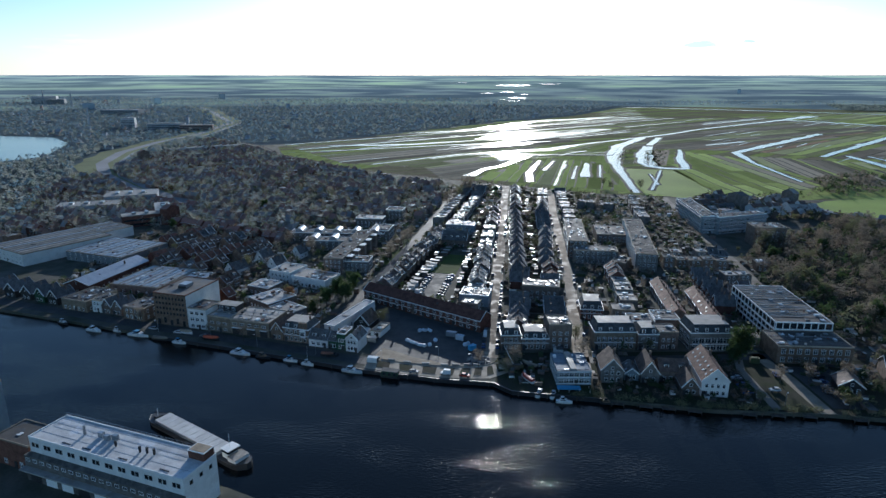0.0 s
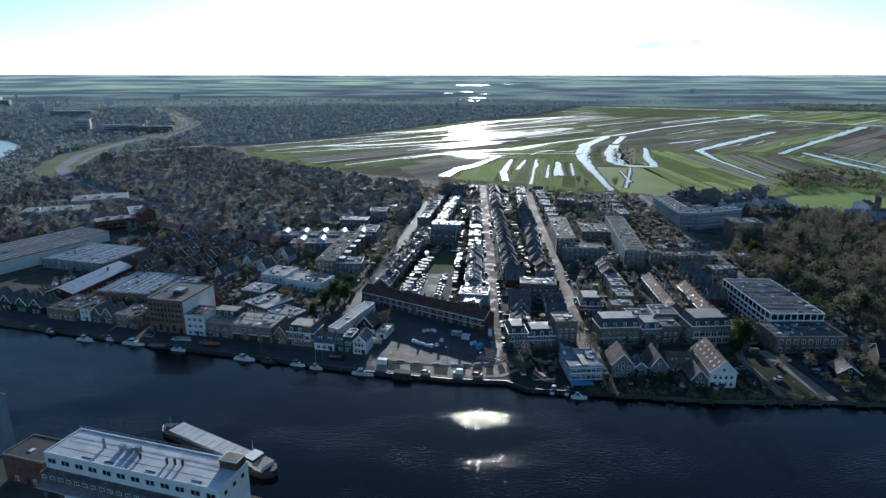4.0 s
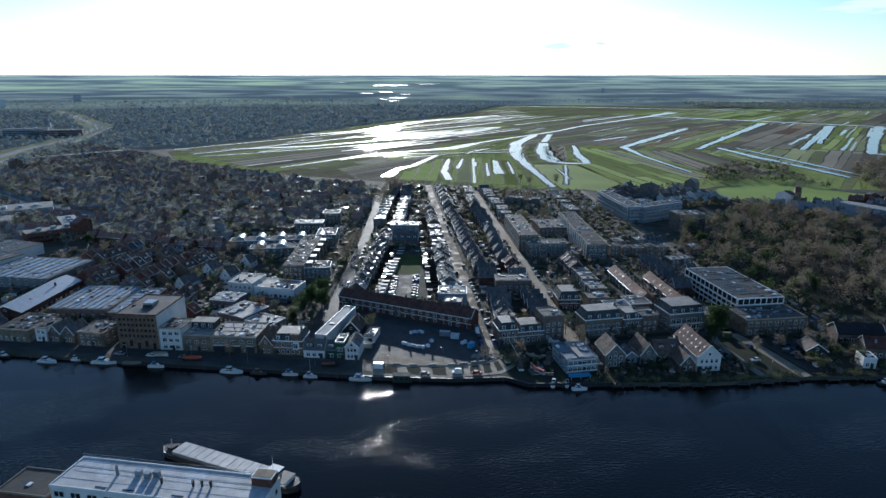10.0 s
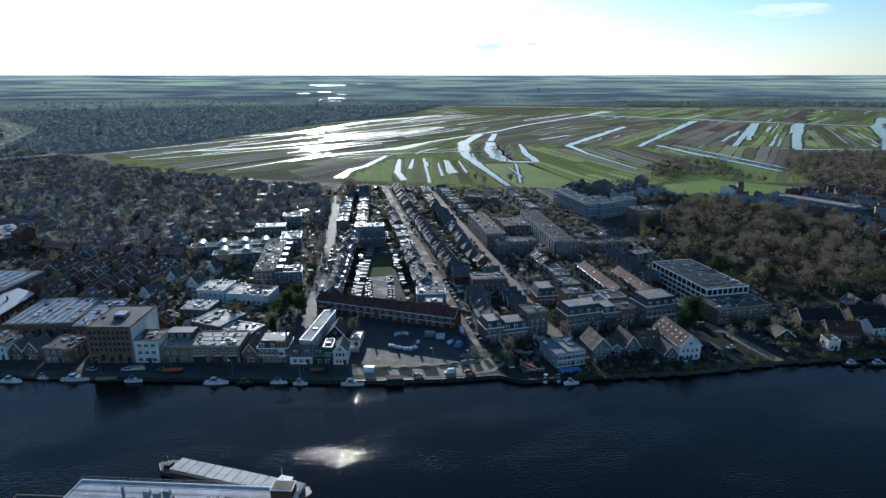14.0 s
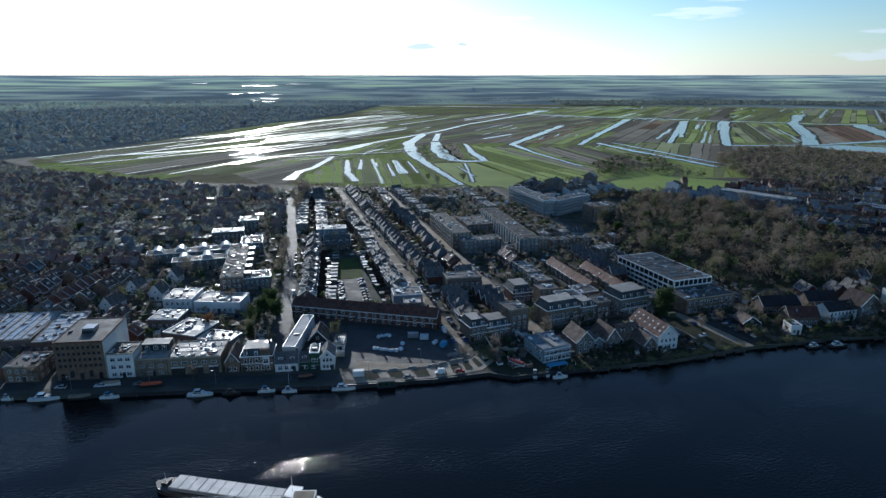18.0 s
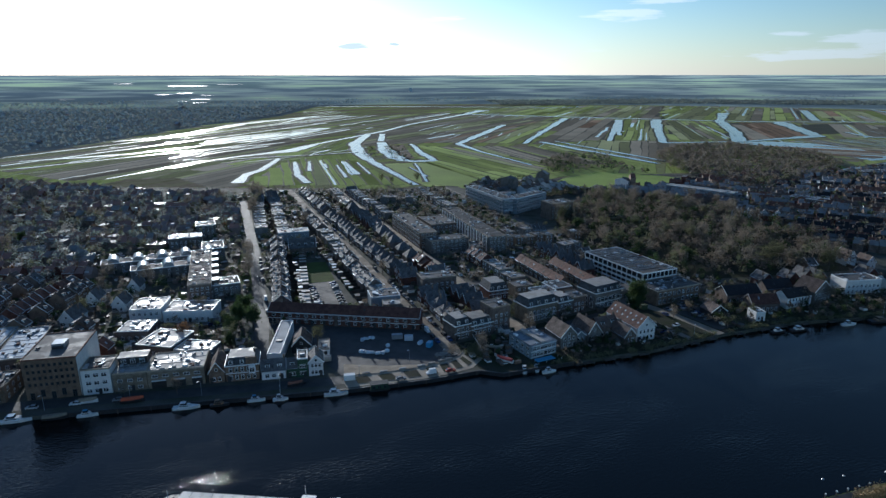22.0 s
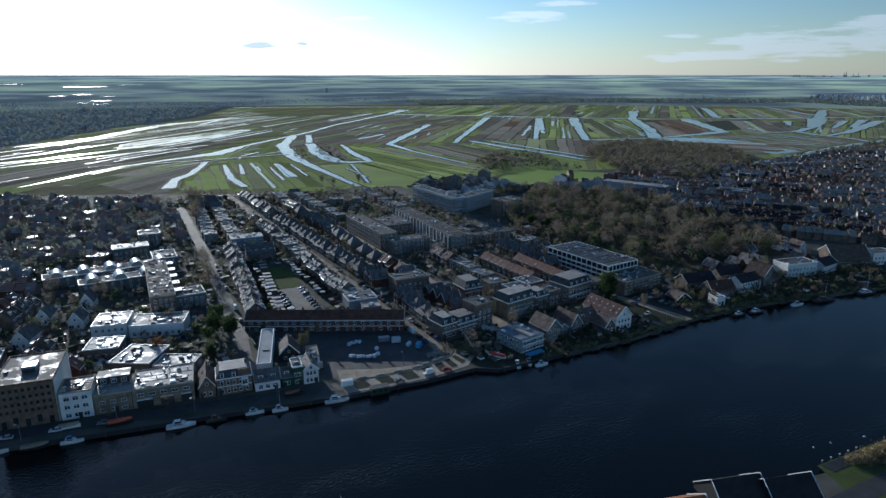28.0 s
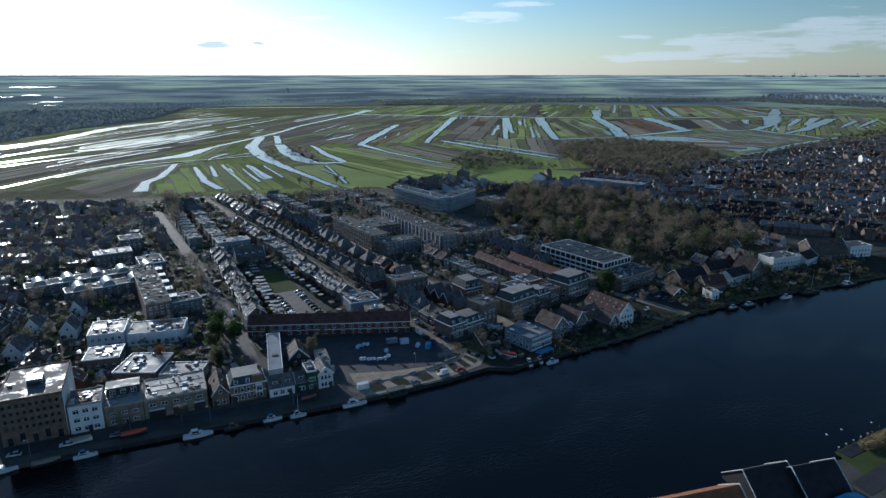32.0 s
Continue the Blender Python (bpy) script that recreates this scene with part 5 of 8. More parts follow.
# ---- the east bank ----
for fn, x, y, w, d, args, kw in (
        (mansard_house, 26, 256.5, 8.6, 11, (7.2, 10.2, "brick_dark", "dark brick corner house with a steep slated roof"), dict(cols=3)),
        (mansard_house, 35, 256.5, 12, 11, (5.6, 8.4, "brick_dark", "dark brick houses with white dormers"), dict(cols=4)),
        (flat_house, 47.3, 257.5, 10, 11, (11.8, "brick_dark", "tall dark brick house with a flat roof"), dict(floors=3, cols=3)),
        (mansard_house, 67.5, 257, 18.5, 11, (8.6, 12.4, "brick_yellow", "grand pale brick houses with white bands and dormers"), dict(cols=7, win=(1.2, 1.9))),
        (mansard_house, 87, 257, 9, 10, (7.5, 10, "brick_grey", "grey brick house with white trim"), dict(cols=3)),
        (flat_house, 96.3, 257, 8.5, 10, (8.4, "brick_dark", "dark brick house with a flat roof"), dict(floors=2, cols=3)),
        (mansard_house, 109.5, 255, 18, 14, (9.0, 12.4, "brick_grey", "large grey villa with wide white window bays and a slated roof"), dict(cols=6, sides="flr", win=(2.2, 2.3))),
        (gable_house, 98.6, 215.2, 10, 23, (6.6, 11.4, "plaster", "tile_barn", "white gabled barn with a red-brown tiled roof and rooflights"), dict(cols=4, floors=2, skylights=6, turn=-7)),
        (gable_house, 91.6, 216, 6.4, 13, (3.4, 7.2, "brick_dark", "tile_brown", "small dark brick house with white verges"), dict(cols=2, floors=1, turn=-7)),
        (gable_house, 63, 226, 8.6, 13, (5.6, 10.2, "brick_grey", "tile_brown", "grey brick house with a white-edged front gable"), dict(cols=3, floors=2, turn=-6)),
        (gable_house, 79, 226, 7.0, 13, (4.2, 9.0, "brick_grey", "tile_brown", "dark grey house with a white-edged gable"), dict(cols=2, floors=1, turn=-6)),
        (gable_house, 86.5, 227, 11.5, 9, (4.6, 8.2, "brick_dark", "tile_brown", "dark house with white dormers by the river"), dict(front=False, dormers=2, cols=4, floors=1, turn=-6)),
        (gable_house, 73, 228, 5.5, 8, (3.0, 5.2, "grey_wood", "tile_grey", "small grey annex by the river"), dict(cols=2, floors=1, turn=-6)),
        (flat_house, 43, 321.5, 20, 12, (8.4, "brick_dark", "dark brick school with a flat roof"), dict(floors=2, cols=6, turn=-11)),
        (mansard_house, 69, 293, 11, 13, (5.6, 9.6, "brick_red", "brick villa with a slated roof and white dormers"), dict(cols=4, turn=-8)),
        (flat_house, 84, 290, 11, 9, (6.5, "brick_yellow", "pale brick house with a flat roof"), dict(floors=2, cols=3, turn=-8)),
        (flat_house, 88, 275, 12, 10, (6.5, "brick_grey", "grey brick house with a white roof edge"), dict(floors=2, cols=4, turn=-4, rim="white")),
        (flat_house, 101, 278, 12, 12, (6.2, "brick_dark", "dark workshop with a white roof edge"), dict(floors=1, cols=4, turn=-4, rim="white")),
        (flat_house, 128, 262, 15, 11, (4.5, "brick_dark", "low dark annex with a glazed roof"), dict(floors=1, cols=4, turn=-10)),
        (flat_house, 8.7, 313.5, 15.5, 12, (6.2, "grey_wood", "pale blue-grey hall with a flat roof"), dict(floors=1, cols=3, turn=-13, clutter=5, rim="white")),
        (gable_house, -1, 432, 18, 13, (5.2, 10.6, "brick_dark", "tile_grey", "dark hall with a steep roof and small dormers"), dict(front=False, dormers=4, cols=5, floors=1, turn=-13)),
        (flat_house, 2, 470, 22, 11, (7.4, "grey_wood", "pale blue school building with a flat roof"), dict(floors=2, cols=6, turn=-12, rim="white", roof="bitumen_light"))):
    bank_house(fn, x, y, w, d, *args, **{"turn": 0, **kw})

hall = bank_house(flat_house, 45, 224, 13.6, 16.5, 6.0, "grey_wood", "two-storey boat hall with a blue-grey roof and white bands", cat="boat hall", name="boat_hall", floors=2, cols=6, win=(1.7, 1.6), step=2.8, roof="blue_roof", rim="blue_roof", clutter=0, sides="fl", turn=0)
part("roof_strip", new_block(-1.4, 1.0, 0.3, 16.2, 6.05, 7.0), M["bitumen_light"], hall, "pale raised rooflight strip")
for z in (0.45, 3.1, 5.6):
    part("band", new_block(-6.86, 6.86, -0.12, 0, z, z + 0.35), M["white"], hall)

# red-roofed terraces east of the second street
for x, y, n in ((112, 290, 9), (127, 280, 8)):
    for i in range(n):
        a = radians(83)
        m = at(x + math.cos(a) * 5.6 * i, y + math.sin(a) * 5.6 * i, 83 - 180)
        claim(m, 5.6, 8)
        gable_house("row_house", m, 5.6, 8, 5.2, 8.2, "brick_brown", "tile_red", "terraced house with a red tiled roof", front=False, cols=2, sides="fb", dormers=0, group="red-roofed terraces")

# large flats
for x, y, w, d, h, turn, wall, text, fl in (
        (84, 404, 13, 68, 11.6, -8, "brick_brown", "long brick flats with a dark flat roof", 4),
        (85, 390, 28, 13, 9.0, -8, "brick_grey", "lower wing of the flats with a pale front", 3),
        (112, 440, 22, 30, 7.0, -8, "brick_dark", "low dark wing of the flats", 2),
        (120, 372, 13, 102, 11.6, -11, "brick_grey", "long flats with a row of white piers", 4),
        (200, 470, 12, 74, 13.5, -5, "grey_wood", "blue-grey apartment block with white roof edges", 4),
        (211, 466, 46, 12, 13.5, 18, "grey_wood", "blue-grey apartment block with white roof edges", 4),
        (222, 432, 22, 16, 14.0, -6, "brick_dark", "dark apartment tower with a flat roof", 4)):
    m = front_at(x, y, turn, w)
    claim(m, w, d)
    t = flat_house("apartment_block", m, w, d, h, wall, text, "apartment block", floors=fl, cols=max(3, int(w / 3.2)), sides="fl" if d > 40 else "f", win=(1.5, 1.5), step=2.9, roof="gravel", rim="white" if wall == "grey_wood" else "concrete", clutter=4, doors=1)
    if wall == "grey_wood":
        for k in range(1, fl + 1):
            part("balcony", new_block(-w / 2 - 1.1, -w / 2, 1.0, d - 1.0, k * 3.0 - 0.4, k * 3.0 + 0.6), M["far_render"], t, "pale grey balcony rail")
            part("balcony", new_block(-w / 2 + 0.6, w / 2 - 0.6, -1.1, 0, k * 3.0 - 0.4, k * 3.0 + 0.6), M["far_render"], t, "pale grey balcony rail")
    if d > 90:
        for i in range(17):
            part("pier", new_block(-w / 2 - 0.5, -w / 2, 3 + i * 6, 3.7 + i * 6, 0, 11), M["white"], t)

# the white-framed block and its brick front
m = front_at(149, 260.5, -4, 25)
claim(m, 25, 51)
blk = flat_house("office_block", m, 25, 51, 11.8, "glass", "white-framed office block with rows of glazing and roof beams", "office block", floors=4, cols=0, sides="f", win=(2.4, 1.7), step=2.8, rim="white", clutter=8)
for i in range(9):
    part("pillar", new_block(-12.4 + i * 3.05, -12.0 + i * 3.05, -0.25, 0, 0, 11.6), M["white"], blk)
for i in range(14):
    part("roof_beam", new_block(-12, 12 if i > 5 else 4, 8 + i * 3.1, 8.14 + i * 3.1, 12.1, 12.4), M["zinc"], blk)
for i in range(13):
    part("pillar", new_block(-12.75, -12.5, 0.2 + i * 4.2, 0.6 + i * 4.2, 0, 11.6), M["white"], blk)
for z in (2.9, 5.7, 8.5):
    part("floor_band", new_block(-12.7, -12.5, 0, 51, z - 0.55, z + 0.35), M["white"], blk)
    part("floor_band", new_block(-12.5, 12.5, -0.2, 0, z - 0.55, z + 0.35), M["white"], blk)
bank_house(flat_house, 142, 243.5, 31, 17, 8.0, "brick_brown", "brown brick office with tall windows and a dark flat roof", cat="office", floors=2, cols=9, win=(1.6, 2.1), turn=-4, step=3.7, name="office", clutter=4)

# houses along the east bank beyond the slip road
def riverside(ax, ay, bx, by, d, eave, ridge, wall, roof, text, front=False, flat=False, floors=2, edged=True):
    """A house whose front runs from a to b; its gable may face the water."""
    w = math.hypot(bx - ax, by - ay)
    turn = math.degrees(math.atan2(by - ay, bx - ax))
    if flat:
        return bank_house(flat_house, ax, ay, w, d, eave, wall, text, floors=floors, cols=max(2, int(w / 2.6)), roof=roof, rim="white", clutter=2, turn=turn)
    t = bank_house(gable_house, ax, ay, w, d, eave, ridge, wall, roof, text, front=front, cols=max(2, int(w / 2.4)), sides="fr", turn=turn, floors=floors)
    if edged and not front:
        for k in (0.42, -w - 0.3):
            ob = part("barge_board", turned(verge(d, eave, ridge, 0, 0.22), w, d), M["white"], t)
            ob.matrix_basis = pose(k, 0, 0.06)
    return t


for args, more in (
        ((152.5, 217.5, 161, 215, 9, 3.2, 6.4, "black_wood", "tile_brown", "low dark house with white roof edges"), dict(front=True, floors=1)),
        ((168.6, 204.2, 173.4, 202.4, 7, 4.6, 0, "plaster", "bitumen", "small white house with a dark flat roof at the water"), dict(flat=True, floors=1)),
        ((177.8, 212.9, 191.7, 206.9, 9, 4.4, 8.2, "brick_dark", "tile_barn", "dark brick house with a dark red roof edged in white"), dict(floors=1)),
        ((198, 207, 215, 204.5, 9, 6.0, 9.2, "plaster", "slate_black", "long white two-storey house with a dark roof"), dict(edged=False)),
        ((217.5, 204.5, 231.5, 203.8, 12, 6.6, 12.0, "brick_grey", "tile_brown", "tall house with a pale edged front gable"), dict(front=True)),
        ((178, 228, 198, 222, 10, 4.5, 8.2, "brick_dark", "slate_black", "dark house with a black roof under the park trees"), dict(edged=False, floors=1)),
        ((206, 224, 222, 219, 10, 4.5, 8.4, "brick_dark", "slate_black", "dark house with a black roof under the park trees"), dict(edged=False, floors=1)),
        ((247.5, 204.8, 268, 196.8, 12, 8.0, 0, "plaster", "bitumen", "white villa with a dark flat roof edged in white"), dict(flat=True)),
        ((272, 194.6, 288, 193.4, 10, 5.0, 8.4, "plaster", "slate_black", "white gabled house with a dark roof"), dict(floors=1)),
        ((296, 200, 316, 185, 15, 6.0, 11.5, "brick_dark", "tile_brown", "large dark barn with a brown tiled roof"), dict(floors=1)),
        ((318, 184, 333, 176, 12, 7.6, 0, "plaster", "bitumen", "long white house with a dark flat roof"), dict(flat=True))):
    riverside(*args, **more)

# ---- the near bank ----
m = front_at(-125, 166, -20.9, 59)
fac = flat_house("factory", m, 59, 13, 13.5, "plaster", "white waterside factory with a pale flat roof", "factory", floors=1, cols=1, win=(0.9, 1.0), z0=10.6, roof="white_roof", rim="white", clutter=0, kind="dark", doors=0, sides="r")
for i in range(12):
    for k in (-0.75, 0.75):
        add_window(fac, -27 + i * 4.9 + k, 0, 10.6, 0.95, 1.2, 0, "dark")
low = part("lower_wall", new_block(-29.7, 29.7, -2.2, 0, 0, 8.6), M["brick_grey"], fac, "stained lower storey")
for i in range(20):
    add_window(low, -28.2 + i * 2.95, -2.2, 6.9, 1.4, 0.9, 0, "white")
for i in range(9):
    door(fac, -26 + i * 6.5, -2.25, 0, 4.2, 3.9, "white" if i % 3 else "dark")
for y in (3.6, 8.6, 11.2):
    part("roof_seam", new_block(-29.2, 29.2, y, y + 0.1, 13.55, 13.6), M["zinc"], fac)
for x, y in ((-17, 1.2), (-9, 1.3), (20, 1.4), (5, 1.3)):
    part("roof_hatch", new_block(x, x + 3.2, y, y + 0.35, 13.5, 13.75), M["dark"], fac, "dark roof-edge hatch")
for x, y in ((-9.5, 7.2), (-6.5, 6.6), (-4.4, 7.6)):
    part("vent", new_block(x, x + 1.7, y, y + 1.2, 13.5, 15.2), M["zinc"], fac)
bm = bmesh.new()
limb(bm, Vector((-14.5, 7.0, 13.5)), Vector((-14.5, 7.0, 16.6)), 0.45, 0.35, 8)
part("flue", bm, M["zinc"], fac, "grey roof flue")
for x, y in ((8.5, 5.8), (10.8, 6.2), (13.2, 6.4), (-0.5, 5.6)):
    bm = bmesh.new()
    limb(bm, Vector((x, y, 13.5)), Vector((x, y, 15.4)), 0.3, 0.45, 8)
    part("vent", bm, M["dark"], fac, "dark roof cowl")
bm = bmesh.new()
for y in (12.75, 0.12):
    if y > 1:
        for i in range(31):
            block(bm, -29.3 + i * 1.95, -29.24 + i * 1.95, y, y + 0.06, 13.8, 14.9)
        block(bm, -29.3, 29.3, y, y + 0.06, 14.86, 14.93)
        block(bm, -29.3, 29.3, y, y + 0.05, 14.35, 14.4)
part("railing", bm, M["zinc"], fac)
box = part("roof_house", new_block(23.6, 29.2, 8.6, 12.6, 13.5, 16.0), M["tile_red"], fac, "dark red roof house")
part("rim", new_block(23.5, 29.3, 8.5, 12.7, 16.0, 16.25), M["white"], box)
part("roof_deck", new_block(23.8, 29.0, 8.8, 12.4, 16.25, 16.3), M["gravel_ground"], box)
part("canopy", new_block(-29.8, 29.8, -4.4, -2.2, 4.6, 5.0), M["bitumen_light"], fac, "pale canopy over the doors")
m = front_at(-161, 186, -20, 9)
flat_house("silo", m, 9, 9, 19, "grey_wood", "tall pale blue silo tower", "silo", floors=1, cols=2, clutter=1)
m = front_at(-141.5, 173, -20.9, 15.5)
flat_house("shed", m, 15.5, 11, 9, "tile_red", "dark red link building", "shed", floors=1, cols=2, clutter=1)
for x, y, w, roof, high in ((-2.6, 115.8, 23, "tile_orange", 7.2), (21.8, 109.7, 15, "slate_black", 7.6), (33.6, 100.9, 15, "slate_black", 7.9)):
    d = 15
    t = gable_house("shed", at(x, y, -25), w, d, 1.6, high, "black_wood", roof, "black timber shed with a dark roof edged in white", "shed", front=False, floors=0, cols=3, chim=0)
    for s in (-1, 1):
        bm = turned(verge(d, 1.6, high, 0, 0.3), w, d)
        ob = part("barge_board", bm, M["white"], t)
        ob.matrix_basis = pose(w / 2 * s - w / 2 + (0.42 if s > 0 else -0.3), 0, 0.1)

# ---- plain houses of the streets behind: a few kinds, each built once and copied ----
def lookalike(kind):
    specs = {
        "a": (5.6, 8.5, 5.3, 8.6, "brick_brown", "tile_brown", False, "brown brick terraced house with a brown tiled roof"),
        "b": (5.6, 8.5, 5.3, 8.4, "brick_red", "tile_red", False, "red brick terraced house with a red tiled roof"),
        "c": (6.0, 9.0, 5.0, 8.4, "brick_dark", "tile_grey", False, "dark brick terraced house with a grey tiled roof"),
        "d": (6.4, 10.0, 4.2, 8.6, "plaster", "tile_brown", True, "white gabled house with a brown roof"),
        "e": (6.4, 10.0, 4.4, 8.8, "green_wood", "tile_brown", True, "dark green timber house with a brown roof"),
        "f": (7.5, 10.0, 4.6, 8.6, "brick_red", "tile_grey", True, "red brick gabled house with a grey roof"),
        "g": (7.2, 9.0, 6.2, 0, "brick_grey", "bitumen_light", None, "grey flat-roofed house with a pale roof"),
        "h": (7.2, 9.0, 6.2, 0, "brick_brown", "gravel", None, "brown flat-roofed house with a dark roof"),
        "p": (8.6, 9.4, 4.6, 8.8, "brick_dark", "tile_grey", "hip", "dark brick house with a hipped grey roof")}
    w, d, eave, ridge, wall, roof, front, text = specs[kind]
    m = at(-900 - 20 * ord(kind[0]), -900)
    if front is None:
        return flat_house("house", m, w, d, eave, wall, text, roof=roof, sides="f", cols=2, clutter=1, group="houses of the town")
    if front == "hip":
        t = thing("house", m, text, "house", "houses of the town")
        part("wall", new_block(-w / 2, w / 2, 0, d, -0.3, eave), M[wall], t)
        bm = bmesh.new()
        lo = [bm.verts.new((sx * (w / 2 + 0.4), sy, eave - 0.15)) for sx, sy in ((-1, -0.4), (1, -0.4), (1, d + 0.4), (-1, d + 0.4))]
        hi = [bm.verts.new((0, d * 0.4, ridge)), bm.verts.new((0, d * 0.6, ridge))]
        for f in ((lo[0], lo[1], hi[0]), (lo[1], lo[2], hi[1], hi[0]), (lo[2], lo[3], hi[1]), (lo[3], lo[0], hi[0], hi[1]), lo[::-1]):
            bm.faces.new(f)
        part("roof", bm, M[roof], t)
        part("gutter", new_block(-w / 2 - 0.45, w / 2 + 0.45, -0.5, -0.38, eave - 0.25, eave - 0.1), M["white"], t)
        chimney(t, 0.6, d * 0.5, ridge)
        dormer(t, 0, 0.9, eave + 0.5, 2.2, 1.5, 2.2)
        window_rows(t, w, 1, 3, depth=d, sides="f", w=1.3, h=1.6)
        door(t, w * 0.33, -0.02)
        return t
    t = gable_house("house", m, w, d, eave, ridge, wall, roof, text, front=front, cols=2, floors=2 if eave > 4.5 else 1, sides="f", dormers=1 if kind == "a" else 0, group="houses of the town", white_verge=kind in "d")
    if not front:
        if kind == "c":
            dormer(t, 1.2, d * 0.62, eave + 0.9, 2.0, 1.4, d * 0.24)
        bm = bmesh.new()
        extrude_y(bm, [(-0.45, -0.6), (0.45, -0.6), (0.45, 0.6), (-0.45, 0.6)], 0, 0.12)
        sky = part("roof_window", bm, M["glass"], t)
        k = math.degrees(math.atan2(ridge - eave, d / 2))
        sky.matrix_basis = pose(-1.2, d * 0.22, eave + (ridge - eave) * 0.44 + 0.5, k - 90)
    return t


def trim_roof(t, w, d, eave, ridge, rear):
    """White gutters along both eaves, a ridge cap and a rear dormer, in the mesh of the roof."""
    ob = next(o for o in t.children if o.name.split(".")[0] == "roof")
    bm = bmesh.new()
    bm.from_mesh(ob.data)
    n = len(bm.faces)
    bm.faces.ensure_lookup_table()
    for y in (-0.5, d + 0.34):
        block(bm, -w / 2 - 0.05, w / 2 + 0.05, y, y + 0.16, eave - 0.36, eave - 0.12)
    if rear:
        block(bm, -w * 0.28, w * 0.28, d * 0.66, d * 0.92, eave + 0.35, eave + 1.9)
    bm.faces.ensure_lookup_table()
    for f in bm.faces[n:]:
        f.material_index = 1
    n = len(bm.faces)
    if rear:
        block(bm, -w * 0.31, w * 0.31, d * 0.62, d * 0.95, eave + 1.9, eave + 2.05)
        block(bm, -w * 0.22, w * 0.22, d * 0.915, d * 0.93, eave + 0.75, eave + 1.65)
    block(bm, -w / 2 - 0.3, w / 2 + 0.3, d / 2 - 0.14, d / 2 + 0.14, ridge + 0.2, ridge + 0.36)
    bm.faces.ensure_lookup_table()
    for f in bm.faces[n:]:
        f.material_index = 2
    bm.to_mesh(ob.data)
    bm.free()
    ob.data.materials.append(M["white"])
    ob.data.materials.append(M["bitumen"])


KINDS = {k: lookalike(k) for k in "abcdefghp"}
for k, w, d, eave, ridge, rear in (("a", 5.6, 8.5, 5.3, 8.6, True), ("b", 5.6, 8.5, 5.3, 8.4, False), ("c", 6.0, 9.0, 5.0, 8.4, False)):
    trim_roof(KINDS[k], w, d, eave, ridge, rear)
for kind_thing in KINDS.values():
    for o in list(kind_thing.children):
        if o.name.startswith("door"):
            bpy.data.objects.remove(o)
SIZE = {"a": (5.6, 8.5), "b": (5.6, 8.5), "c": (6.0, 9.0), "d": (6.4, 10), "e": (6.4, 10), "f": (7.5, 10), "g": (7.2, 9), "h": (7.2, 9), "p": (8.6, 9.4)}
PLACED = []


def put(kind, x, y, turn):
    w, d = SIZE[kind]
    m = at(x, y, turn) @ pose(0, rng.uniform(-0.7, 0.7), 0)
    if not all(free(*(m @ Vector((sx, sy, 0))).xy, 0.3) for sx in (-w / 2 + 0.4, w / 2 - 0.4) for sy in (0.4, d - 0.4)):
        return None
    claim(m, w - 2.0, d - 1.0)
    PLACED.append((m, w, d))
    s = rng.uniform(0.86, 1.14)
    return copy_thing(KINDS[kind], m @ Matrix.Diagonal((1, 1, s, 1)))


def row(x0, y0, x1, y1, kinds, side=1, skip=0.06):
    """A row of houses along a line; side 1: built to the right of the way, -1: to the left."""
    a, b = Vector((x0, y0)), Vector((x1, y1))
    d = (b - a).normalized()
    turn = math.degrees(math.atan2(d.y, d.x)) + (180 if side > 0 else 0)
    s, k = 0.0, rng.choice(kinds)
    while s < (b - a).length:
        if rng.random() < 0.2:
            k = rng.choice(kinds)
        w = SIZE[k][0]
        p = a + d * (s + w / 2)
        if rng.random() > skip:
            put(k, p.x, p.y, turn)
        s += w * (1.0 if k in "abc" else 1.12)


rng = random.Random(11)
row(-38.6, 327, -6.5, 458, "aaac", 1)
row(17, 296, 22, 310, "g", -1)
row(22.5, 325, 41, 470, "cafgc", -1)
row(43, 480, 62, 640, "cacfg", -1)
row(29, 262, 40, 350, "acfp", 1)
row(40, 350, 59, 540, "pppf", 1)
row(60, 545, 72, 650, "ccgf", 1)
row(57, 268, 70, 370, "abf", -1)
row(70, 375, 92, 540, "capf", -1)
row(93, 545, 106, 630, "acg", -1)
row(69, 310, 75, 365, "fgc", 1)
row(92, 305, 99, 365, "abg", 1)
row(140, 300, 147, 352, "fba", 1)
row(104, 372, 112, 385, "gh", 1)
row(100, 500, 114, 630, "acfg", 1)
row(60, 370, 82, 540, "gca", 1)
row(-12, 480, 24, 650, "gacf", 1)
row(14, 485, 46, 640, "gcaf", -1)
row(140, 380, 200, 372, "cfgh", -1)
row(150, 330, 184, 330, "bfc", 1)
row(140, 345, 184, 345, "bfg", -1)
row(150, 395, 196, 390, "cfg", -1)
row(160, 500, 176, 590, "fgh", 1)
row(120, 575, 150, 560, "cfg", 1)


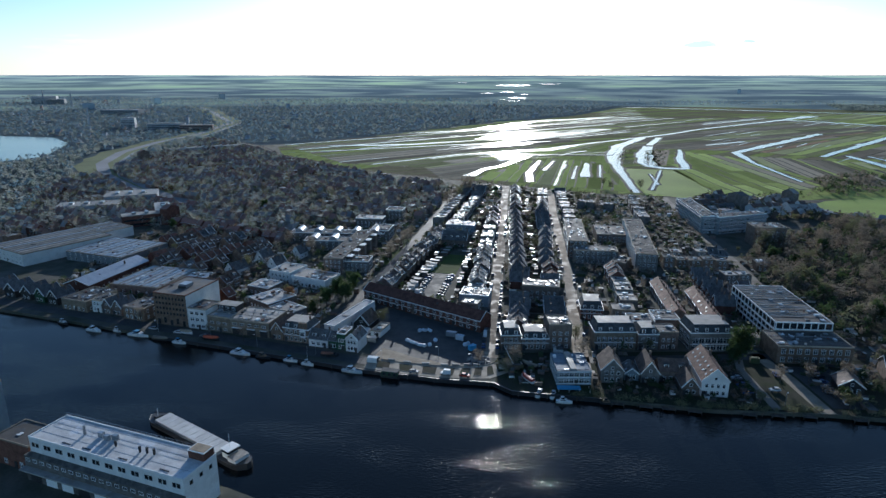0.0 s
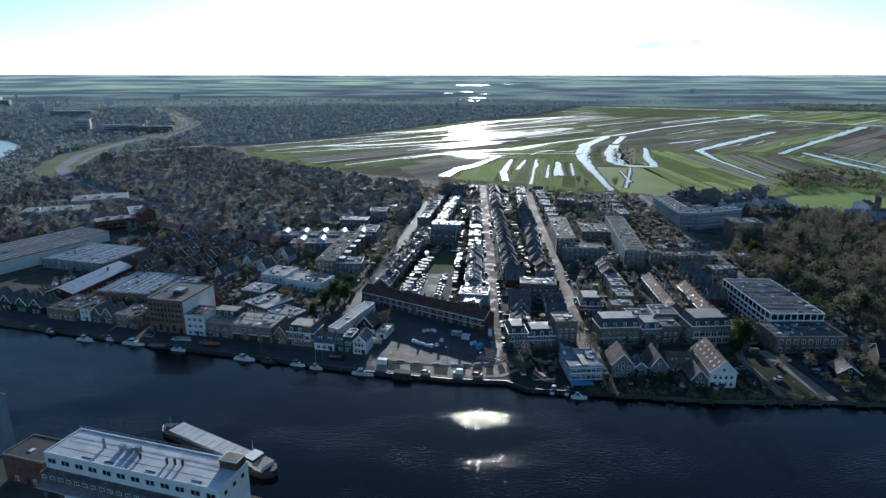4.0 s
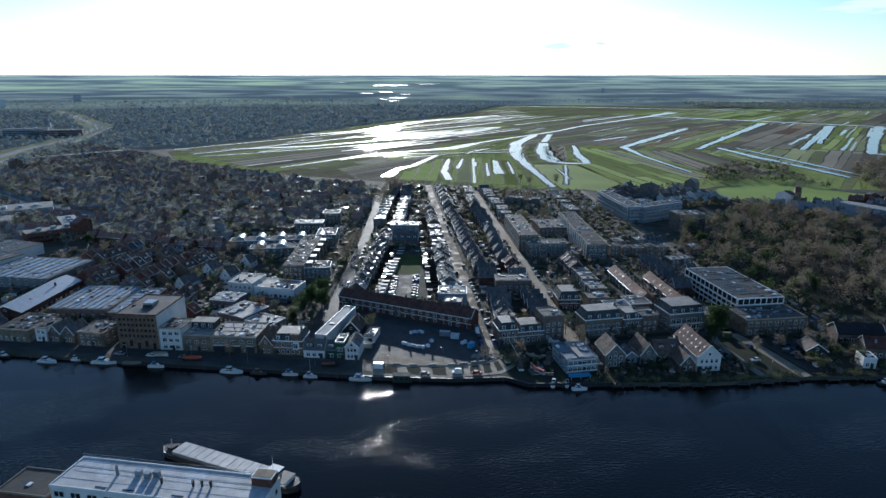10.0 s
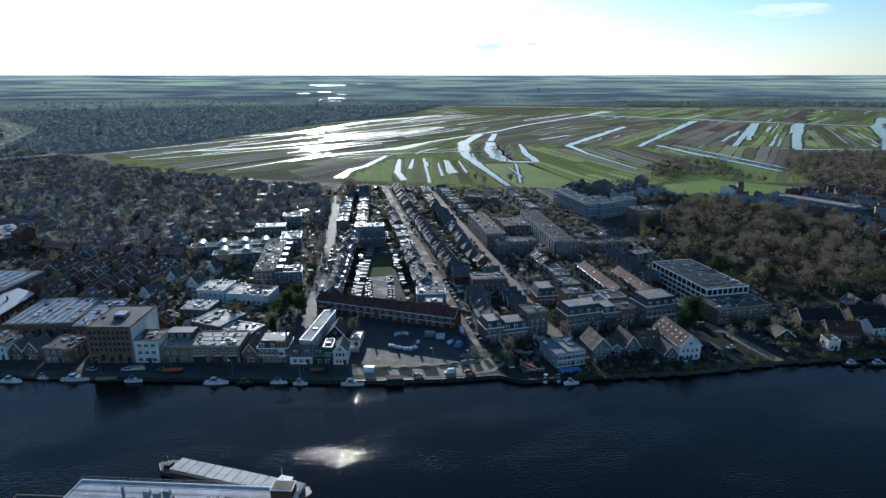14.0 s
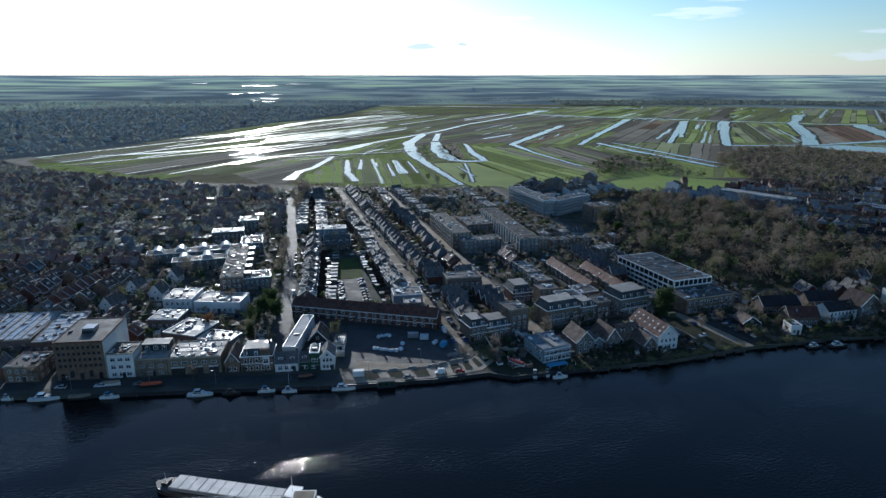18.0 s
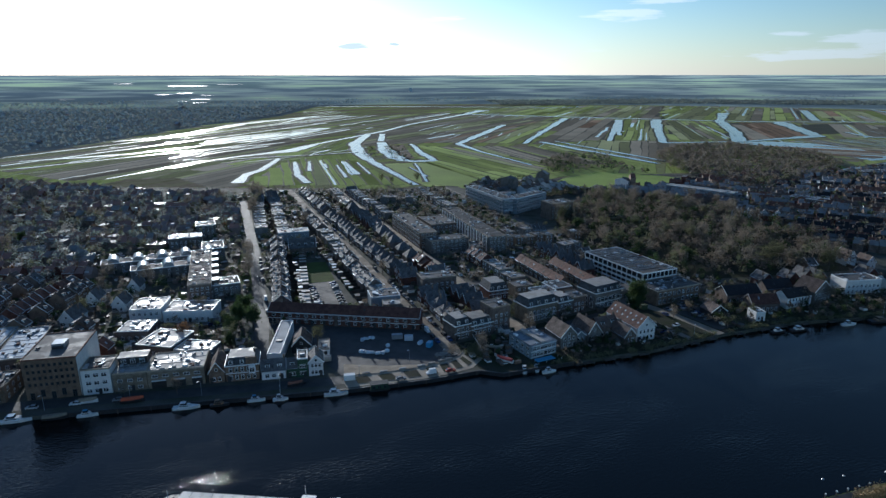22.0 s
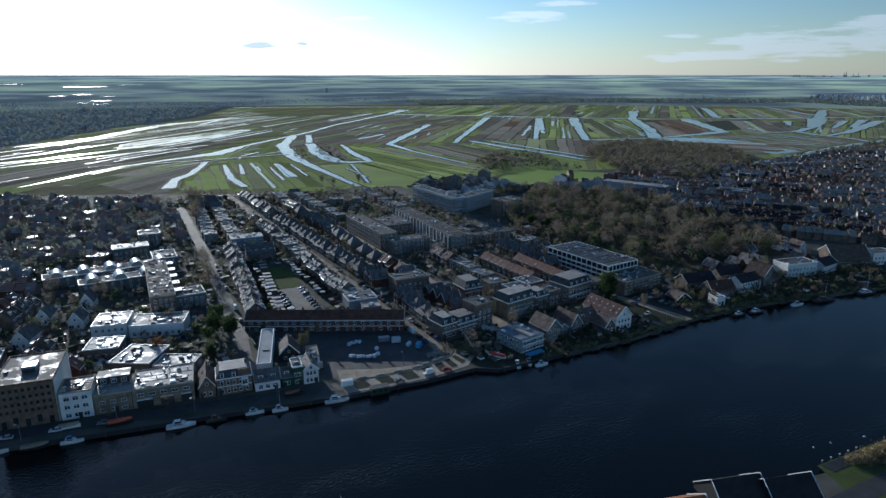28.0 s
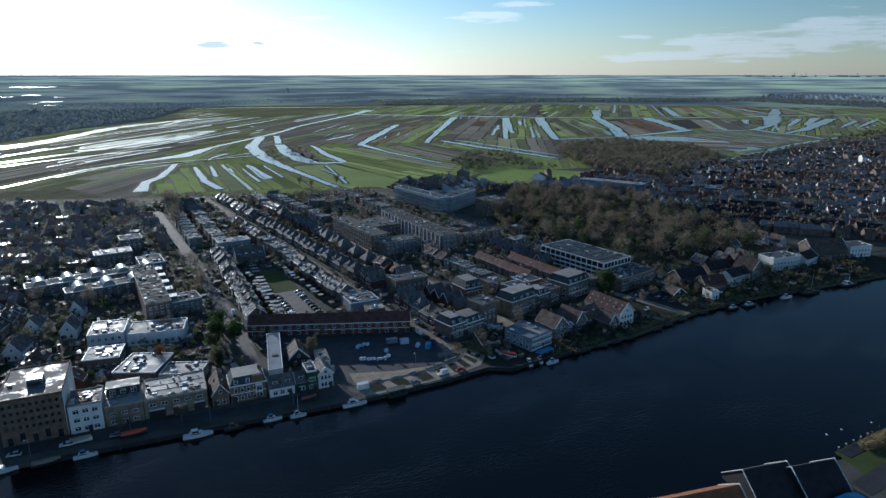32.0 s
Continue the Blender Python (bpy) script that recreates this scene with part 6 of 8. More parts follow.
def district(corners, turn, gap, kinds, skip=0.08):
    """Back-to-back rows across a quarter of the town."""
    cx = sum(p[0] for p in corners) / len(corners)
    cy = sum(p[1] for p in corners) / len(corners)
    a = radians(turn)
    d, n = Vector((math.cos(a), math.sin(a))), Vector((-math.sin(a), math.cos(a)))
    for i in range(-20, 21):
        side = 1 if i % 2 else -1
        off = gap * (i // 2) + (0 if i % 2 == 0 else gap * 0.38)
        s, k = -400.0, rng.choice(kinds)
        while s < 400:
            if rng.random() < 0.12:
                k = rng.choice(kinds)
            if rng.random() < 0.03:
                s += 9
            p = Vector((cx, cy)) + n * off + d * s
            if rng.random() > skip and inside(p.x, p.y, corners):
                put(k, p.x, p.y, turn + (180 if side < 0 else 0))
            s += SIZE[k][0] * (1.0 if k in "abc" else 1.15)


district([(-150, 300), (-118, 312), (-118, 420), (-190, 470), (-215, 400)], 62, 32, "acab", 0.3)
district([(200, 225), (300, 200), (330, 250), (214, 245)], -20, 30, "cfd", 0.4)
for k, ob in KINDS.items():
    for o in (*ob.children_recursive, ob):
        bpy.data.objects.remove(o)


# the farther town: rows of plain houses, past those that can be told apart
def far_houses(name, corners, lines, gap, seed, label, walls, roofs, skip=0.1, along=(6, 20), tall=0.05, margin=5.0, flat="far_flat", low=1.0, trim="far_render"):
    r = random.Random(seed)
    verts, faces, mats = [], [], []
    cx, cy = sum(p[0] for p in corners) / len(corners), sum(p[1] for p in corners) / len(corners)
    reach = max((Vector(p) - Vector((cx, cy))).length for p in corners)
    a = radians(lines)
    c, s = math.cos(a), math.sin(a)
    n = int(reach / gap) + 1
    for i in range(-n, n + 1):
        for off in (0.0, gap * 0.42):
            u = -reach
            wm, rm = r.randrange(len(walls)), r.randrange(len(roofs))
            base = r.uniform(4.6, 6.0)
            while u < reach:
                w = r.uniform(*along)
                if r.random() < 0.15:
                    wm, rm, base = r.randrange(len(walls)), r.randrange(len(roofs)), r.uniform(3.6, 6.4)
                uu = u + w / 2
                v = gap * i + off + 6 * noise.noise((u * 0.01, i, seed))
                x, y = cx + c * uu - s * v, cy + s * uu + c * v
                u += w * (1.02 if r.random() < 0.7 else 1.5)
                if r.random() < skip or not inside(x, y, corners) or not free(x, y, margin) or inside(x, y, LAKE):
                    continue
                d, e = r.uniform(8, 10) * low, base * r.uniform(0.94, 1.06) * low
                if r.random() < tall:
                    e, d = r.uniform(8, 15), r.uniform(12, 18)
                kind = r.random()
                rid = e + (r.uniform(2.4, 3.8) if kind < 0.84 else 0.12)
                base_z = far_z(x, y)
                lean = a + r.gauss(0, 0.1)
                c1, s1 = math.cos(lean), math.sin(lean)
                k = len(verts)
                for lx, ly, z in ((-w / 2, 0, 0), (w / 2, 0, 0), (w / 2, d, 0), (-w / 2, d, 0), (-w / 2, 0, e), (w / 2, 0, e), (w / 2, d, e), (-w / 2, d, e), (-w / 2, d / 2, rid), (w / 2, d / 2, rid)):
                    verts.append((x + c1 * lx - s1 * ly, y + s1 * lx + c1 * ly, base_z + z))
                faces += [tuple(k + q for q in f) for f in ((0, 1, 5, 4), (2, 3, 7, 6), (1, 2, 6, 9, 5), (3, 0, 4, 8, 7), (4, 5, 9, 8), (6, 7, 8, 9), (3, 2, 1, 0))]
                rr = len(walls) + (rm if kind < 0.84 else len(roofs))
                mats += [wm, wm, wm, wm, rr, rr, wm]
                boxes = [(r.uniform(-w * 0.4, w * 0.4), d / 2, 0.4, 0.4, rid - 0.8, rid + 1.1, 0)]
                for q in range(r.randrange(3)):
                    boxes.append((r.uniform(-w * 0.4, w * 0.4), d + r.uniform(3, 7), r.uniform(1.2, 2.4), r.uniform(1.0, 1.8), 0, 2.4, len(walls) + len(roofs)))
                pale = len(walls) + len(roofs) + 1
                if kind < 0.84 and r.random() < 0.6:
                    boxes += [(0, -0.25, w / 2, 0.14, e - 0.25, e + 0.06, pale), (0, d + 0.25, w / 2, 0.14, e - 0.25, e + 0.06, pale)]
                if kind < 0.84 and r.random() < 0.4:
                    q = d * r.choice((0.2, 0.68))
                    boxes.append((r.uniform(-w * 0.2, w * 0.2), q + d * 0.06, min(1.6, w * 0.25), d * 0.14, e + 0.3, e + 2.0, pale))
                for bx, by, hw, hd, z0, z1, mt in boxes:
                    k = len(verts)
                    for lx, ly, z in ((-hw, -hd, z0), (hw, -hd, z0), (hw, hd, z0), (-hw, hd, z0), (-hw, -hd, z1), (hw, -hd, z1), (hw, hd, z1), (-hw, hd, z1)):
                        lx, ly = lx + bx, ly + by
                        verts.append((x + c1 * lx - s1 * ly, y + s1 * lx + c1 * ly, base_z + z))
                    faces += [tuple(k + q for q in f) for f in ((0, 1, 5, 4), (1, 2, 6, 5), (2, 3, 7, 6), (3, 0, 4, 7), (4, 5, 6, 7))]
                    side = pale if mt == pale else 0
                    mats += [side, side, side, side, len(walls) + len(roofs) if mt == pale and z1 - z0 > 1 else mt]
    me = bpy.data.meshes.new(name)
    me.from_pydata(verts, [], faces)
    for k in (*walls, *roofs, flat, trim):
        me.materials.append(M[k])
    me.polygons.foreach_set("material_index", mats)
    return tagged(new(name, me), label, "houses", "", "stuff")


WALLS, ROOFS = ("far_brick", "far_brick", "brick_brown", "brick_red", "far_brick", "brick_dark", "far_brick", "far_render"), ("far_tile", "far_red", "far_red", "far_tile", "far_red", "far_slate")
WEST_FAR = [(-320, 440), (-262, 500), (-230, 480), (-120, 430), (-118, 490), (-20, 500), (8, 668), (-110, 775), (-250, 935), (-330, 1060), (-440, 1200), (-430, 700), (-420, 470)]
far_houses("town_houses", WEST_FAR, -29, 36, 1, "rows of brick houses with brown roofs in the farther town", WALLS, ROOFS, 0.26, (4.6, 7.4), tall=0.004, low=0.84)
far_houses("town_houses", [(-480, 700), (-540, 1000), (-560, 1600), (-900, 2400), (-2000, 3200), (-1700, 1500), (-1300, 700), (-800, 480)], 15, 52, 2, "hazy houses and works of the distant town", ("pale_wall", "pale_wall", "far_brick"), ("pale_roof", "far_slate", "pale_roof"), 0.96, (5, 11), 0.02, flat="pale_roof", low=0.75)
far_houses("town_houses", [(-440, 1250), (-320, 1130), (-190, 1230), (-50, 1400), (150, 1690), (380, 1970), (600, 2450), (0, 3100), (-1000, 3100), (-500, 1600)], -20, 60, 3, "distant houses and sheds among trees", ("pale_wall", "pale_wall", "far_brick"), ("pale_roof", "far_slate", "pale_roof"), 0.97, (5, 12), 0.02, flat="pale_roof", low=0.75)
for area, way, seed in (([(335, 265), (400, 410), (520, 380), (480, 100), (430, 110)], -58, 5), ([(400, 410), (345, 505), (440, 500), (515, 515), (560, 530), (700, 465), (640, 330), (520, 380)], -46, 15), ([(485, 130), (525, 375), (640, 325), (705, 460), (1250, 420), (1600, 100), (900, -100), (480, 90)], -50, 16)):
    far_houses("town_houses", area, way, 21, seed, "rows of houses of the town to the east", ("brick_dark", "brick_brown", "brick_dark", "brick_red", "brick_dark", "brick_red", "brick_dark", "brick_brown", "plaster"), ("far_slate", "slate_black", "tile_grey", "tile_brown", "far_slate", "tile_red", "far_slate"), 0.22, (4.4, 7.0), 0.004, flat="bitumen", low=0.86, trim="brick_grey")
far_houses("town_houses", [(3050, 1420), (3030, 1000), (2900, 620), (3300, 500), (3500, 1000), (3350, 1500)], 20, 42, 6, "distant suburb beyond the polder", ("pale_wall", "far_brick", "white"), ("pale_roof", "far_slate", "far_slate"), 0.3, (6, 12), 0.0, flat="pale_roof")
far_houses("town_houses", [(232, 520), (240, 590), (262, 606), (330, 596), (325, 560), (345, 520), (400, 500), (345, 505)], 18, 26, 7, "rows of houses between the flats and the polder", ("brick_dark", "plaster", "brick_grey"), ("tile_grey", "tile_brown", "bitumen_light"), 0.2, (6, 9), 0.02)


# larger buildings among the houses to the east
for args, more in (
        ((407, 474, 424, 408, 12, 8.5, 0, "grey_wood", "bitumen_light", "long low flats with a pale blue-grey roof"), dict(flat=True, floors=3)),
        ((468, 379, 474, 349, 14, 6.5, 0, "brick_grey", "blue_roof", "school hall with a blue-grey flat roof"), dict(flat=True)),
        ((404, 298, 412, 262, 24, 4.6, 0, "plaster", "bitumen", "low shop hall with a dark flat roof"), dict(flat=True, floors=1)),
        ((450, 292, 462, 264, 18, 4.6, 0, "plaster", "bitumen", "low shop hall with a dark flat roof"), dict(flat=True, floors=1)),
        ((366, 366, 370, 359, 9, 4.6, 8.4, "plaster", "tile_grey", "white gabled house behind the park"), dict(front=True)),
        ((371, 358, 375, 351, 9, 4.6, 8.4, "plaster", "tile_grey", "white gabled house behind the park"), dict(front=True)),
        ((376, 347, 380, 340, 9, 4.6, 8.4, "plaster", "tile_grey", "white gabled house behind the park"), dict(front=True)),
        ((384, 340, 388, 333, 9, 4.6, 8.4, "plaster", "tile_grey", "white gabled house behind the park"), dict(front=True)),
        ((560, 420, 590, 400, 16, 6, 0, "brick_grey", "far_flat", "low grey hall with a pale roof"), dict(flat=True)),
        ((700, 430, 735, 412, 18, 6, 0, "brick_grey", "far_flat", "low grey hall with a pale roof"), dict(flat=True))):
    riverside(*args, **more)

# ---- trees ----
def sprays(tips, n, size, seed, flat=0.5):
    """A crown of many small slivers round the limbs' tips, with gaps between the clumps."""
    r = random.Random(seed)
    verts, faces = [], []
    for i in range(n):
        tip, rad = r.choice(tips)
        o = Vector((r.gauss(0, 1), r.gauss(0, 1), r.gauss(0, 0.8)))
        c = tip + o * rad * 0.45
        d = Vector((r.gauss(0, 1), r.gauss(0, 1), r.gauss(0.5, 0.8))).normalized()
        s = d.orthogonal().normalized()
        s = (s * math.cos(i) + d.cross(s) * math.sin(i)) * size * r.uniform(0.3, 0.7) * flat
        ln = size * r.uniform(0.7, 1.6)
        k = len(verts)
        verts += [c - s, c + s, c + d * ln]
        faces.append((k, k + 1, k + 2))
    return verts, faces


def tree_kind(h, spread, crown, seed, n=900, size=0.55, conifer=False, label="bare winter tree with a fine brown crown"):
    r = random.Random(seed)
    t = thing("tree", at(-800 - seed * 20, -950), label, "tree", "trees")
    bm = bmesh.new()
    tips = []
    limb(bm, Vector((0, 0, -0.2)), Vector((0.1, 0, h * 0.4)), 0.3, 0.2)
    limb(bm, Vector((0.1, 0, h * 0.4)), Vector((0, 0.1, h * 0.85)), 0.2, 0.06)
    k = 14 if not conifer else 18
    for i in range(k):
        f = 0.3 + 0.55 * i / k
        a = 2.4 * i + r.uniform(-0.4, 0.4)
        reach = spread * (r.uniform(0.5, 1.0) if not conifer else (1.15 - f))
        b = Vector((math.cos(a) * reach, math.sin(a) * reach, h * f + reach * (0.8 if not conifer else -0.1)))
        root = Vector((0, 0, h * f))
        limb(bm, root, b, 0.11, 0.03, 4)
        tips.append((b, spread * 0.5 if not conifer else 0.9))
        tips.append((root.lerp(b, 0.6) + Vector((0, 0, 0.5)), spread * 0.42))
        c = root.lerp(b, 0.6)
        e = c + Vector((r.uniform(-1, 1), r.uniform(-1, 1), 1.3)) * spread * 0.3
        limb(bm, c, e, 0.06, 0.02, 3)
        tips.append((e, spread * 0.4))
    tips.append((Vector((0, 0, h * 0.92)), spread * 0.4))
    part("trunk", bm, M["bark"], t)
    verts, faces = sprays(tips, n, size, seed)
    me = bpy.data.meshes.new("crown")
    me.from_pydata(verts, [], faces)
    me.materials.append(M[crown])
    ob = new("crown", me)
    ob.parent = t
    return t


TREES = {"bare": tree_kind(11, 3.6, "twigs", 1), "bare2": tree_kind(14, 4.4, "twigs", 2, 1200), "late": tree_kind(12, 4.2, "twigs_green", 3, 1300, 0.6, label="tree with thin olive late-autumn foliage"),
         "ever": tree_kind(10, 3.4, "ever", 4, 2200, 0.7, label="dense dark evergreen tree"), "cone": tree_kind(13, 3.4, "ever", 5, 2000, 0.6, True, label="tall dark conifer in a garden"),
         "russet": tree_kind(8, 2.8, "russet", 6, 900, 0.5, label="small tree with russet leaves"), "shrub": tree_kind(3.2, 1.8, "twigs_green", 7, 500, 0.4, label="low shrub in a garden")}


def bank_y(x):
    for (ax, ay), (bx, by) in zip(FAR_BANK, FAR_BANK[1:]):
        if ax <= x < bx:
            return ay + (by - ay) * (x - ax) / (bx - ax)


def plant(kind, x, y, s=1.0):
    copy_thing(TREES[kind], at(x, y, rng.uniform(0, 360)) @ Matrix.Diagonal((s, s, s * rng.uniform(0.9, 1.1), 1)))


rng = random.Random(21)
PARK = [(222, 425), (196, 385), (196, 330), (184, 268), (262, 240), (297, 229), (338, 259), (392, 398), (330, 500), (250, 440)]
count = 0
flat_sheet("ground", PARK, GROUND + 0.025, M["garden"], "dark leaf-strewn ground of the park", "park ground")
while count < 95:
    x, y = rng.uniform(190, 395), rng.uniform(225, 505)
    if inside(x, y, PARK) and free(x, y, 1.5):
        plant(rng.choice(("bare", "bare2", "bare2", "late", "late", "bare2", "ever") if rng.random() < 0.6 else ("bare2", "late")), x, y, rng.uniform(0.75, 1.2))
        count += 1
count = 0
while count < 75:
    x, y = rng.uniform(-230, 215), rng.uniform(262, 690)
    if y > 780 + (x + 300) * -0.45 + 140 or y < bank_y(x) + 9 or not free(x, y, 1.2) or (-32 < x < 22 and y < 300) or (-18 < x < 16 and 322 < y < 415):
        continue
    if x > -120 and rng.random() < 0.35:
        continue
    plant(rng.choice(("bare", "bare", "bare2", "late", "shrub", "shrub", "russet", "ever", "late")), x, y, rng.uniform(0.5, 0.95))
    count += 1
for kind, x, y, s in (("ever", -57, 322, 1.15), ("ever", -52, 314, 1.1), ("ever", -62, 312, 1.0), ("late", -66, 300, 0.8), ("ever", -51, 336, 1.1), ("cone", -66, 296, 0.7), ("ever", 122, 240, 1.0), ("ever", 126, 243, 1.5), ("russet", -83, 318, 1.1),
                      ("bare", 60, 246, 0.8), ("bare", 30, 240, 0.75), ("bare", 27, 234, 0.6), ("bare", 15, 240, 0.6), ("bare", -150, 289, 0.7), ("bare", -92, 266, 0.55), ("bare", -110, 272, 0.5), ("late", -30, 285, 0.7), ("bare2", 30, 655, 1.2), ("bare2", 22, 640, 1.2), ("bare2", 26, 625, 1.1), ("late", 16, 600, 1.0), ("bare2", 10, 580, 1.1), ("bare2", 4, 560, 1.1),
                      ("bare", 134, 225, 0.6), ("bare", 146, 226, 0.6), ("bare", 160, 225, 0.7), ("late", 171, 208, 0.5), ("shrub", 150, 206, 1.0), ("shrub", 119, 210, 1.0), ("late", 60, 262, 0.7), ("bare", 212, 206, 0.8), ("bare", 228, 202, 0.9), ("late", 236, 214, 0.9),
                      ("bare2", -110, 432, 0.8), ("bare2", -90, 410, 0.8), ("bare", -70, 350, 0.8), ("bare", -35, 400, 0.9), ("bare", -30, 420, 0.9), ("bare", -26, 435, 0.9), ("bare", -24, 450, 0.9), ("late", 64, 420, 0.7)):
    plant(kind, x, y, s)
for ob in TREES.values():
    for o in (*ob.children_recursive, ob):
        bpy.data.objects.remove(o)


def far_trees(name, n, where, seed, label, mats=("twigs", "twigs_green"), h=(6, 12), per=34, leaf=0.13):
    r = random.Random(seed)
    verts, faces, mi = [], [], []
    made = 0
    for i in range(n * 5):
        if made >= n:
            break
        x, y = where(r)
        if x is None:
            continue
        made += 1
        hh, mk = r.uniform(*h), r.randrange(len(mats))
        for j in range(per):
            a, q = r.uniform(0, 6.28), r.random()
            rad = hh * 0.36 * math.sqrt(q) * (0.7 + 0.5 * math.sin(3 * a + i))
            c = Vector((x + math.cos(a) * rad, y + math.sin(a) * rad, far_z(x, y) + hh * (0.3 + 0.62 * (1 - q * 0.7) * r.uniform(0.5, 1))))
            sz = hh * leaf
            k = len(verts)
            verts += [c + Vector((r.uniform(-sz, sz), r.uniform(-sz, sz), r.uniform(-sz, sz) * 0.7)) for _ in range(3)]
            faces.append((k, k + 1, k + 2))
            mi.append(mk)
    me = bpy.data.meshes.new(name)
    me.from_pydata(verts, [], faces)
    for k in mats:
        me.materials.append(M[k])
    me.polygons.foreach_set("material_index", mi)
    return tagged(new(name, me), label, "trees", "", "stuff")


def grove(corners, keep=None):
    xs, ys = [p[0] for p in corners], [p[1] for p in corners]

    def where(r):
        x, y = r.uniform(min(xs), max(xs)), r.uniform(min(ys), max(ys))
        return (x, y) if inside(x, y, corners) and (keep is None or keep(x, y)) else (None, None)
    return where


far_trees("woods", 1700, grove([(545, 590), (584, 645), (640, 700), (720, 735), (835, 722), (850, 600), (835, 560), (740, 482), (640, 452), (514, 440), (508, 520)]), 31, "brown bare woods at the polder's edge", ("twigs", "park_twigs", "twigs", "twigs_green"), (7, 15), 60, 0.11)
far_trees("woods", 420, grove([(508, 444), (531, 471), (714, 463), (1250, 474), (1464, 474), (1464, 445), (1250, 448), (700, 440)]), 51, "hedge of bare trees between the town and the canal", ("twigs", "park_twigs", "ever"), (5, 11), 40, 0.14)
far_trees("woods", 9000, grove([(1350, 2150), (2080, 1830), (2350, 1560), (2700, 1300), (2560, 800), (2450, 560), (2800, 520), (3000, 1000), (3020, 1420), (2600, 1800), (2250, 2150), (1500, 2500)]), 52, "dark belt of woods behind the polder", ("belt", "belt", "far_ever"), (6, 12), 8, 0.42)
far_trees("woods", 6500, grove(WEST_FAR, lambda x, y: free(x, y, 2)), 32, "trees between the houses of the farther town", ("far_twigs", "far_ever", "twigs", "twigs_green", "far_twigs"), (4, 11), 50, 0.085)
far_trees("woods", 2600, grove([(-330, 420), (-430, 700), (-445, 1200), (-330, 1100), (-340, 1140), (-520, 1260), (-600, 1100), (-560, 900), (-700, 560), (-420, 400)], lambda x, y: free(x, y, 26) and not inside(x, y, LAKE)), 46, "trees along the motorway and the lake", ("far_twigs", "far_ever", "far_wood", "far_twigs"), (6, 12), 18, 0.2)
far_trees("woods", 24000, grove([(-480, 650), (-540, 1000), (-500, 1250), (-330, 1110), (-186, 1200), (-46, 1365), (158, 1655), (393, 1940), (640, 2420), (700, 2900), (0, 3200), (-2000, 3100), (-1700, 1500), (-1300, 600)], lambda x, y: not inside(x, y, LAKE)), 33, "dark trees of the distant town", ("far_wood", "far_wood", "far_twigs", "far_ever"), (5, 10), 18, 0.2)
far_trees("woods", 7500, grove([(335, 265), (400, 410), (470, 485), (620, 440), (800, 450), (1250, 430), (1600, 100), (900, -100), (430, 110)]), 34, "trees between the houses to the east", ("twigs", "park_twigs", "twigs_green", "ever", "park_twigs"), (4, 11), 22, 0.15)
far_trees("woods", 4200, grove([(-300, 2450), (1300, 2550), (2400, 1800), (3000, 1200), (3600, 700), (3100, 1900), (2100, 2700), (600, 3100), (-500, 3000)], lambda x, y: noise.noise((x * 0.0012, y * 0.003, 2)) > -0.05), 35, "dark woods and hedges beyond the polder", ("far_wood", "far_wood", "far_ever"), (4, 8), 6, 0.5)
far_trees("garden_trees", 2500, grove([(-225, 335), (-60, 290), (-25, 310), (22, 270), (60, 245), (118, 246), (206, 245), (200, 330), (195, 385), (215, 560), (225, 605), (165, 622), (49, 690), (20, 680), (-30, 690), (-60, 520), (-118, 490), (-120, 430), (-230, 475)], lambda x, y: free(x, y, 1.0) and not (-32 < x < 24 and y < 300) and not (-20 < x < 18 and 320 < y < 415)), 40, "bare shrubs and small trees in back gardens", ("twigs", "twigs_green", "ever", "twigs"), (1.5, 7), 44)
far_trees("woods", 500, grove([(-319, 1085), (-246, 950), (-101, 783), (49, 690), (168, 620), (168, 628), (49, 698), (-101, 791), (-246, 958), (-319, 1093)]), 36, "scrub along the railway", ("twigs", "ever"), (2, 4), 20)
far_trees("woods", 260, grove([(228, 500), (240, 600), (262, 612), (365, 612), (320, 565), (345, 520), (340, 505)], lambda x, y: free(x, y, 1)), 41, "trees round the houses at the polder's edge", ("twigs", "ever", "twigs_green"), (4, 10), 40)
far_trees("woods", 90, grove([(321, 1000), (365, 1025), (304, 855), (278, 845), (292, 913)]), 42, "dark willows on a reed island", ("ever", "twigs"), (3, 6), 40)
far_trees("woods", 50, grove([(269, 970), (312, 1030), (257, 880), (248, 892)]), 43, "low willows on a narrow island", ("twigs", "ever"), (3, 5), 40)
far_trees("woods", 150, grove([(422, 708), (514, 768), (518, 739), (455, 655), (402, 654)]), 44, "dark willows by a polder ditch", ("twigs", "ever", "twigs"), (5, 10), 50)
far_trees("woods", 70, grove([(501, 716), (548, 761), (569, 728), (507, 657)]), 45, "dark willows by a polder ditch", ("twigs", "ever", "twigs"), (5, 10), 50)
far_trees("woods", 160, grove([(380, 640), (470, 690), (520, 660), (500, 600), (490, 575), (450, 625), (400, 612)]), 37, "trees by the sports field", ("twigs", "ever"), (5, 9), 40)
far_trees("woods", 900, grove(PARK, lambda x, y: free(x, y, 1.5)), 38, "dense bare trees and undergrowth of the park", ("park_twigs", "park_twigs", "twigs_green", "park_twigs", "ever"), (7, 14), 80, 0.09)
far_trees("garden_trees", 330, grove([(144, 205), (290, 162), (340, 190), (210, 245), (144, 242)], lambda x, y: free(x, y, 0.8)), 47, "shrubs and bare trees in the riverside gardens", ("park_twigs", "ever", "twigs", "twigs_green"), (2, 7), 60)
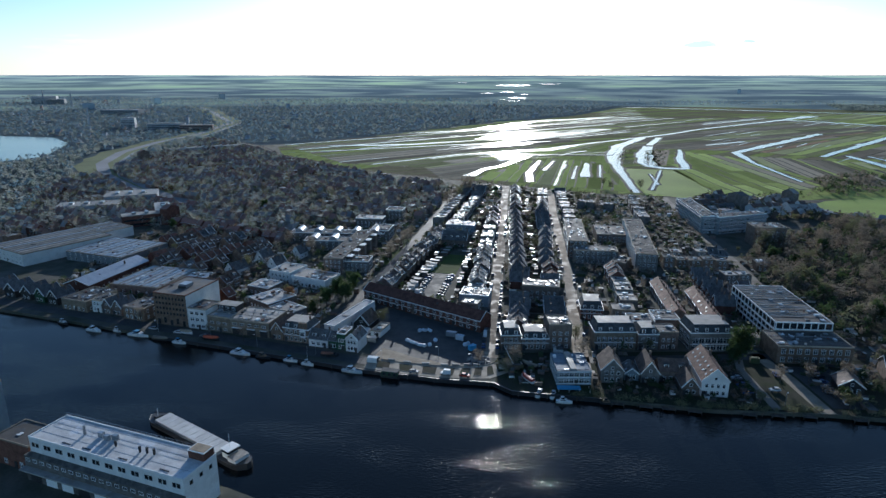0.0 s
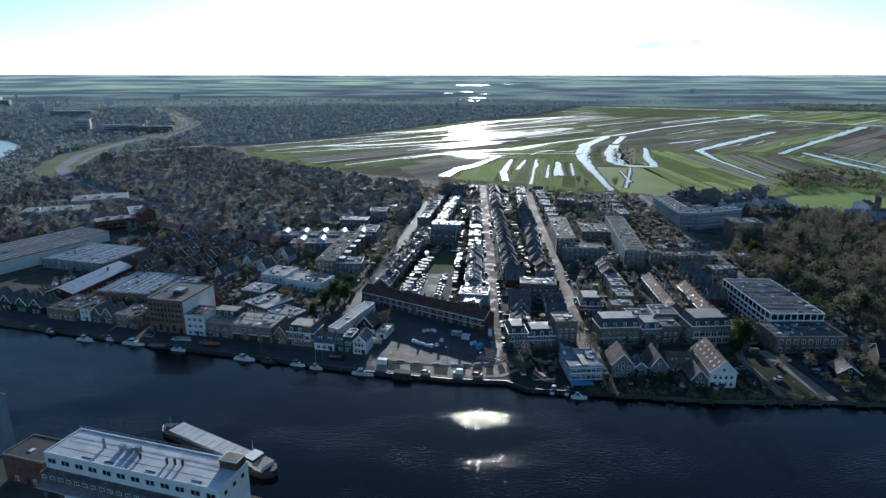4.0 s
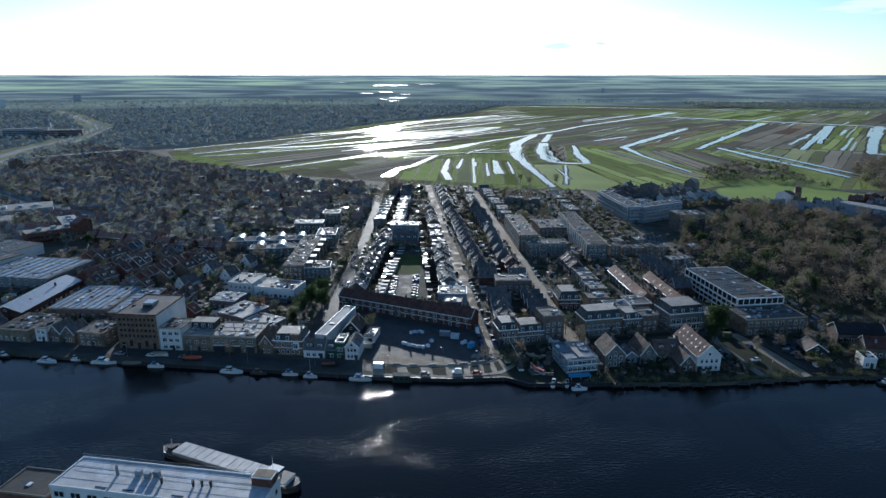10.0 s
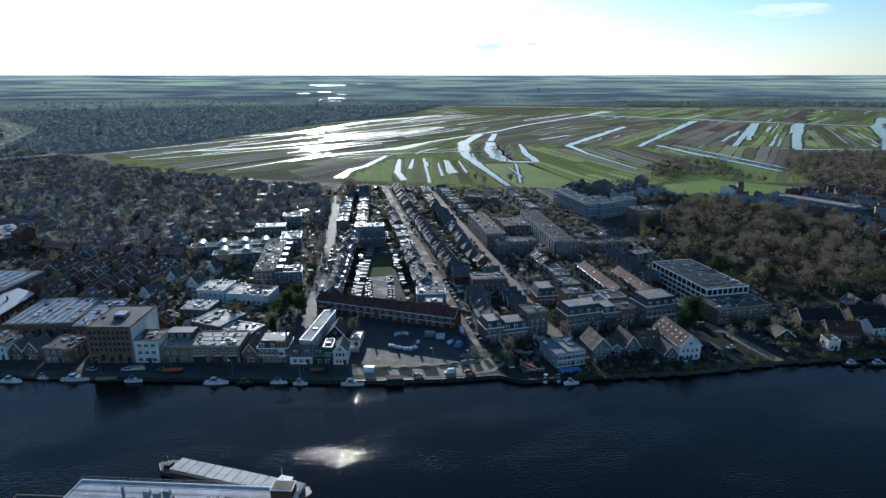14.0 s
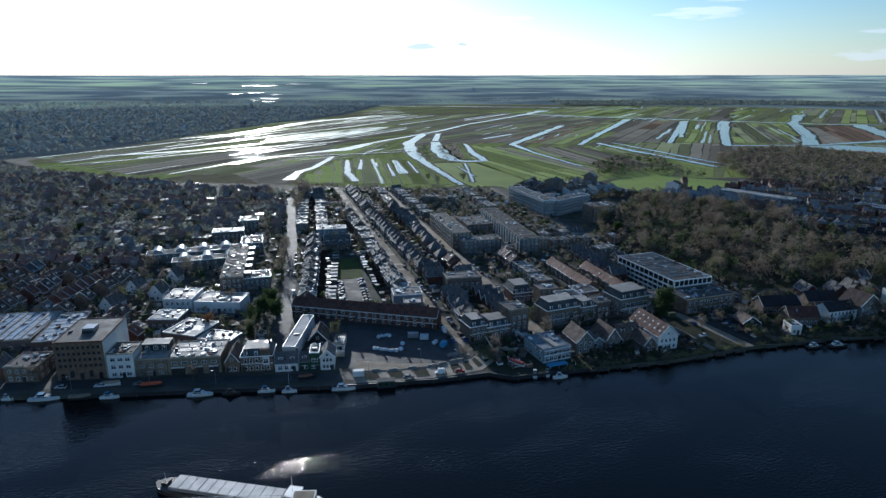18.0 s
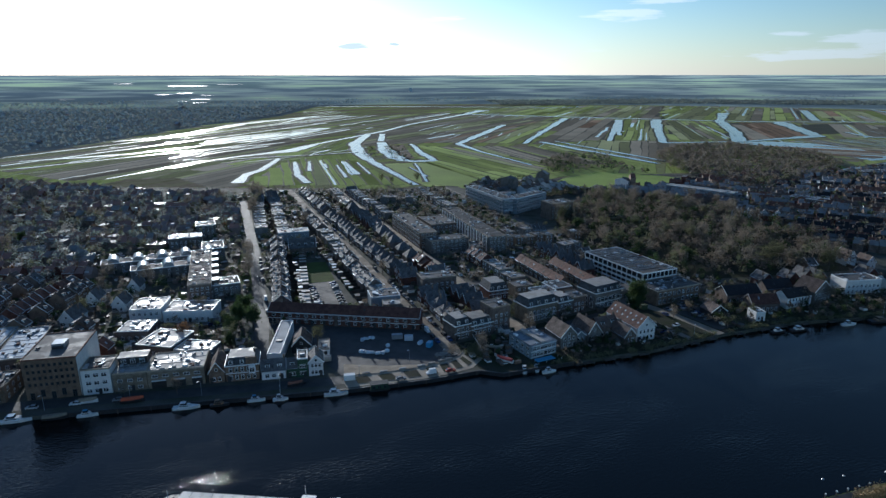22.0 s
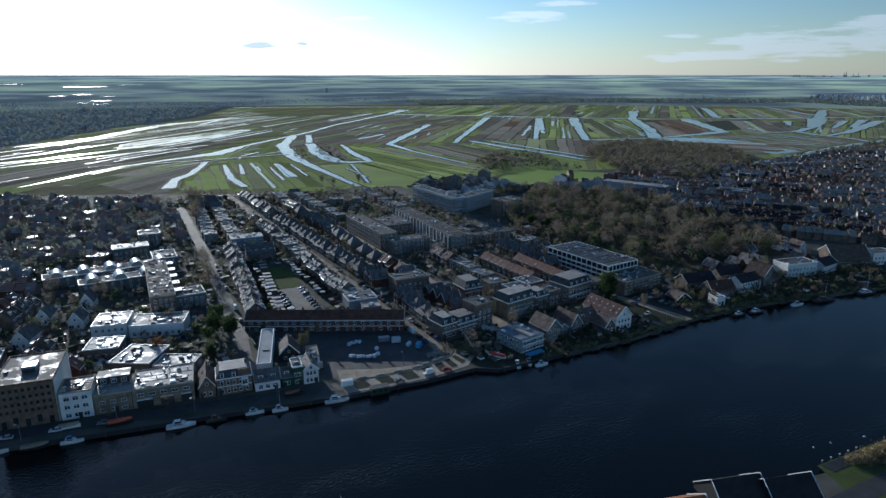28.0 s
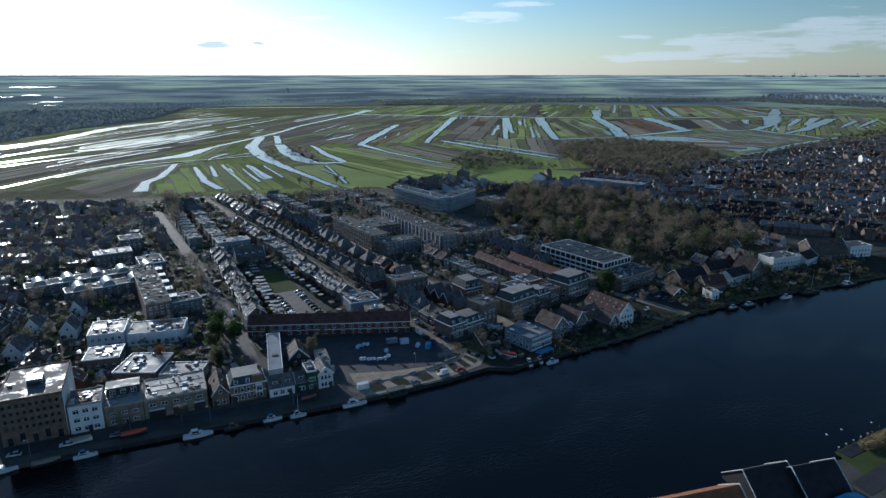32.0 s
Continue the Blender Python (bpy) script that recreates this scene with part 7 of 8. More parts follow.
far_trees("garden_trees", 120, grove([(58, 214), (120, 206), (122, 250), (58, 252)], lambda x, y: free(x, y, 0.6)), 48, "shrubs in the riverside gardens", ("park_twigs", "ever", "park_twigs"), (1.5, 5), 60)

# ---- gardens and yards behind the houses ----
rng = random.Random(77)
M["fence"] = material("weathered_fence", (0.13, 0.1, 0.075), 0.9, (0.09, 0.075, 0.06), 0.6, 4)
M["hedge"] = material("hedge_leaves", (0.035, 0.06, 0.02), 0.9, (0.05, 0.06, 0.025), 0.5, 3)
fences, patios, lawns, hedges = bmesh.new(), bmesh.new(), bmesh.new(), bmesh.new()


def set_down(bm, m, x0, x1, y0, y1, z0, z1):
    """A small box of a yard, in the frame of its house."""
    vs = [bm.verts.new(m @ Vector(c)) for z in (z0, z1) for c in ((x0, y0, z), (x1, y0, z), (x1, y1, z), (x0, y1, z))]
    for f in ((4, 5, 6, 7), (0, 1, 5, 4), (1, 2, 6, 5), (2, 3, 7, 6), (3, 0, 4, 7)):
        bm.faces.new([vs[i] for i in f])


def garden_shed(m, w, d, h, roof):
    t = thing("garden_shed", m, "small garden shed with a flat felt roof", "shed", "garden sheds")
    part("wall", new_block(-w / 2, w / 2, 0, d, -0.1, h), M[rng.choice(("fence", "brick_dark", "green_wood", "plaster"))], t)
    part("roof", new_block(-w / 2 - 0.15, w / 2 + 0.15, -0.15, d + 0.15, h, h + 0.14), M[roof], t)


sheds = 0
for m, w, d in PLACED:
    for s in (-1, 1):
        set_down(fences, m, s * w / 2 - 0.05, s * w / 2 + 0.05, d, d + 7.5, 0, 1.8)
    set_down(patios, m, -w / 2 + 0.2, w / 2 - 0.2, d, d + rng.uniform(2, 4), 0, 0.09)
    if rng.random() < 0.5:
        set_down(lawns, m, -w / 2 + 0.3, w / 2 - 0.3, d + 4, d + 7, 0, 0.08)
    else:
        set_down(hedges, m, -w / 2 + 0.3, -w / 2 + 1.3, d + 4, d + 7, 0, rng.uniform(0.8, 2))
    p = m @ Vector((0.8, d + 6, 0))
    if sheds < 62 and rng.random() < 0.75 and free(p.x, p.y, 1.6):
        garden_shed(m @ pose(0.8, d + 5, 0), rng.uniform(2, 3.4), rng.uniform(2, 3), rng.uniform(2.1, 2.6), rng.choice(("bitumen", "bitumen_light", "bitumen_light", "zinc")))
        sheds += 1
TOWN = [(-225, 330), (-60, 280), (-25, 305), (22, 268), (60, 240), (118, 244), (206, 240), (200, 330), (195, 385), (215, 560), (225, 605), (165, 622), (49, 690), (20, 680), (-30, 690), (-60, 520), (-118, 490), (-120, 430), (-230, 475)]
spots = 0
while spots < 1500:
    x, y = rng.uniform(-230, 225), rng.uniform(240, 690)
    if not inside(x, y, TOWN) or (-20 < x < 18 and 320 < y < 415) or (-62 < x < -8 and y > 335):
        continue
    spots += 1
    if not free(x, y, 1.5):
        continue
    m = at(x, y, -7 + rng.choice((0, 90)) + rng.gauss(0, 4))
    a, b = rng.uniform(1, 4.5), rng.uniform(1, 3)
    k = rng.random()
    if k < 0.34:
        set_down(patios, m, -a, a, -b, b, 0, 0.05 + 0.05 * rng.random())
    elif k < 0.42:
        set_down(lawns, m, -a, a, -b, b, 0, 0.05 + 0.05 * rng.random())
    elif k < 0.72:
        set_down(hedges, m, -a, a, -0.5, 0.5, 0, rng.uniform(0.8, 2.2))
    elif k < 0.88:
        set_down(fences, m, -a, a, -0.05, 0.05, 0, 1.8)
        set_down(fences, m, -a, -a + 0.1, 0, b, 0, 1.8)
    elif sheds < 98:
        garden_shed(m, rng.uniform(2, 4), rng.uniform(2, 4), rng.uniform(2.2, 2.8), rng.choice(("bitumen", "bitumen_light", "bitumen_light", "zinc")))
        sheds += 1

# extensions, sheds, tanks, planters and heaps that fill the yards
CLUTTER = ("bitumen_light", "bitumen", "gravel", "fence", "brick_dark", "plaster", "hedge", "hedge", "brick_brown", "tile_brown")
heaps = {k: bmesh.new() for k in CLUTTER}


def fill_yard(outline, n, turn, low=0.4, high=2.9, big=2.4, avoid=None):
    xs, ys = [p[0] for p in outline], [p[1] for p in outline]
    for _ in range(n):
        x, y = rng.uniform(min(xs), max(xs)), rng.uniform(min(ys), max(ys))
        a, b = rng.uniform(0.4, big), rng.uniform(0.3, big * 0.7)
        if not inside(x, y, outline) or (avoid and avoid(x, y)) or not free(x, y, b * 0.7):
            continue
        m = at(x, y, turn + rng.choice((0, 90)) + rng.gauss(0, 3))
        h = rng.uniform(low, high) * (0.5 + 0.5 * min(1, b))
        wall = rng.choice(("fence", "brick_dark", "brick_brown", "plaster", "hedge"))
        if wall == "hedge":
            set_down(heaps["hedge"], m, -a, a, -b, b, 0, h)
        else:
            set_down(heaps[wall], m, -a, a, -b, b, 0, h)
            set_down(heaps[rng.choice(("gravel", "bitumen", "gravel", "bitumen_light", "tile_brown"))], m, -a - 0.1, a + 0.1, -b - 0.1, b + 0.1, h + 0.005, h + 0.12)


def open_ground(x, y):
    return (-20 < x < 18 and 320 < y < 415) or (-38 < x < 22 and y < 303 and y > 226)


fill_yard(TOWN, 5200, -8, avoid=open_ground)
fill_yard([(24, 226), (60, 219), (120, 208), (122, 250), (24, 250)], 260, -6, 0.3, 2.4, 1.6)
fill_yard([(144, 205), (190, 196), (290, 162), (300, 190), (200, 232), (144, 240)], 260, -16, 0.3, 2.4, 1.8)
fill_yard([(-230, 306), (-60, 256), (-54, 300), (-110, 345), (-220, 420)], 260, -20, 0.5, 3.2, 2.6)
for k, bm in heaps.items():
    if bm.faces:
        tagged(part("yard_clutter", bm, M[k]), "extensions, sheds and planters crowding the yards", "yard clutter", "", "stuff")
    else:
        bm.free()
for name, bm, mat, text in (("garden_fences", fences, "fence", "weathered wooden fences between back gardens"), ("garden_paving", patios, "pavement", "pale paved patches in yards and gardens"),
                            ("garden_lawns", lawns, "grass", "small green lawns in back gardens"), ("garden_hedges", hedges, "hedge", "clipped dark hedges in gardens")):
    tagged(part(name, bm, M[mat]), text, name.split("_")[1], "", "stuff")

# rows of sheds behind the first terrace, with pale wet roofs
for i in range(15):
    k = i / 14
    x, y = -20.5 + 24.5 * k, 331 + 88 * k
    if i not in (4, 11):
        garden_shed(at(x, y, -14), 4.2, 2.8, 2.5, "bitumen_light")


# fittings of the roofs: verges, gutters, rooflights, stacks, vents, hatches and seams
bpy.context.view_layer.update()
rng = random.Random(404)
FITTINGS = ("white", "zinc", "dark", "bitumen_light", "brick_red", "far_render")
fit = {k: bmesh.new() for k in FITTINGS}


def fit_slopes(m, verts, edged):
    """Dresses a pitched roof from the two ends of its ridge."""
    top = max(v.z for v in verts)
    ends = [v for v in verts if v.z > top - 0.01]
    eave = max((v.z for v in verts if v.z < top - 0.5), default=top)
    if len(ends) < 2 or top - eave > 9:
        return
    p, q = ends[0], max(ends, key=lambda v: (v - ends[0]).length)
    u, long = (q - p).normalized(), (q - p).length
    if long < 3:
        return
    side = Vector((-u.y, u.x, 0))
    half = max(abs((v - p).dot(side)) for v in verts)
    edge = rng.choice(("white", "far_render", "far_render", None, None)) if edged else None
    lit = rng.random() < 0.2
    for s in (-1, 1):
        v = (side * s * half - Vector((0, 0, top - eave)))
        run = v.length
        v.normalize()
        n = u.cross(v) * (1 if u.cross(v).z > 0 else -1)
        f = m @ Matrix(((u.x, v.x, n.x, p.x), (u.y, v.y, n.y, p.y), (u.z, v.z, n.z, p.z), (0, 0, 0, 1)))
        if edge:
            for a in (-0.32, long + 0.14):
                set_down(fit[edge], f, a, a + 0.18, 0, run + 0.3, 0.22, 0.42)
        if rng.random() < 0.5:
            set_down(fit["zinc"], f, 0, long, run + 0.34, run + 0.5, 0.05, 0.2)
        for _ in range(rng.choice((0, 0, 1, 1, 2))):
            a, b = rng.uniform(0.8, long - 0.8), run * rng.uniform(0.25, 0.7)
            set_down(fit["zinc" if lit else "dark"], f, a - 0.4, a + 0.4, b - 0.55, b + 0.55, 0.2, 0.36)
        if rng.random() < 0.3:
            a, b = rng.uniform(0.5, long - 0.5), run * rng.uniform(0.15, 0.5)
            set_down(fit["dark"], f, a - 0.12, a + 0.12, b - 0.12, b + 0.12, 0.2, 0.8)


def fit_flat(m, x0, x1, y0, y1, z):
    area = (x1 - x0) * (y1 - y0)
    if rng.random() < 0.6:
        for i in range(int((y1 - y0) / 4.5)):
            y = y0 + 2 + i * 4.5 + rng.uniform(-0.8, 0.8)
            if y < y1 - 0.8:
                set_down(fit[rng.choice(("dark", "far_render"))], m, x0 + 0.6, x1 - 0.6, y, y + 0.09, z + 0.05, z + 0.17)
    for _ in range(int(min(26, area / 22 + 1))):
        x, y = rng.uniform(x0 + 0.8, x1 - 0.8), rng.uniform(y0 + 0.8, y1 - 0.8)
        a, b = rng.choice(((0.2, 0.2), (0.5, 0.5), (0.35, 0.35), (0.9, 0.5), (0.6, 1.0))) if area > 40 else (0.25, 0.25)
        set_down(fit[rng.choice(("zinc", "white", "dark", "bitumen_light", "zinc", "brick_red", "far_render"))], m, max(x - a, x0 + 0.4), min(x + a, x1 - 0.4), max(y - b, y0 + 0.4), min(y + b, y1 - 0.4), z + 0.05, z + rng.uniform(0.3, 0.95))


for ob in [o for o in scene.objects if o.type == "MESH" and o.parent and o.name.split(".")[0] == "wall"]:
    m = ob.matrix_world
    if not (-260 < m.translation.x < 345 and 196 < m.translation.y < 660) or "shed" in ob.parent.name:
        continue
    verts = [v.co for v in ob.data.vertices]
    top = max(v.z for v in verts)
    if sum(1 for v in verts if v.z > top - 0.01) >= 4:
        xs, ys = [v.x for v in verts], [v.y for v in verts]
        if not any(c.name.startswith("roof") and max(v.co.z for v in c.data.vertices) > top + 1.2 for c in ob.parent.children if c.type == "MESH"):
            fit_flat(m, min(xs), max(xs), min(ys), max(ys), top)
    else:
        fit_slopes(m, verts, not ob.parent.name.startswith("row_house"))
for k, bm in fit.items():
    tagged(part("roof_fittings", bm, M[k]), "edgings, rooflights, stacks and vents on the town's roofs", "roof fittings", "", "stuff")


# ---- cars ----
def car_kind(colour, name, van=False):
    m = bpy.data.materials.new(name + "_car_paint")
    m.use_nodes = True
    b = m.node_tree.nodes["Principled BSDF"]
    b.inputs["Base Color"].default_value = (*colour, 1)
    b.inputs["Roughness"].default_value, b.inputs["Coat Weight"].default_value = 0.55, 0.0
    b.inputs["Specular IOR Level"].default_value = 0.3
    t = thing("van" if van else "car", at(-1200, -900), name + (" delivery van parked in the street" if van else " parked car with dark windows"), "van" if van else "car", "parked cars")
    prof = [(-2.1, 0.35), (2.1, 0.35), (2.15, 0.75), (1.9, 0.95), (1.0, 1.0), (0.55, 1.05), (-1.6, 1.05), (-2.1, 0.95)]
    bm = bmesh.new()
    extrude_y(bm, prof, -0.85, 0.85)
    bmesh.ops.bevel(bm, geom=[e for e in bm.edges], offset=0.06, segments=1, affect="EDGES")
    bmesh.ops.recalc_face_normals(bm, faces=bm.faces)
    part("body", bm, m, t)
    h = 2.3 if van else 1.5
    prof = [(-2.05, 1.0), (1.1, 1.0), (0.7, h), (-2.0, h)] if van else [(-1.9, 1.03), (1.0, 1.03), (0.25, h), (-1.35, h)]
    bm = bmesh.new()
    extrude_y(bm, prof, -0.74, 0.74)
    bmesh.ops.recalc_face_normals(bm, faces=bm.faces)
    part("glazing", bm, m if van else M["glass"], t)
    part("roof", new_block(-1.3 if not van else -1.95, 0.2 if not van else 0.65, -0.7, 0.7, h, h + 0.05), m, t)
    for x in (-1.3, 1.3):
        for s in (-1, 1):
            bm = bmesh.new()
            bmesh.ops.create_cone(bm, cap_ends=True, segments=10, radius1=0.32, radius2=0.32, depth=0.22, matrix=pose(x, s * 0.78, 0.32, 90))
            part("wheel", bm, M["dark"], t)
    return t


CARS = [car_kind(c, n, v) for c, n, v in (((0.36, 0.37, 0.38), "silver", False), ((0.02, 0.02, 0.024), "black", False), ((0.16, 0.17, 0.18), "grey", False), ((0.03, 0.06, 0.16), "dark blue", False),
                                          ((0.55, 0.55, 0.55), "white", False), ((0.3, 0.03, 0.02), "red", False), ((0.68, 0.68, 0.67), "white", True))]


def park(x, y, turn, kind=None):
    c = CARS[kind] if kind is not None else rng.choice(CARS[:5] * 3 + CARS[1:4] * 3 + CARS[5:])
    copy_thing(c, at(x, y, turn + rng.gauss(0, 1.5) + rng.choice((0, 180)), GROUND + 0.08))


for i in range(9):
    for x, s in ((-14.6, 0), (-1.8, 1)):
        if rng.random() < 0.92:
            y = 327 + i * 4.4
            park(x + (y - 327) * 0.19, y, -12)
for line, off, n, skip in (([(21, 256), (32, 351)], 3.0, 15, 0.4), ([(21, 256), (32, 351)], -3.0, 15, 0.45), ([(32, 351), (54, 549)], 3.0, 26, 0.6), ([(32, 351), (54, 549)], -3.0, 26, 0.6), ([(63, 269), (78, 373)], 2.9, 14, 0.5), ([(78, 373), (97, 537)], -2.9, 18, 0.5), ([(-44, 332), (-19, 456)], 3.2, 14, 0.55)):
    a, b = Vector(line[0]), Vector(line[1])
    d = (b - a).normalized()
    for i in range(n):
        if rng.random() > skip:
            p = a + (b - a) * ((i + 0.5) / n) + Vector((d.y, -d.x)) * off
            park(p.x, p.y, math.degrees(math.atan2(d.y, d.x)))
for i in range(6):
    park(117.5 + i * 0.25, 217 + i * 3.0, 5)
    park(149.5 + i * 1.0, 217 + i * 4.2, -12)
for x, y, turn, kind in ((129, 219, 0, 4), (136, 232, 80, 3), (142, 236, 80, 2), (-75, 333, 10, 4), (-70, 331, 10, 3), (-66, 329, 10, 0), (-126, 275.5, -17, 4), (-140, 280, -17, 0), (-112, 271, -17, 2), (-48, 251, -17, 1), (9, 231, -12, 5), (-12, 234.5, -12, 2), (1, 233, -12, 6), (100, 380, 5, 1), (104, 379, 5, 4), (108, 378, 5, 0)):
    park(x, y, turn, kind)
for i in range(16):
    park(-237 + (i % 7) * 6 + rng.uniform(-1, 1), 415 + (i // 7) * 11 + (i % 7) * 2, 60)
for ob in CARS:
    for o in (*ob.children_recursive, ob):
        bpy.data.objects.remove(o)

# ---- boats ----
M["hull_white"] = material("white_gelcoat", (0.72, 0.72, 0.7), 0.3, (0.62, 0.62, 0.6), 0.4, 3, bump=0.02, spread=0.05)
M["tarp_blue"] = material("blue_tarpaulin", (0.08, 0.3, 0.5), 0.55, (0.06, 0.24, 0.42), 0.8, 4)
M["tarp_orange"] = material("orange_tarpaulin", (0.55, 0.1, 0.03), 0.6, (0.42, 0.08, 0.03), 0.8, 4)
M["tarp_red"] = material("red_boat_paint", (0.38, 0.045, 0.035), 0.5, (0.3, 0.04, 0.03), 0.8, 4)
M["tarp_tan"] = material("tan_tarpaulin", (0.3, 0.25, 0.18), 0.7, (0.22, 0.18, 0.13), 0.8, 4)
M["deck"] = material("wooden_deck", (0.25, 0.17, 0.1), 0.7, (0.18, 0.12, 0.075), 0.6, 5)
M["bag"] = material("white_bulk_bags", (0.6, 0.66, 0.72), 0.7, (0.48, 0.55, 0.62), 0.8, 4)


def hull(L, B, H, flare=1.25, blunt=0.5, cover=0.0):
    """A boat's shell: narrow keel, flared sides, pointed bow to +x; a cover arches over it."""
    bm = bmesh.new()
    n = 10
    rows = []
    for i in range(n + 1):
        u = i / n
        x = -L / 2 + L * u
        w = B / 2 * (1 - max(0, (u - blunt) / (1 - blunt)) ** 2.2) * (0.86 + 0.14 * min(1, u * 4))
        w = max(w, 0.05)
        sheer = H * (1 + 0.3 * u * u)
        prof = [(-w, sheer), (-w / flare, 0), (0, -0.3), (w / flare, 0), (w, sheer)]
        if cover:
            prof += [(w * 0.6, sheer + cover * 0.8), (0, sheer + cover), (-w * 0.6, sheer + cover * 0.8)]
        else:
            prof += [(w * 0.85, sheer - 0.06), (0, sheer - 0.03), (-w * 0.85, sheer - 0.06)]
        rows.append([bm.verts.new((x, y, z)) for y, z in prof])
    for a, b in zip(rows, rows[1:]):
        for i in range(8):
            bm.faces.new((a[i], a[(i + 1) % 8], b[(i + 1) % 8], b[i]))
    bm.faces.new(rows[0][::-1])
    bm.faces.new(rows[-1])
    bmesh.ops.recalc_face_normals(bm, faces=bm.faces)
    return bm


def boat(x, y, turn, L, label, hull_mat="hull_white", cabin="hull_white", cover=None, z=0.05, mast=0.0, roof=None):
    t = thing("boat", pose(x, y, z, 0, 0, turn), label, "boat", "moored boats")
    B = L * 0.3
    part("hull", hull(L, B, 0.75 + L * 0.02, cover=0.0), M[hull_mat], t)
    if cover:
        bm = hull(L * 0.92, B * 0.96, 0.8 + L * 0.02, cover=0.7)
        bmesh.ops.translate(bm, verts=bm.verts, vec=(0, 0, 0.12))
        part("cover", bm, M[cover], t)
    else:
        h = 0.75 + L * 0.02
        bm = bmesh.new()
        extrude_y(bm, [(-L * 0.3, h), (L * 0.22, h), (L * 0.12, h + 0.85), (-L * 0.28, h + 0.85)], -B * 0.33, B * 0.33)
        bmesh.ops.recalc_face_normals(bm, faces=bm.faces)
        part("cabin", bm, M[cabin], t)
        part("cabin_window", new_block(-L * 0.24, L * 0.08, -B * 0.34, B * 0.34, h + 0.35, h + 0.65), M["glass"], t)
        bm = bmesh.new()
        extrude_y(bm, [(-L * 0.2, h + 0.85), (L * 0.02, h + 0.85), (-L * 0.02, h + 1.6), (-L * 0.2, h + 1.6)], -B * 0.28, B * 0.28)
        bmesh.ops.recalc_face_normals(bm, faces=bm.faces)
        part("wheelhouse", bm, M["glass"], t)
        part("roof", new_block(-L * 0.22, L * 0.0, -B * 0.32, B * 0.32, h + 1.6, h + 1.68), M[roof or cabin], t)
    if mast:
        bm = bmesh.new()
        limb(bm, Vector((0, 0, 0.8)), Vector((0, 0, mast)), 0.07, 0.03, 6)
        part("mast", bm, M["white"], t)


for x, y, turn, L, text, kw in (
        (-190, 291, -25, 7.5, "small dark boat moored at the bank", dict(hull_mat="dark", cabin="plaster")),
        (-169.5, 281.6, -20, 10, "long white motor cruiser moored at the bank", dict()),
        (-145, 275.9, -17, 13, "white motor yacht with a blue canopy and flat deck", dict(roof="tarp_blue")),
        (-132.6, 271.1, -17, 10, "boat under a tan winter cover", dict(cover="tarp_tan", hull_mat="dark")),
        (-122.3, 267.3, -17, 8, "small blue and white boat at the quay", dict(roof="tarp_blue")),
        (-90.2, 255.6, -18, 11, "white motor cruiser at the quay", dict()),
        (-79, 251.6, -19, 8, "low dark open sloop at the quay", dict(hull_mat="dark", cabin="deck")),
        (-66.2, 248.4, -19, 7.5, "white boat with a blue canopy", dict(roof="tarp_blue")),
        (-58, 244.6, -19, 6.5, "small white sailing boat with a bare mast", dict(mast=9)),
        (-38, 238.2, -19, 10.5, "white motor cruiser with a flying bridge", dict(roof="hull_white", mast=4)),
        (-158, 281, -22, 5, "small white dinghy at the bank", dict()),
        (46, 212.6, -12, 7, "small white motorboat by the pontoon", dict()),
        (38, 219.5, 60, 8, "white motorboat at the yard", dict()),
        (43, 218, 65, 7, "white motorboat with a grey canopy", dict(roof="zinc")),
        (62, 211.8, -10, 6, "dark open boat under the bank", dict(hull_mat="dark", cabin="deck")),
        (169, 192, -15, 9, "white boat moored at the gardens", dict(hull_mat="dark")),
        (180, 188.5, -16, 11, "long open boat at a jetty", dict(hull_mat="dark", cabin="plaster")),
        (208, 180.5, -20, 9, "white boat at a jetty", dict()),
        (227, 175, -20, 16, "broad dark sailing barge with a bare mast", dict(hull_mat="dark", cabin="deck", mast=14)),
        (259, 166, -22, 16, "dark traditional barge with a mast", dict(hull_mat="dark", cabin="plaster", mast=15))):
    boat(x, y, turn, L * 0.88, text, **kw)
for x, y, turn, L, text, kw in (
        (-107.3, 267.6, -17, 8.5, "boat on the quay under an orange tarpaulin", dict(cover="tarp_orange", hull_mat="dark")),
        (-50.5, 250.3, -17, 6, "small boat on the quay under a red cover", dict(cover="tile_red", hull_mat="dark")),
        (-122, 275, -17, 7, "pale dinghy laid up on the quay", dict(cover="tarp_tan")),
        (34, 228, 118, 8, "red boat with a white stern at the yard", dict(cover="tarp_red", hull_mat="hull_white")),
        (36.5, 240, 140, 8, "tan-covered boat laid up on the yard", dict(cover="tarp_tan", hull_mat="dark"))):
    boat(x, y, turn, L, text, z=GROUND + 0.35, **kw)

# pontoon under the blue awning, before the boat hall
t = thing("pontoon", pose(51, 219.6, 0, 0, 0, -3), "floating pontoon with a bright blue canopy", "pontoon")
part("deck", new_block(-7, 7, -2, 2, 0.1, 0.7), M["deck"], t)
part("canopy", new_block(-6.5, 2.5, -1.6, 1.6, 2.6, 2.8), M["tarp_blue"], t, "bright blue canvas canopy")
for x in (-6, -2, 2, 6):
    for y in (-1.4, 1.4):
        part("post", new_block(x - 0.06, x + 0.06, y - 0.06, y + 0.06, 0.7, 2.6), M["white"], t)
t = thing("houseboat", pose(-21.5, 234.2, 0, 0, 0, -15), "small dark green houseboat at the quay", "houseboat")
part("hull", new_block(-4, 4, -1.7, 1.7, -0.2, 0.8), M["dark"], t)
part("cabin", new_block(-3.6, 3.2, -1.5, 1.5, 0.8, 2.8), M["green_wood"], t)
part("roof", new_block(-3.9, 3.5, -1.7, 1.7, 2.8, 3.0), M["gravel"], t)
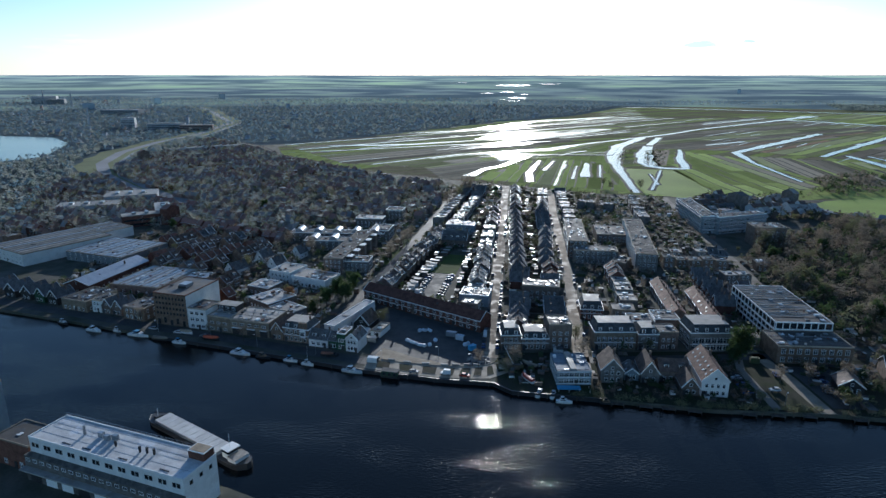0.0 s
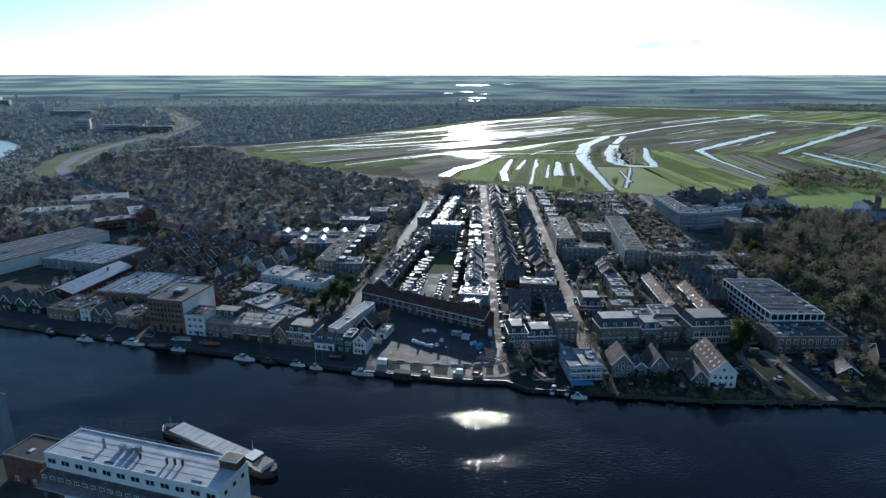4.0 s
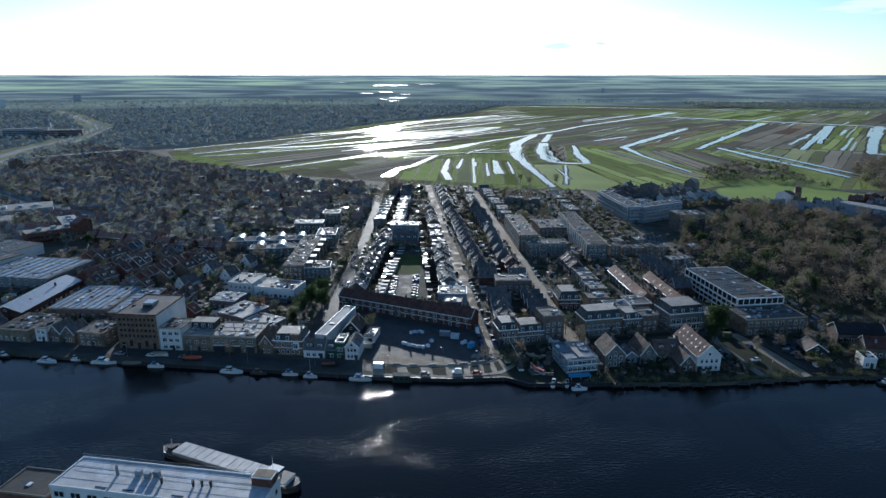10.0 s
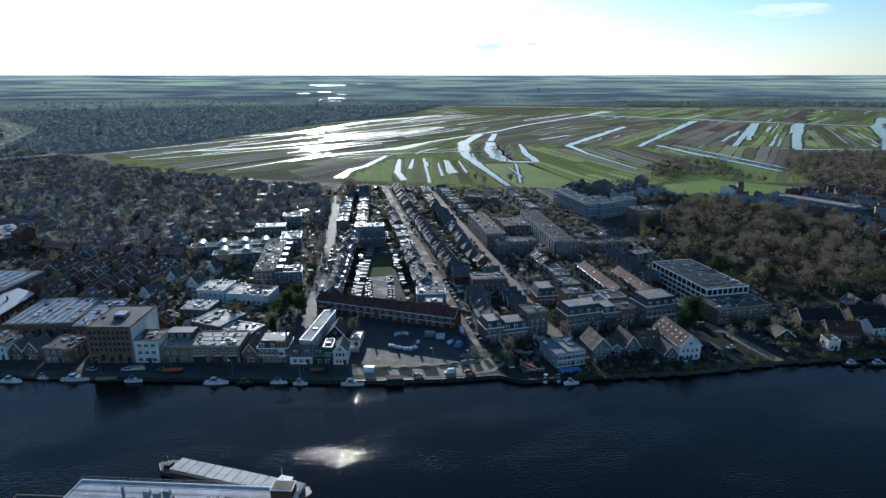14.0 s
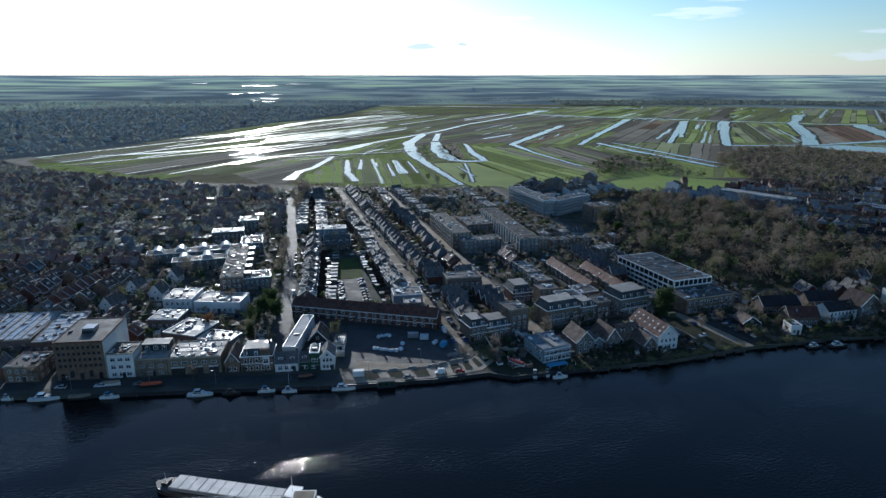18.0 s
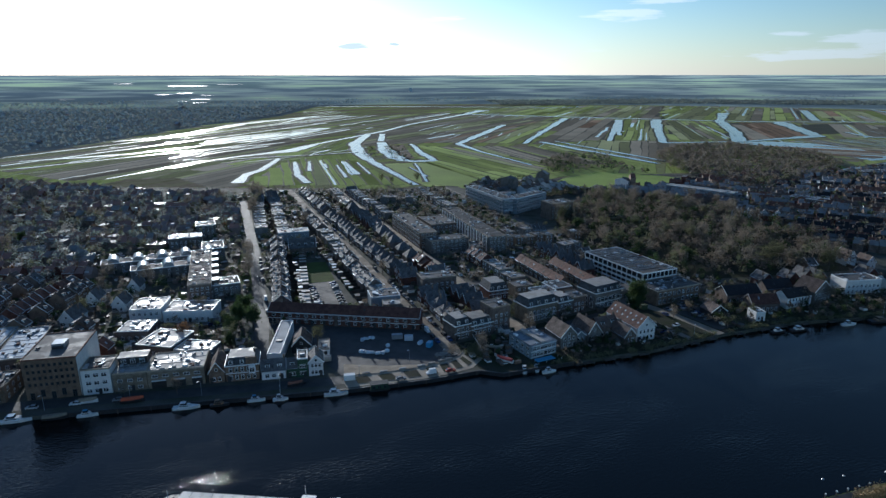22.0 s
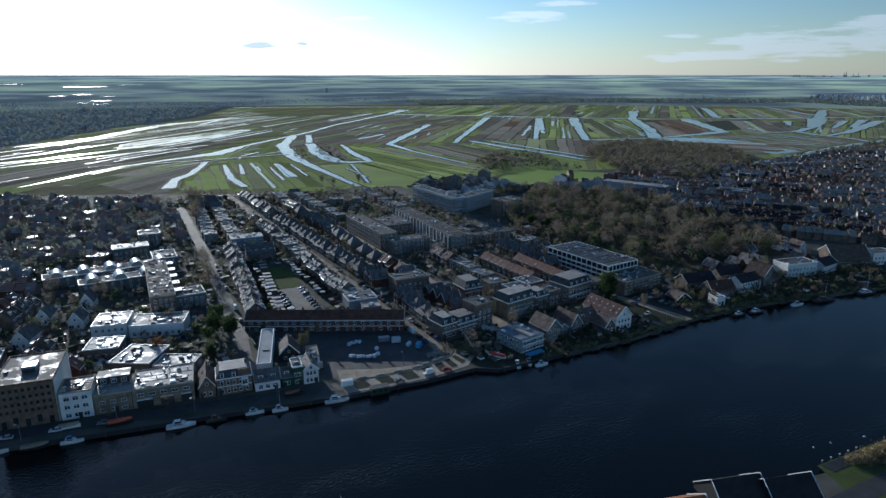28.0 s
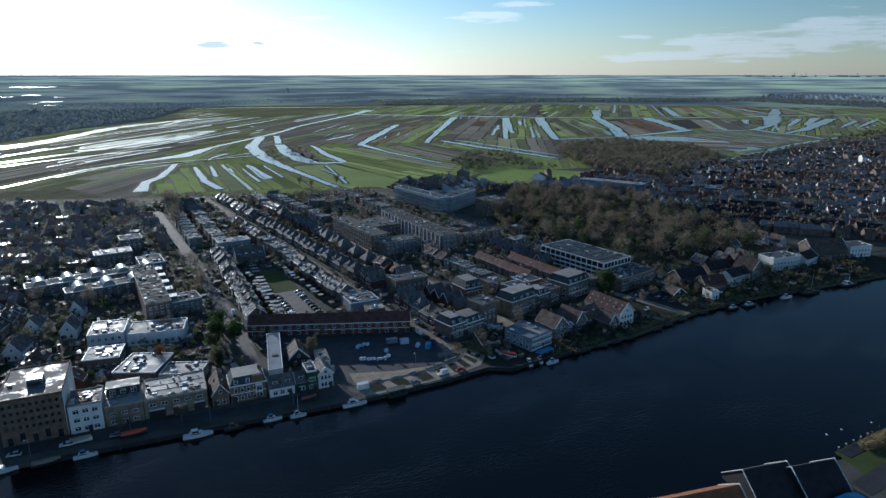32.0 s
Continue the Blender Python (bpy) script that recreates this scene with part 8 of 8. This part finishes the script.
for i in range(3):
    add_window(t, -2.4 + i * 2.2, -1.5, 1.2, 1.1, 1.0, 0, "dark")

# the cargo barge turning in the river
M["hatch"] = material("pale_hatch_paint", (0.55, 0.55, 0.54), 0.6, (0.44, 0.44, 0.43), 0.3, 3, spread=0.05, spec=0.3)
t = thing("cargo_barge", pose(-83, 186.7, 0, 0, 0, -34.7) @ Matrix.Diagonal((0.93, 1, 1, 1)), "long inland cargo barge with pale hatch covers", "barge")
n, L, B = 24, 57.0, 7.4
bm = bmesh.new()
rows = []
for i in range(n + 1):
    u = i / n
    e = min(1.0, (1 - abs(2 * u - 1) ** 9) ** 0.5 + 0.1)
    w = B / 2 * max(e, 0.25)
    sh = 1.5 + 0.9 * max(0, (u - 0.85) / 0.15) ** 2 + 0.5 * max(0, (0.12 - u) / 0.12) ** 2
    rows.append([bm.verts.new((-L / 2 + L * u, y, z)) for y, z in ((-w, sh), (-w * 0.95, -0.4), (w * 0.95, -0.4), (w, sh), (w - 0.3, sh - 0.1), (-w + 0.3, sh - 0.1))])
for a, b in zip(rows, rows[1:]):
    for i in range(6):
        bm.faces.new((a[i], a[(i + 1) % 6], b[(i + 1) % 6], b[i]))
bm.faces.new(rows[0][::-1])
bm.faces.new(rows[-1])
bmesh.ops.recalc_face_normals(bm, faces=bm.faces)
part("hull", bm, M["dark"], t)
part("coaming", new_block(-22.5, 15, -2.9, 2.9, 1.3, 2.4), M["zinc"], t)
for i in range(11):
    bm = bmesh.new()
    x = -22.3 + i * 3.4
    block(bm, x, x + 3.28, -3.05, 3.05, 2.4, 2.75)
    bmesh.ops.bevel(bm, geom=bm.edges[:], offset=0.08, segments=1, affect="EDGES")
    part("hatch_cover", bm, M["hatch"], t)
part("wheelhouse", new_block(17, 20.6, -2.0, 2.0, 1.4, 4.4), M["hull_white"], t)
part("wheelhouse_window", new_block(16.95, 20.65, -2.05, 2.05, 3.2, 4.1), M["glass"], t)
part("wheelhouse_roof", new_block(16.6, 21, -2.4, 2.4, 4.4, 4.6), M["white"], t)
part("deckhouse", new_block(20.8, 25, -2.6, 2.6, 1.4, 2.9), M["hull_white"], t)
part("deckhouse_roof", new_block(20.7, 25.2, -2.8, 2.8, 2.9, 3.05), M["bitumen_light"], t)
part("hatch", new_block(-26.4, -24.2, -1.2, 1.2, 1.4, 2.2), M["dark"], t)
for x, h in ((18.5, 9.5), (-25.5, 5.0)):
    bm = bmesh.new()
    limb(bm, Vector((x, 0, 1.4)), Vector((x, 0, h)), 0.12, 0.05, 6)
    part("mast", bm, M["white"], t)

# ---- the open lot and the quay ----
def bulk_bag(x, y, s):
    bm = bmesh.new()
    block(bm, -0.55 * s, 0.55 * s, -0.5 * s, 0.5 * s, 0, 0.95 * s)
    bmesh.ops.bevel(bm, geom=bm.edges[:], offset=0.18 * s, segments=2, affect="EDGES")
    ob = part("bulk_bag", bm, M["bag"])
    ob.matrix_world = at(x, y, rng.uniform(0, 90), GROUND + 0.05)
    tagged(ob, "white bulk bag filled with building sand", "bag", "bags on the lot")


for i in range(7):
    bulk_bag(-16.5 + i * 1.1, 266 - i * 0.9 + rng.uniform(-0.4, 0.4), rng.uniform(1.1, 1.5))
for i in range(5):
    bulk_bag(-11 + i * 1.3 + rng.uniform(-0.3, 0.3), 278 + rng.uniform(-1.5, 1.5), rng.uniform(1.2, 1.7))
for x, y in ((-6, 261), (-8.4, 260), (-3.5, 266), (10, 261), (11.4, 262)):
    bulk_bag(x, y, 1.6)
for x, y, turn, w, mat, text in ((4, 272, -20, 5, "zinc", "grey site container on the lot"), (13, 257, 40, 3.4, "tarp_blue", "blue skip standing on the lot"), (8, 268, -25, 4, "bag", "white site trailer on the lot"), (-33, 266, -20, 5.5, "bitumen_light", "white caravan beside the lot"), (-36.5, 274, 70, 6, "hull_white", "white caravan beside the lot"), (-30, 244.6, -18, 4.5, "hull_white", "white van body by the quay")):
    t = thing("container", at(x, y, turn, GROUND + 0.05), text, "container")
    bm = new_block(-w / 2, w / 2, -1.1, 1.1, 0.1, 2.4)
    bmesh.ops.bevel(bm, geom=bm.edges[:], offset=0.1, segments=1, affect="EDGES")
    part("body", bm, M[mat], t)
    part("door", new_block(w / 2 - 0.02, w / 2 + 0.05, -0.9, 0.9, 0.2, 2.2), M["dark"], t)
# stacked slabs and planting beds on the quay
def along(line, k):
    k *= len(line) - 1
    i = min(int(k), len(line) - 2)
    return Vector(line[i]).lerp(Vector(line[i + 1]), k - i)


for i in range(8):
    k0, k1 = 0.06 + i * 0.12, 0.06 + i * 0.12 + 0.066
    a, b, c, d = along(QUAY_OUT, k0), along(QUAY_OUT, k1), along(QUAY_IN, k1), along(QUAY_IN, k0)
    pts = [a.lerp(d, 0.22), b.lerp(c, 0.22), b.lerp(c, 0.84), a.lerp(d, 0.84)]
    t = thing("planting_bed", Matrix.Identity(4), "dark planting bed with a low kerb in the quay", "planting bed", "beds on the quay")
    bm = bmesh.new()
    prism(bm, pts, GROUND + 0.1, GROUND + 0.2)
    part("soil", bm, M["garden"], t)
    for p, q in zip(pts, pts[1:] + pts[:1]):
        bm = bmesh.new()
        s = (q - p).normalized() * 0.12
        n = Vector((s.y, -s.x))
        prism(bm, [p + n, q + n, q, p], GROUND + 0.1, GROUND + 0.26)
        part("kerb", bm, M["pavement"], t)
bm = bmesh.new()
for a, b in zip(QUAY_IN, QUAY_IN[1:]):
    n = Vector((a[1] - b[1], b[0] - a[0])).normalized() * 0.35
    prism(bm, [Vector(a), Vector(b), Vector(b) + n, Vector(a) + n], GROUND, GROUND + 0.35)
tagged(part("trim", bm, M["concrete"]), "low pale kerb behind the quay", "kerb", "", "structure")
bm = bmesh.new()
for i in range(90):
    x, y = rng.gauss(15.5, 2.6), rng.gauss(246.5, 1.6)
    r = rng.uniform(0.2, 0.6)
    block(bm, x - r, x + r, y - r * 0.7, y + r * 0.7, GROUND, GROUND + r)
tagged(part("rubble", bm, M["bitumen_light"]), "heap of pale rubble by the street's end", "rubble", "", "stuff")
for i in range(8):
    p = along(QUAY_IN, 0.04 + i * 0.09)
    x, y = p.x, p.y + 0.9
    ob = part("concrete_block", new_block(-1.6, 1.6, -0.4, 0.4, 0, rng.uniform(0.6, 1.0)), M["bitumen_light"])
    ob.matrix_world = at(x, y, -14 + 1.5 * i, GROUND + 0.1)
    tagged(ob, "pale concrete barrier block along the quay", "barrier", "quay barriers")


def lamp_post(x, y, h=6.0):
    t = thing("street_lamp", at(x, y, rng.uniform(0, 360)), "slim grey street lamp with a short arm", "street lamp", "street lamps")
    bm = bmesh.new()
    limb(bm, Vector((0, 0, 0)), Vector((0, 0, h)), 0.09, 0.06, 6)
    limb(bm, Vector((0, 0, h - 0.05)), Vector((0.9, 0, h + 0.1)), 0.05, 0.04, 5)
    part("pole", bm, M["zinc"], t)
    part("head", new_block(0.6, 1.3, -0.15, 0.15, h + 0.02, h + 0.16), M["white"], t)


for x, y in ((-136, 277), (-108, 268.5), (-84, 260), (-56, 252), (-26, 244), (-2, 247), (12, 240), (26, 270), (28, 300), (36, 350), (40, 390), (68, 280), (74, 330), (-40, 345), (-34, 380), (-26, 420), (158, 236), (126, 206)):
    lamp_post(x, y)
# mooring posts along the far bank
for i in range(34):
    k = i / 33
    x = -200 + 360 * k
    for (ax, ay), (bx, by) in zip(FAR_BANK, FAR_BANK[1:]):
        if ax <= x < bx:
            y = ay + (by - ay) * (x - ax) / (bx - ax)
    bm = bmesh.new()
    limb(bm, Vector((x, y - 1.1, -1.5)), Vector((x, y - 1.1, 2.0)), 0.16, 0.14, 6)
    tagged(part("mooring_post", bm, M["bark"]), "wooden mooring post standing in the river", "mooring post", "mooring posts")
# white mast of the yard crane
t = thing("derrick", at(30, 238, 0), "slanting white derrick of the boat yard", "derrick")
bm = bmesh.new()
limb(bm, Vector((0, 0, 0)), Vector((0, 0, 5)), 0.2, 0.15, 6)
part("post", bm, M["dark"], t)
bm = bmesh.new()
limb(bm, Vector((0, 0, 1)), Vector((-4.5, 2.5, 9.5)), 0.16, 0.08, 6)
part("boom", bm, M["white"], t)

# ---- near bank: jetty, reeds, buoys ----
t = thing("jetty", pose(71.5, 104.6, 0, 0, 0, -12), "dark boarded jetty with white-capped posts", "jetty")
for i in range(22):
    part("plank", new_block(-9 + i * 0.84, -8.2 + i * 0.84, -2, 2, 1.5, 1.62), M["black_wood"], t)
for i in range(5):
    x = -8.5 + i * 4.2
    p = part("post", new_block(x - 0.14, x + 0.14, 2.0, 2.28, -1.0, 2.9), M["bark"], t)
    part("cap", new_block(x - 0.2, x + 0.2, 1.95, 2.33, 2.9, 3.2), M["white"], p)
verts, faces = sprays([(Vector((x, 1.2 * math.sin(x), 0.8)), 2.2) for x in np.arange(-12, 12, 0.8)], 6000, 0.9, 8, 0.18)
me = bpy.data.meshes.new("reeds")
me.from_pydata(verts, [], faces)
M["straw"] = material("dry_reed", (0.45, 0.33, 0.16), 0.85, (0.36, 0.26, 0.12), 0.8, 4)
me.materials.append(M["straw"])
ob = tagged(new("reeds", me), "dry golden reeds on the near bank", "reeds", "", "stuff")
ob.matrix_world = at(84, 100, -12)
t = thing("boat_shed", at(32.9, 101.3, -25) @ pose(4.5, -9.5, 0), "low shed with a bright blue sheet roof", "shed")
part("wall", new_block(-4, 4, 0, 7.8, -0.2, 2.6), M["black_wood"], t)
bm = bmesh.new()
extrude_y(bm, [(-4.3, 2.6), (4.3, 2.6), (4.3, 2.75), (0, 3.6), (-4.3, 2.75)], -0.3, 8.0)
bmesh.ops.recalc_face_normals(bm, faces=bm.faces)
part("roof", bm, M["tarp_blue"], t, "bright blue sheet roof")
verts, faces = sprays([(Vector((rng.uniform(-9, 9), rng.uniform(-6, 0), 0.5)), 1.2) for _ in range(30)], 3500, 0.4, 18, 0.5)
me = bpy.data.meshes.new("bank_bushes")
me.from_pydata(verts, [], faces)
me.materials.append(M["twigs_green"])
tagged(new("bank_bushes", me), "scrubby bushes on the near bank's grass", "bushes", "", "stuff").matrix_world = at(86, 99, -12)
flat_sheet("road", [(48, 100), (60, 98), (100, 90), (100, 84), (46, 94)], GROUND + 0.05, M["asphalt"], "worn asphalt path behind the near bank's sheds", "path")
for x, y in ((74.3, 115.1), (81.7, 112.9), (95.0, 107.5)):
    t = thing("buoy", pose(x, y, 0), "small white mooring buoy in the river", "buoy", "buoys")
    bm = bmesh.new()
    bmesh.ops.create_uvsphere(bm, u_segments=12, v_segments=8, radius=0.42)
    bmesh.ops.scale(bm, verts=bm.verts, vec=(1, 1, 0.8))
    part("float", bm, M["hull_white"], t)
    bm = bmesh.new()
    limb(bm, Vector((0, 0, 0.3)), Vector((0, 0, 0.6)), 0.08, 0.08, 6)
    part("eye", bm, M["dark"], t)

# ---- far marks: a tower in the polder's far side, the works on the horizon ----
# pale grey-blue: distance haze put into the towers' wall colour
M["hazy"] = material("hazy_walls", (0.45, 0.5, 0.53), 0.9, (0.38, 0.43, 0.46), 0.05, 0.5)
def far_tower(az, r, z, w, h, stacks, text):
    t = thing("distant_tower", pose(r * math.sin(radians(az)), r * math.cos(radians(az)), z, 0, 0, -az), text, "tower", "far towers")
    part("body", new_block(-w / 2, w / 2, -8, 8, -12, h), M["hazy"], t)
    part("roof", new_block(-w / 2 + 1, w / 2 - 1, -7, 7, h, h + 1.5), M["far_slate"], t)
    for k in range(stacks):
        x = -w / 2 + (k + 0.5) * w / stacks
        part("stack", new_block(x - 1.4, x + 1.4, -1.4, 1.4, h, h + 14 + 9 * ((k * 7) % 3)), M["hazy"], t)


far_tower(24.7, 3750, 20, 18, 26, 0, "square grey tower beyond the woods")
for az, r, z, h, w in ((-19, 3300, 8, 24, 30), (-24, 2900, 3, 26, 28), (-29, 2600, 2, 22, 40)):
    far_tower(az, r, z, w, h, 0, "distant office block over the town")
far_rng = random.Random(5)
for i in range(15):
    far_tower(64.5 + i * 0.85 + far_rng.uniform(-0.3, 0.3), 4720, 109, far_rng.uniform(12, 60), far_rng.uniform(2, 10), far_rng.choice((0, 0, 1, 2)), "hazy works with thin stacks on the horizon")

# works, halls and a long white building of the distant town
for x, y, turn, w, d, h, wall, text in ((-379, 1010, 36, 112, 10, 7, "far_render", "long white building beside the motorway"), (-240, 497, 32, 38, 12, 9, "brick_red", "long red brick block at the motorway's end"), (-236, 530, 116, 42, 12, 9, "brick_red", "red brick wing at the motorway's end"), (-300, 590, 20, 46, 30, 7, "far_render", "pale flat-roofed hall by the motorway"), (-318, 545, 15, 50, 22, 6, "far_render", "pale low hall by the motorway"),
                                        (-620, 1420, 10, 80, 14, 14, "far_render", "pale flats beyond the motorway"), (-545, 1400, 8, 70, 14, 12, "far_brick", "grey flats beyond the motorway"), (-1650, 2650, 20, 90, 50, 34, "far_render", "white tanks and works of the distant town"), (-1560, 2580, 20, 60, 50, 24, "far_slate", "grey works of the distant town"), (-1010, 1990, 0, 120, 40, 14, "far_render", "pale works hall beyond the lake"), (-730, 1470, 15, 30, 24, 22, "far_render", "pale office tower beyond the lake")):
    t = thing("works_hall", at(x, y, turn), text, "building", "far buildings")
    part("wall", new_block(-w / 2, w / 2, 0, d, -1, h), M[wall], t)
    part("roof", new_block(-w / 2 - 0.3, w / 2 + 0.3, -0.3, d + 0.3, h, h + 0.5), M["bitumen_light"], t)
    for k in range(max(1, int(h / 4))):
        part("window_band", new_block(-w / 2 + 1, w / 2 - 1, -0.12, 0, 1.2 + k * 3.6, 2.6 + k * 3.6), M["glass"], t)
    for k in range(3):
        part("roof_house", new_block(-w * 0.3 + k * w * 0.25, -w * 0.3 + k * w * 0.25 + 3, d * 0.3, d * 0.6, h + 0.5, h + 2.2), M["zinc"], t)
for x, y, h in ((-859, 1541, 44), (-1620, 2600, 60), (-1450, 2500, 52)):
    t = thing("chimney_stack", at(x, y), "tall pale factory chimney", "chimney", "factory chimneys")
    bm = bmesh.new()
    limb(bm, Vector((0, 0, -1)), Vector((0, 0, h)), 3.2, 2.0, 10)
    part("shaft", bm, M["far_render"], t)

# bushes, reeds and landing stages along the gardens of the east bank
def bank_growth(x0, x1, n, seed):
    r = random.Random(seed)
    tips = []
    for i in range(n):
        x = r.uniform(x0, x1)
        if 27 < x < 60 and r.random() < 0.8:
            continue
        tips.append((Vector((x, bank_y(x) + r.uniform(0.2, 2.5), GROUND + r.uniform(0.2, 1.2))), r.uniform(0.8, 2.2)))
    return tips


verts, faces = sprays(bank_growth(27, 290, 150, 3) + [(Vector((rng.gauss(28, 2.2), rng.gauss(241, 4), GROUND + rng.uniform(0.3, 2))), 1.6) for _ in range(40)], 19000, 0.45, 9, 0.5)
me = bpy.data.meshes.new("bank_bushes")
me.from_pydata(verts, [], faces)
me.materials.append(M["twigs_green"])
tagged(new("bank_bushes", me), "straggling bushes along the river's edge", "bushes", "", "stuff")
for x in (66, 76, 84, 93, 112, 122, 133, 150, 165, 176, 190, 204, 218, 235):
    y = bank_y(x)
    t = thing("landing_stage", pose(x, y, 0, 0, 0, -12), "narrow wooden landing stage in the river", "landing stage", "landing stages")
    for i in range(4):
        part("plank", new_block(-2.4 + i * 1.2, -1.28 + i * 1.2, -2.2, 0.2, 0.75, 0.85), M["bark"], t)
    for s in (-1, 1):
        part("post", new_block(s * 2.2 - 0.1, s * 2.2 + 0.1, -2.3, -2.1, -1, 1.6), M["bark"], t)
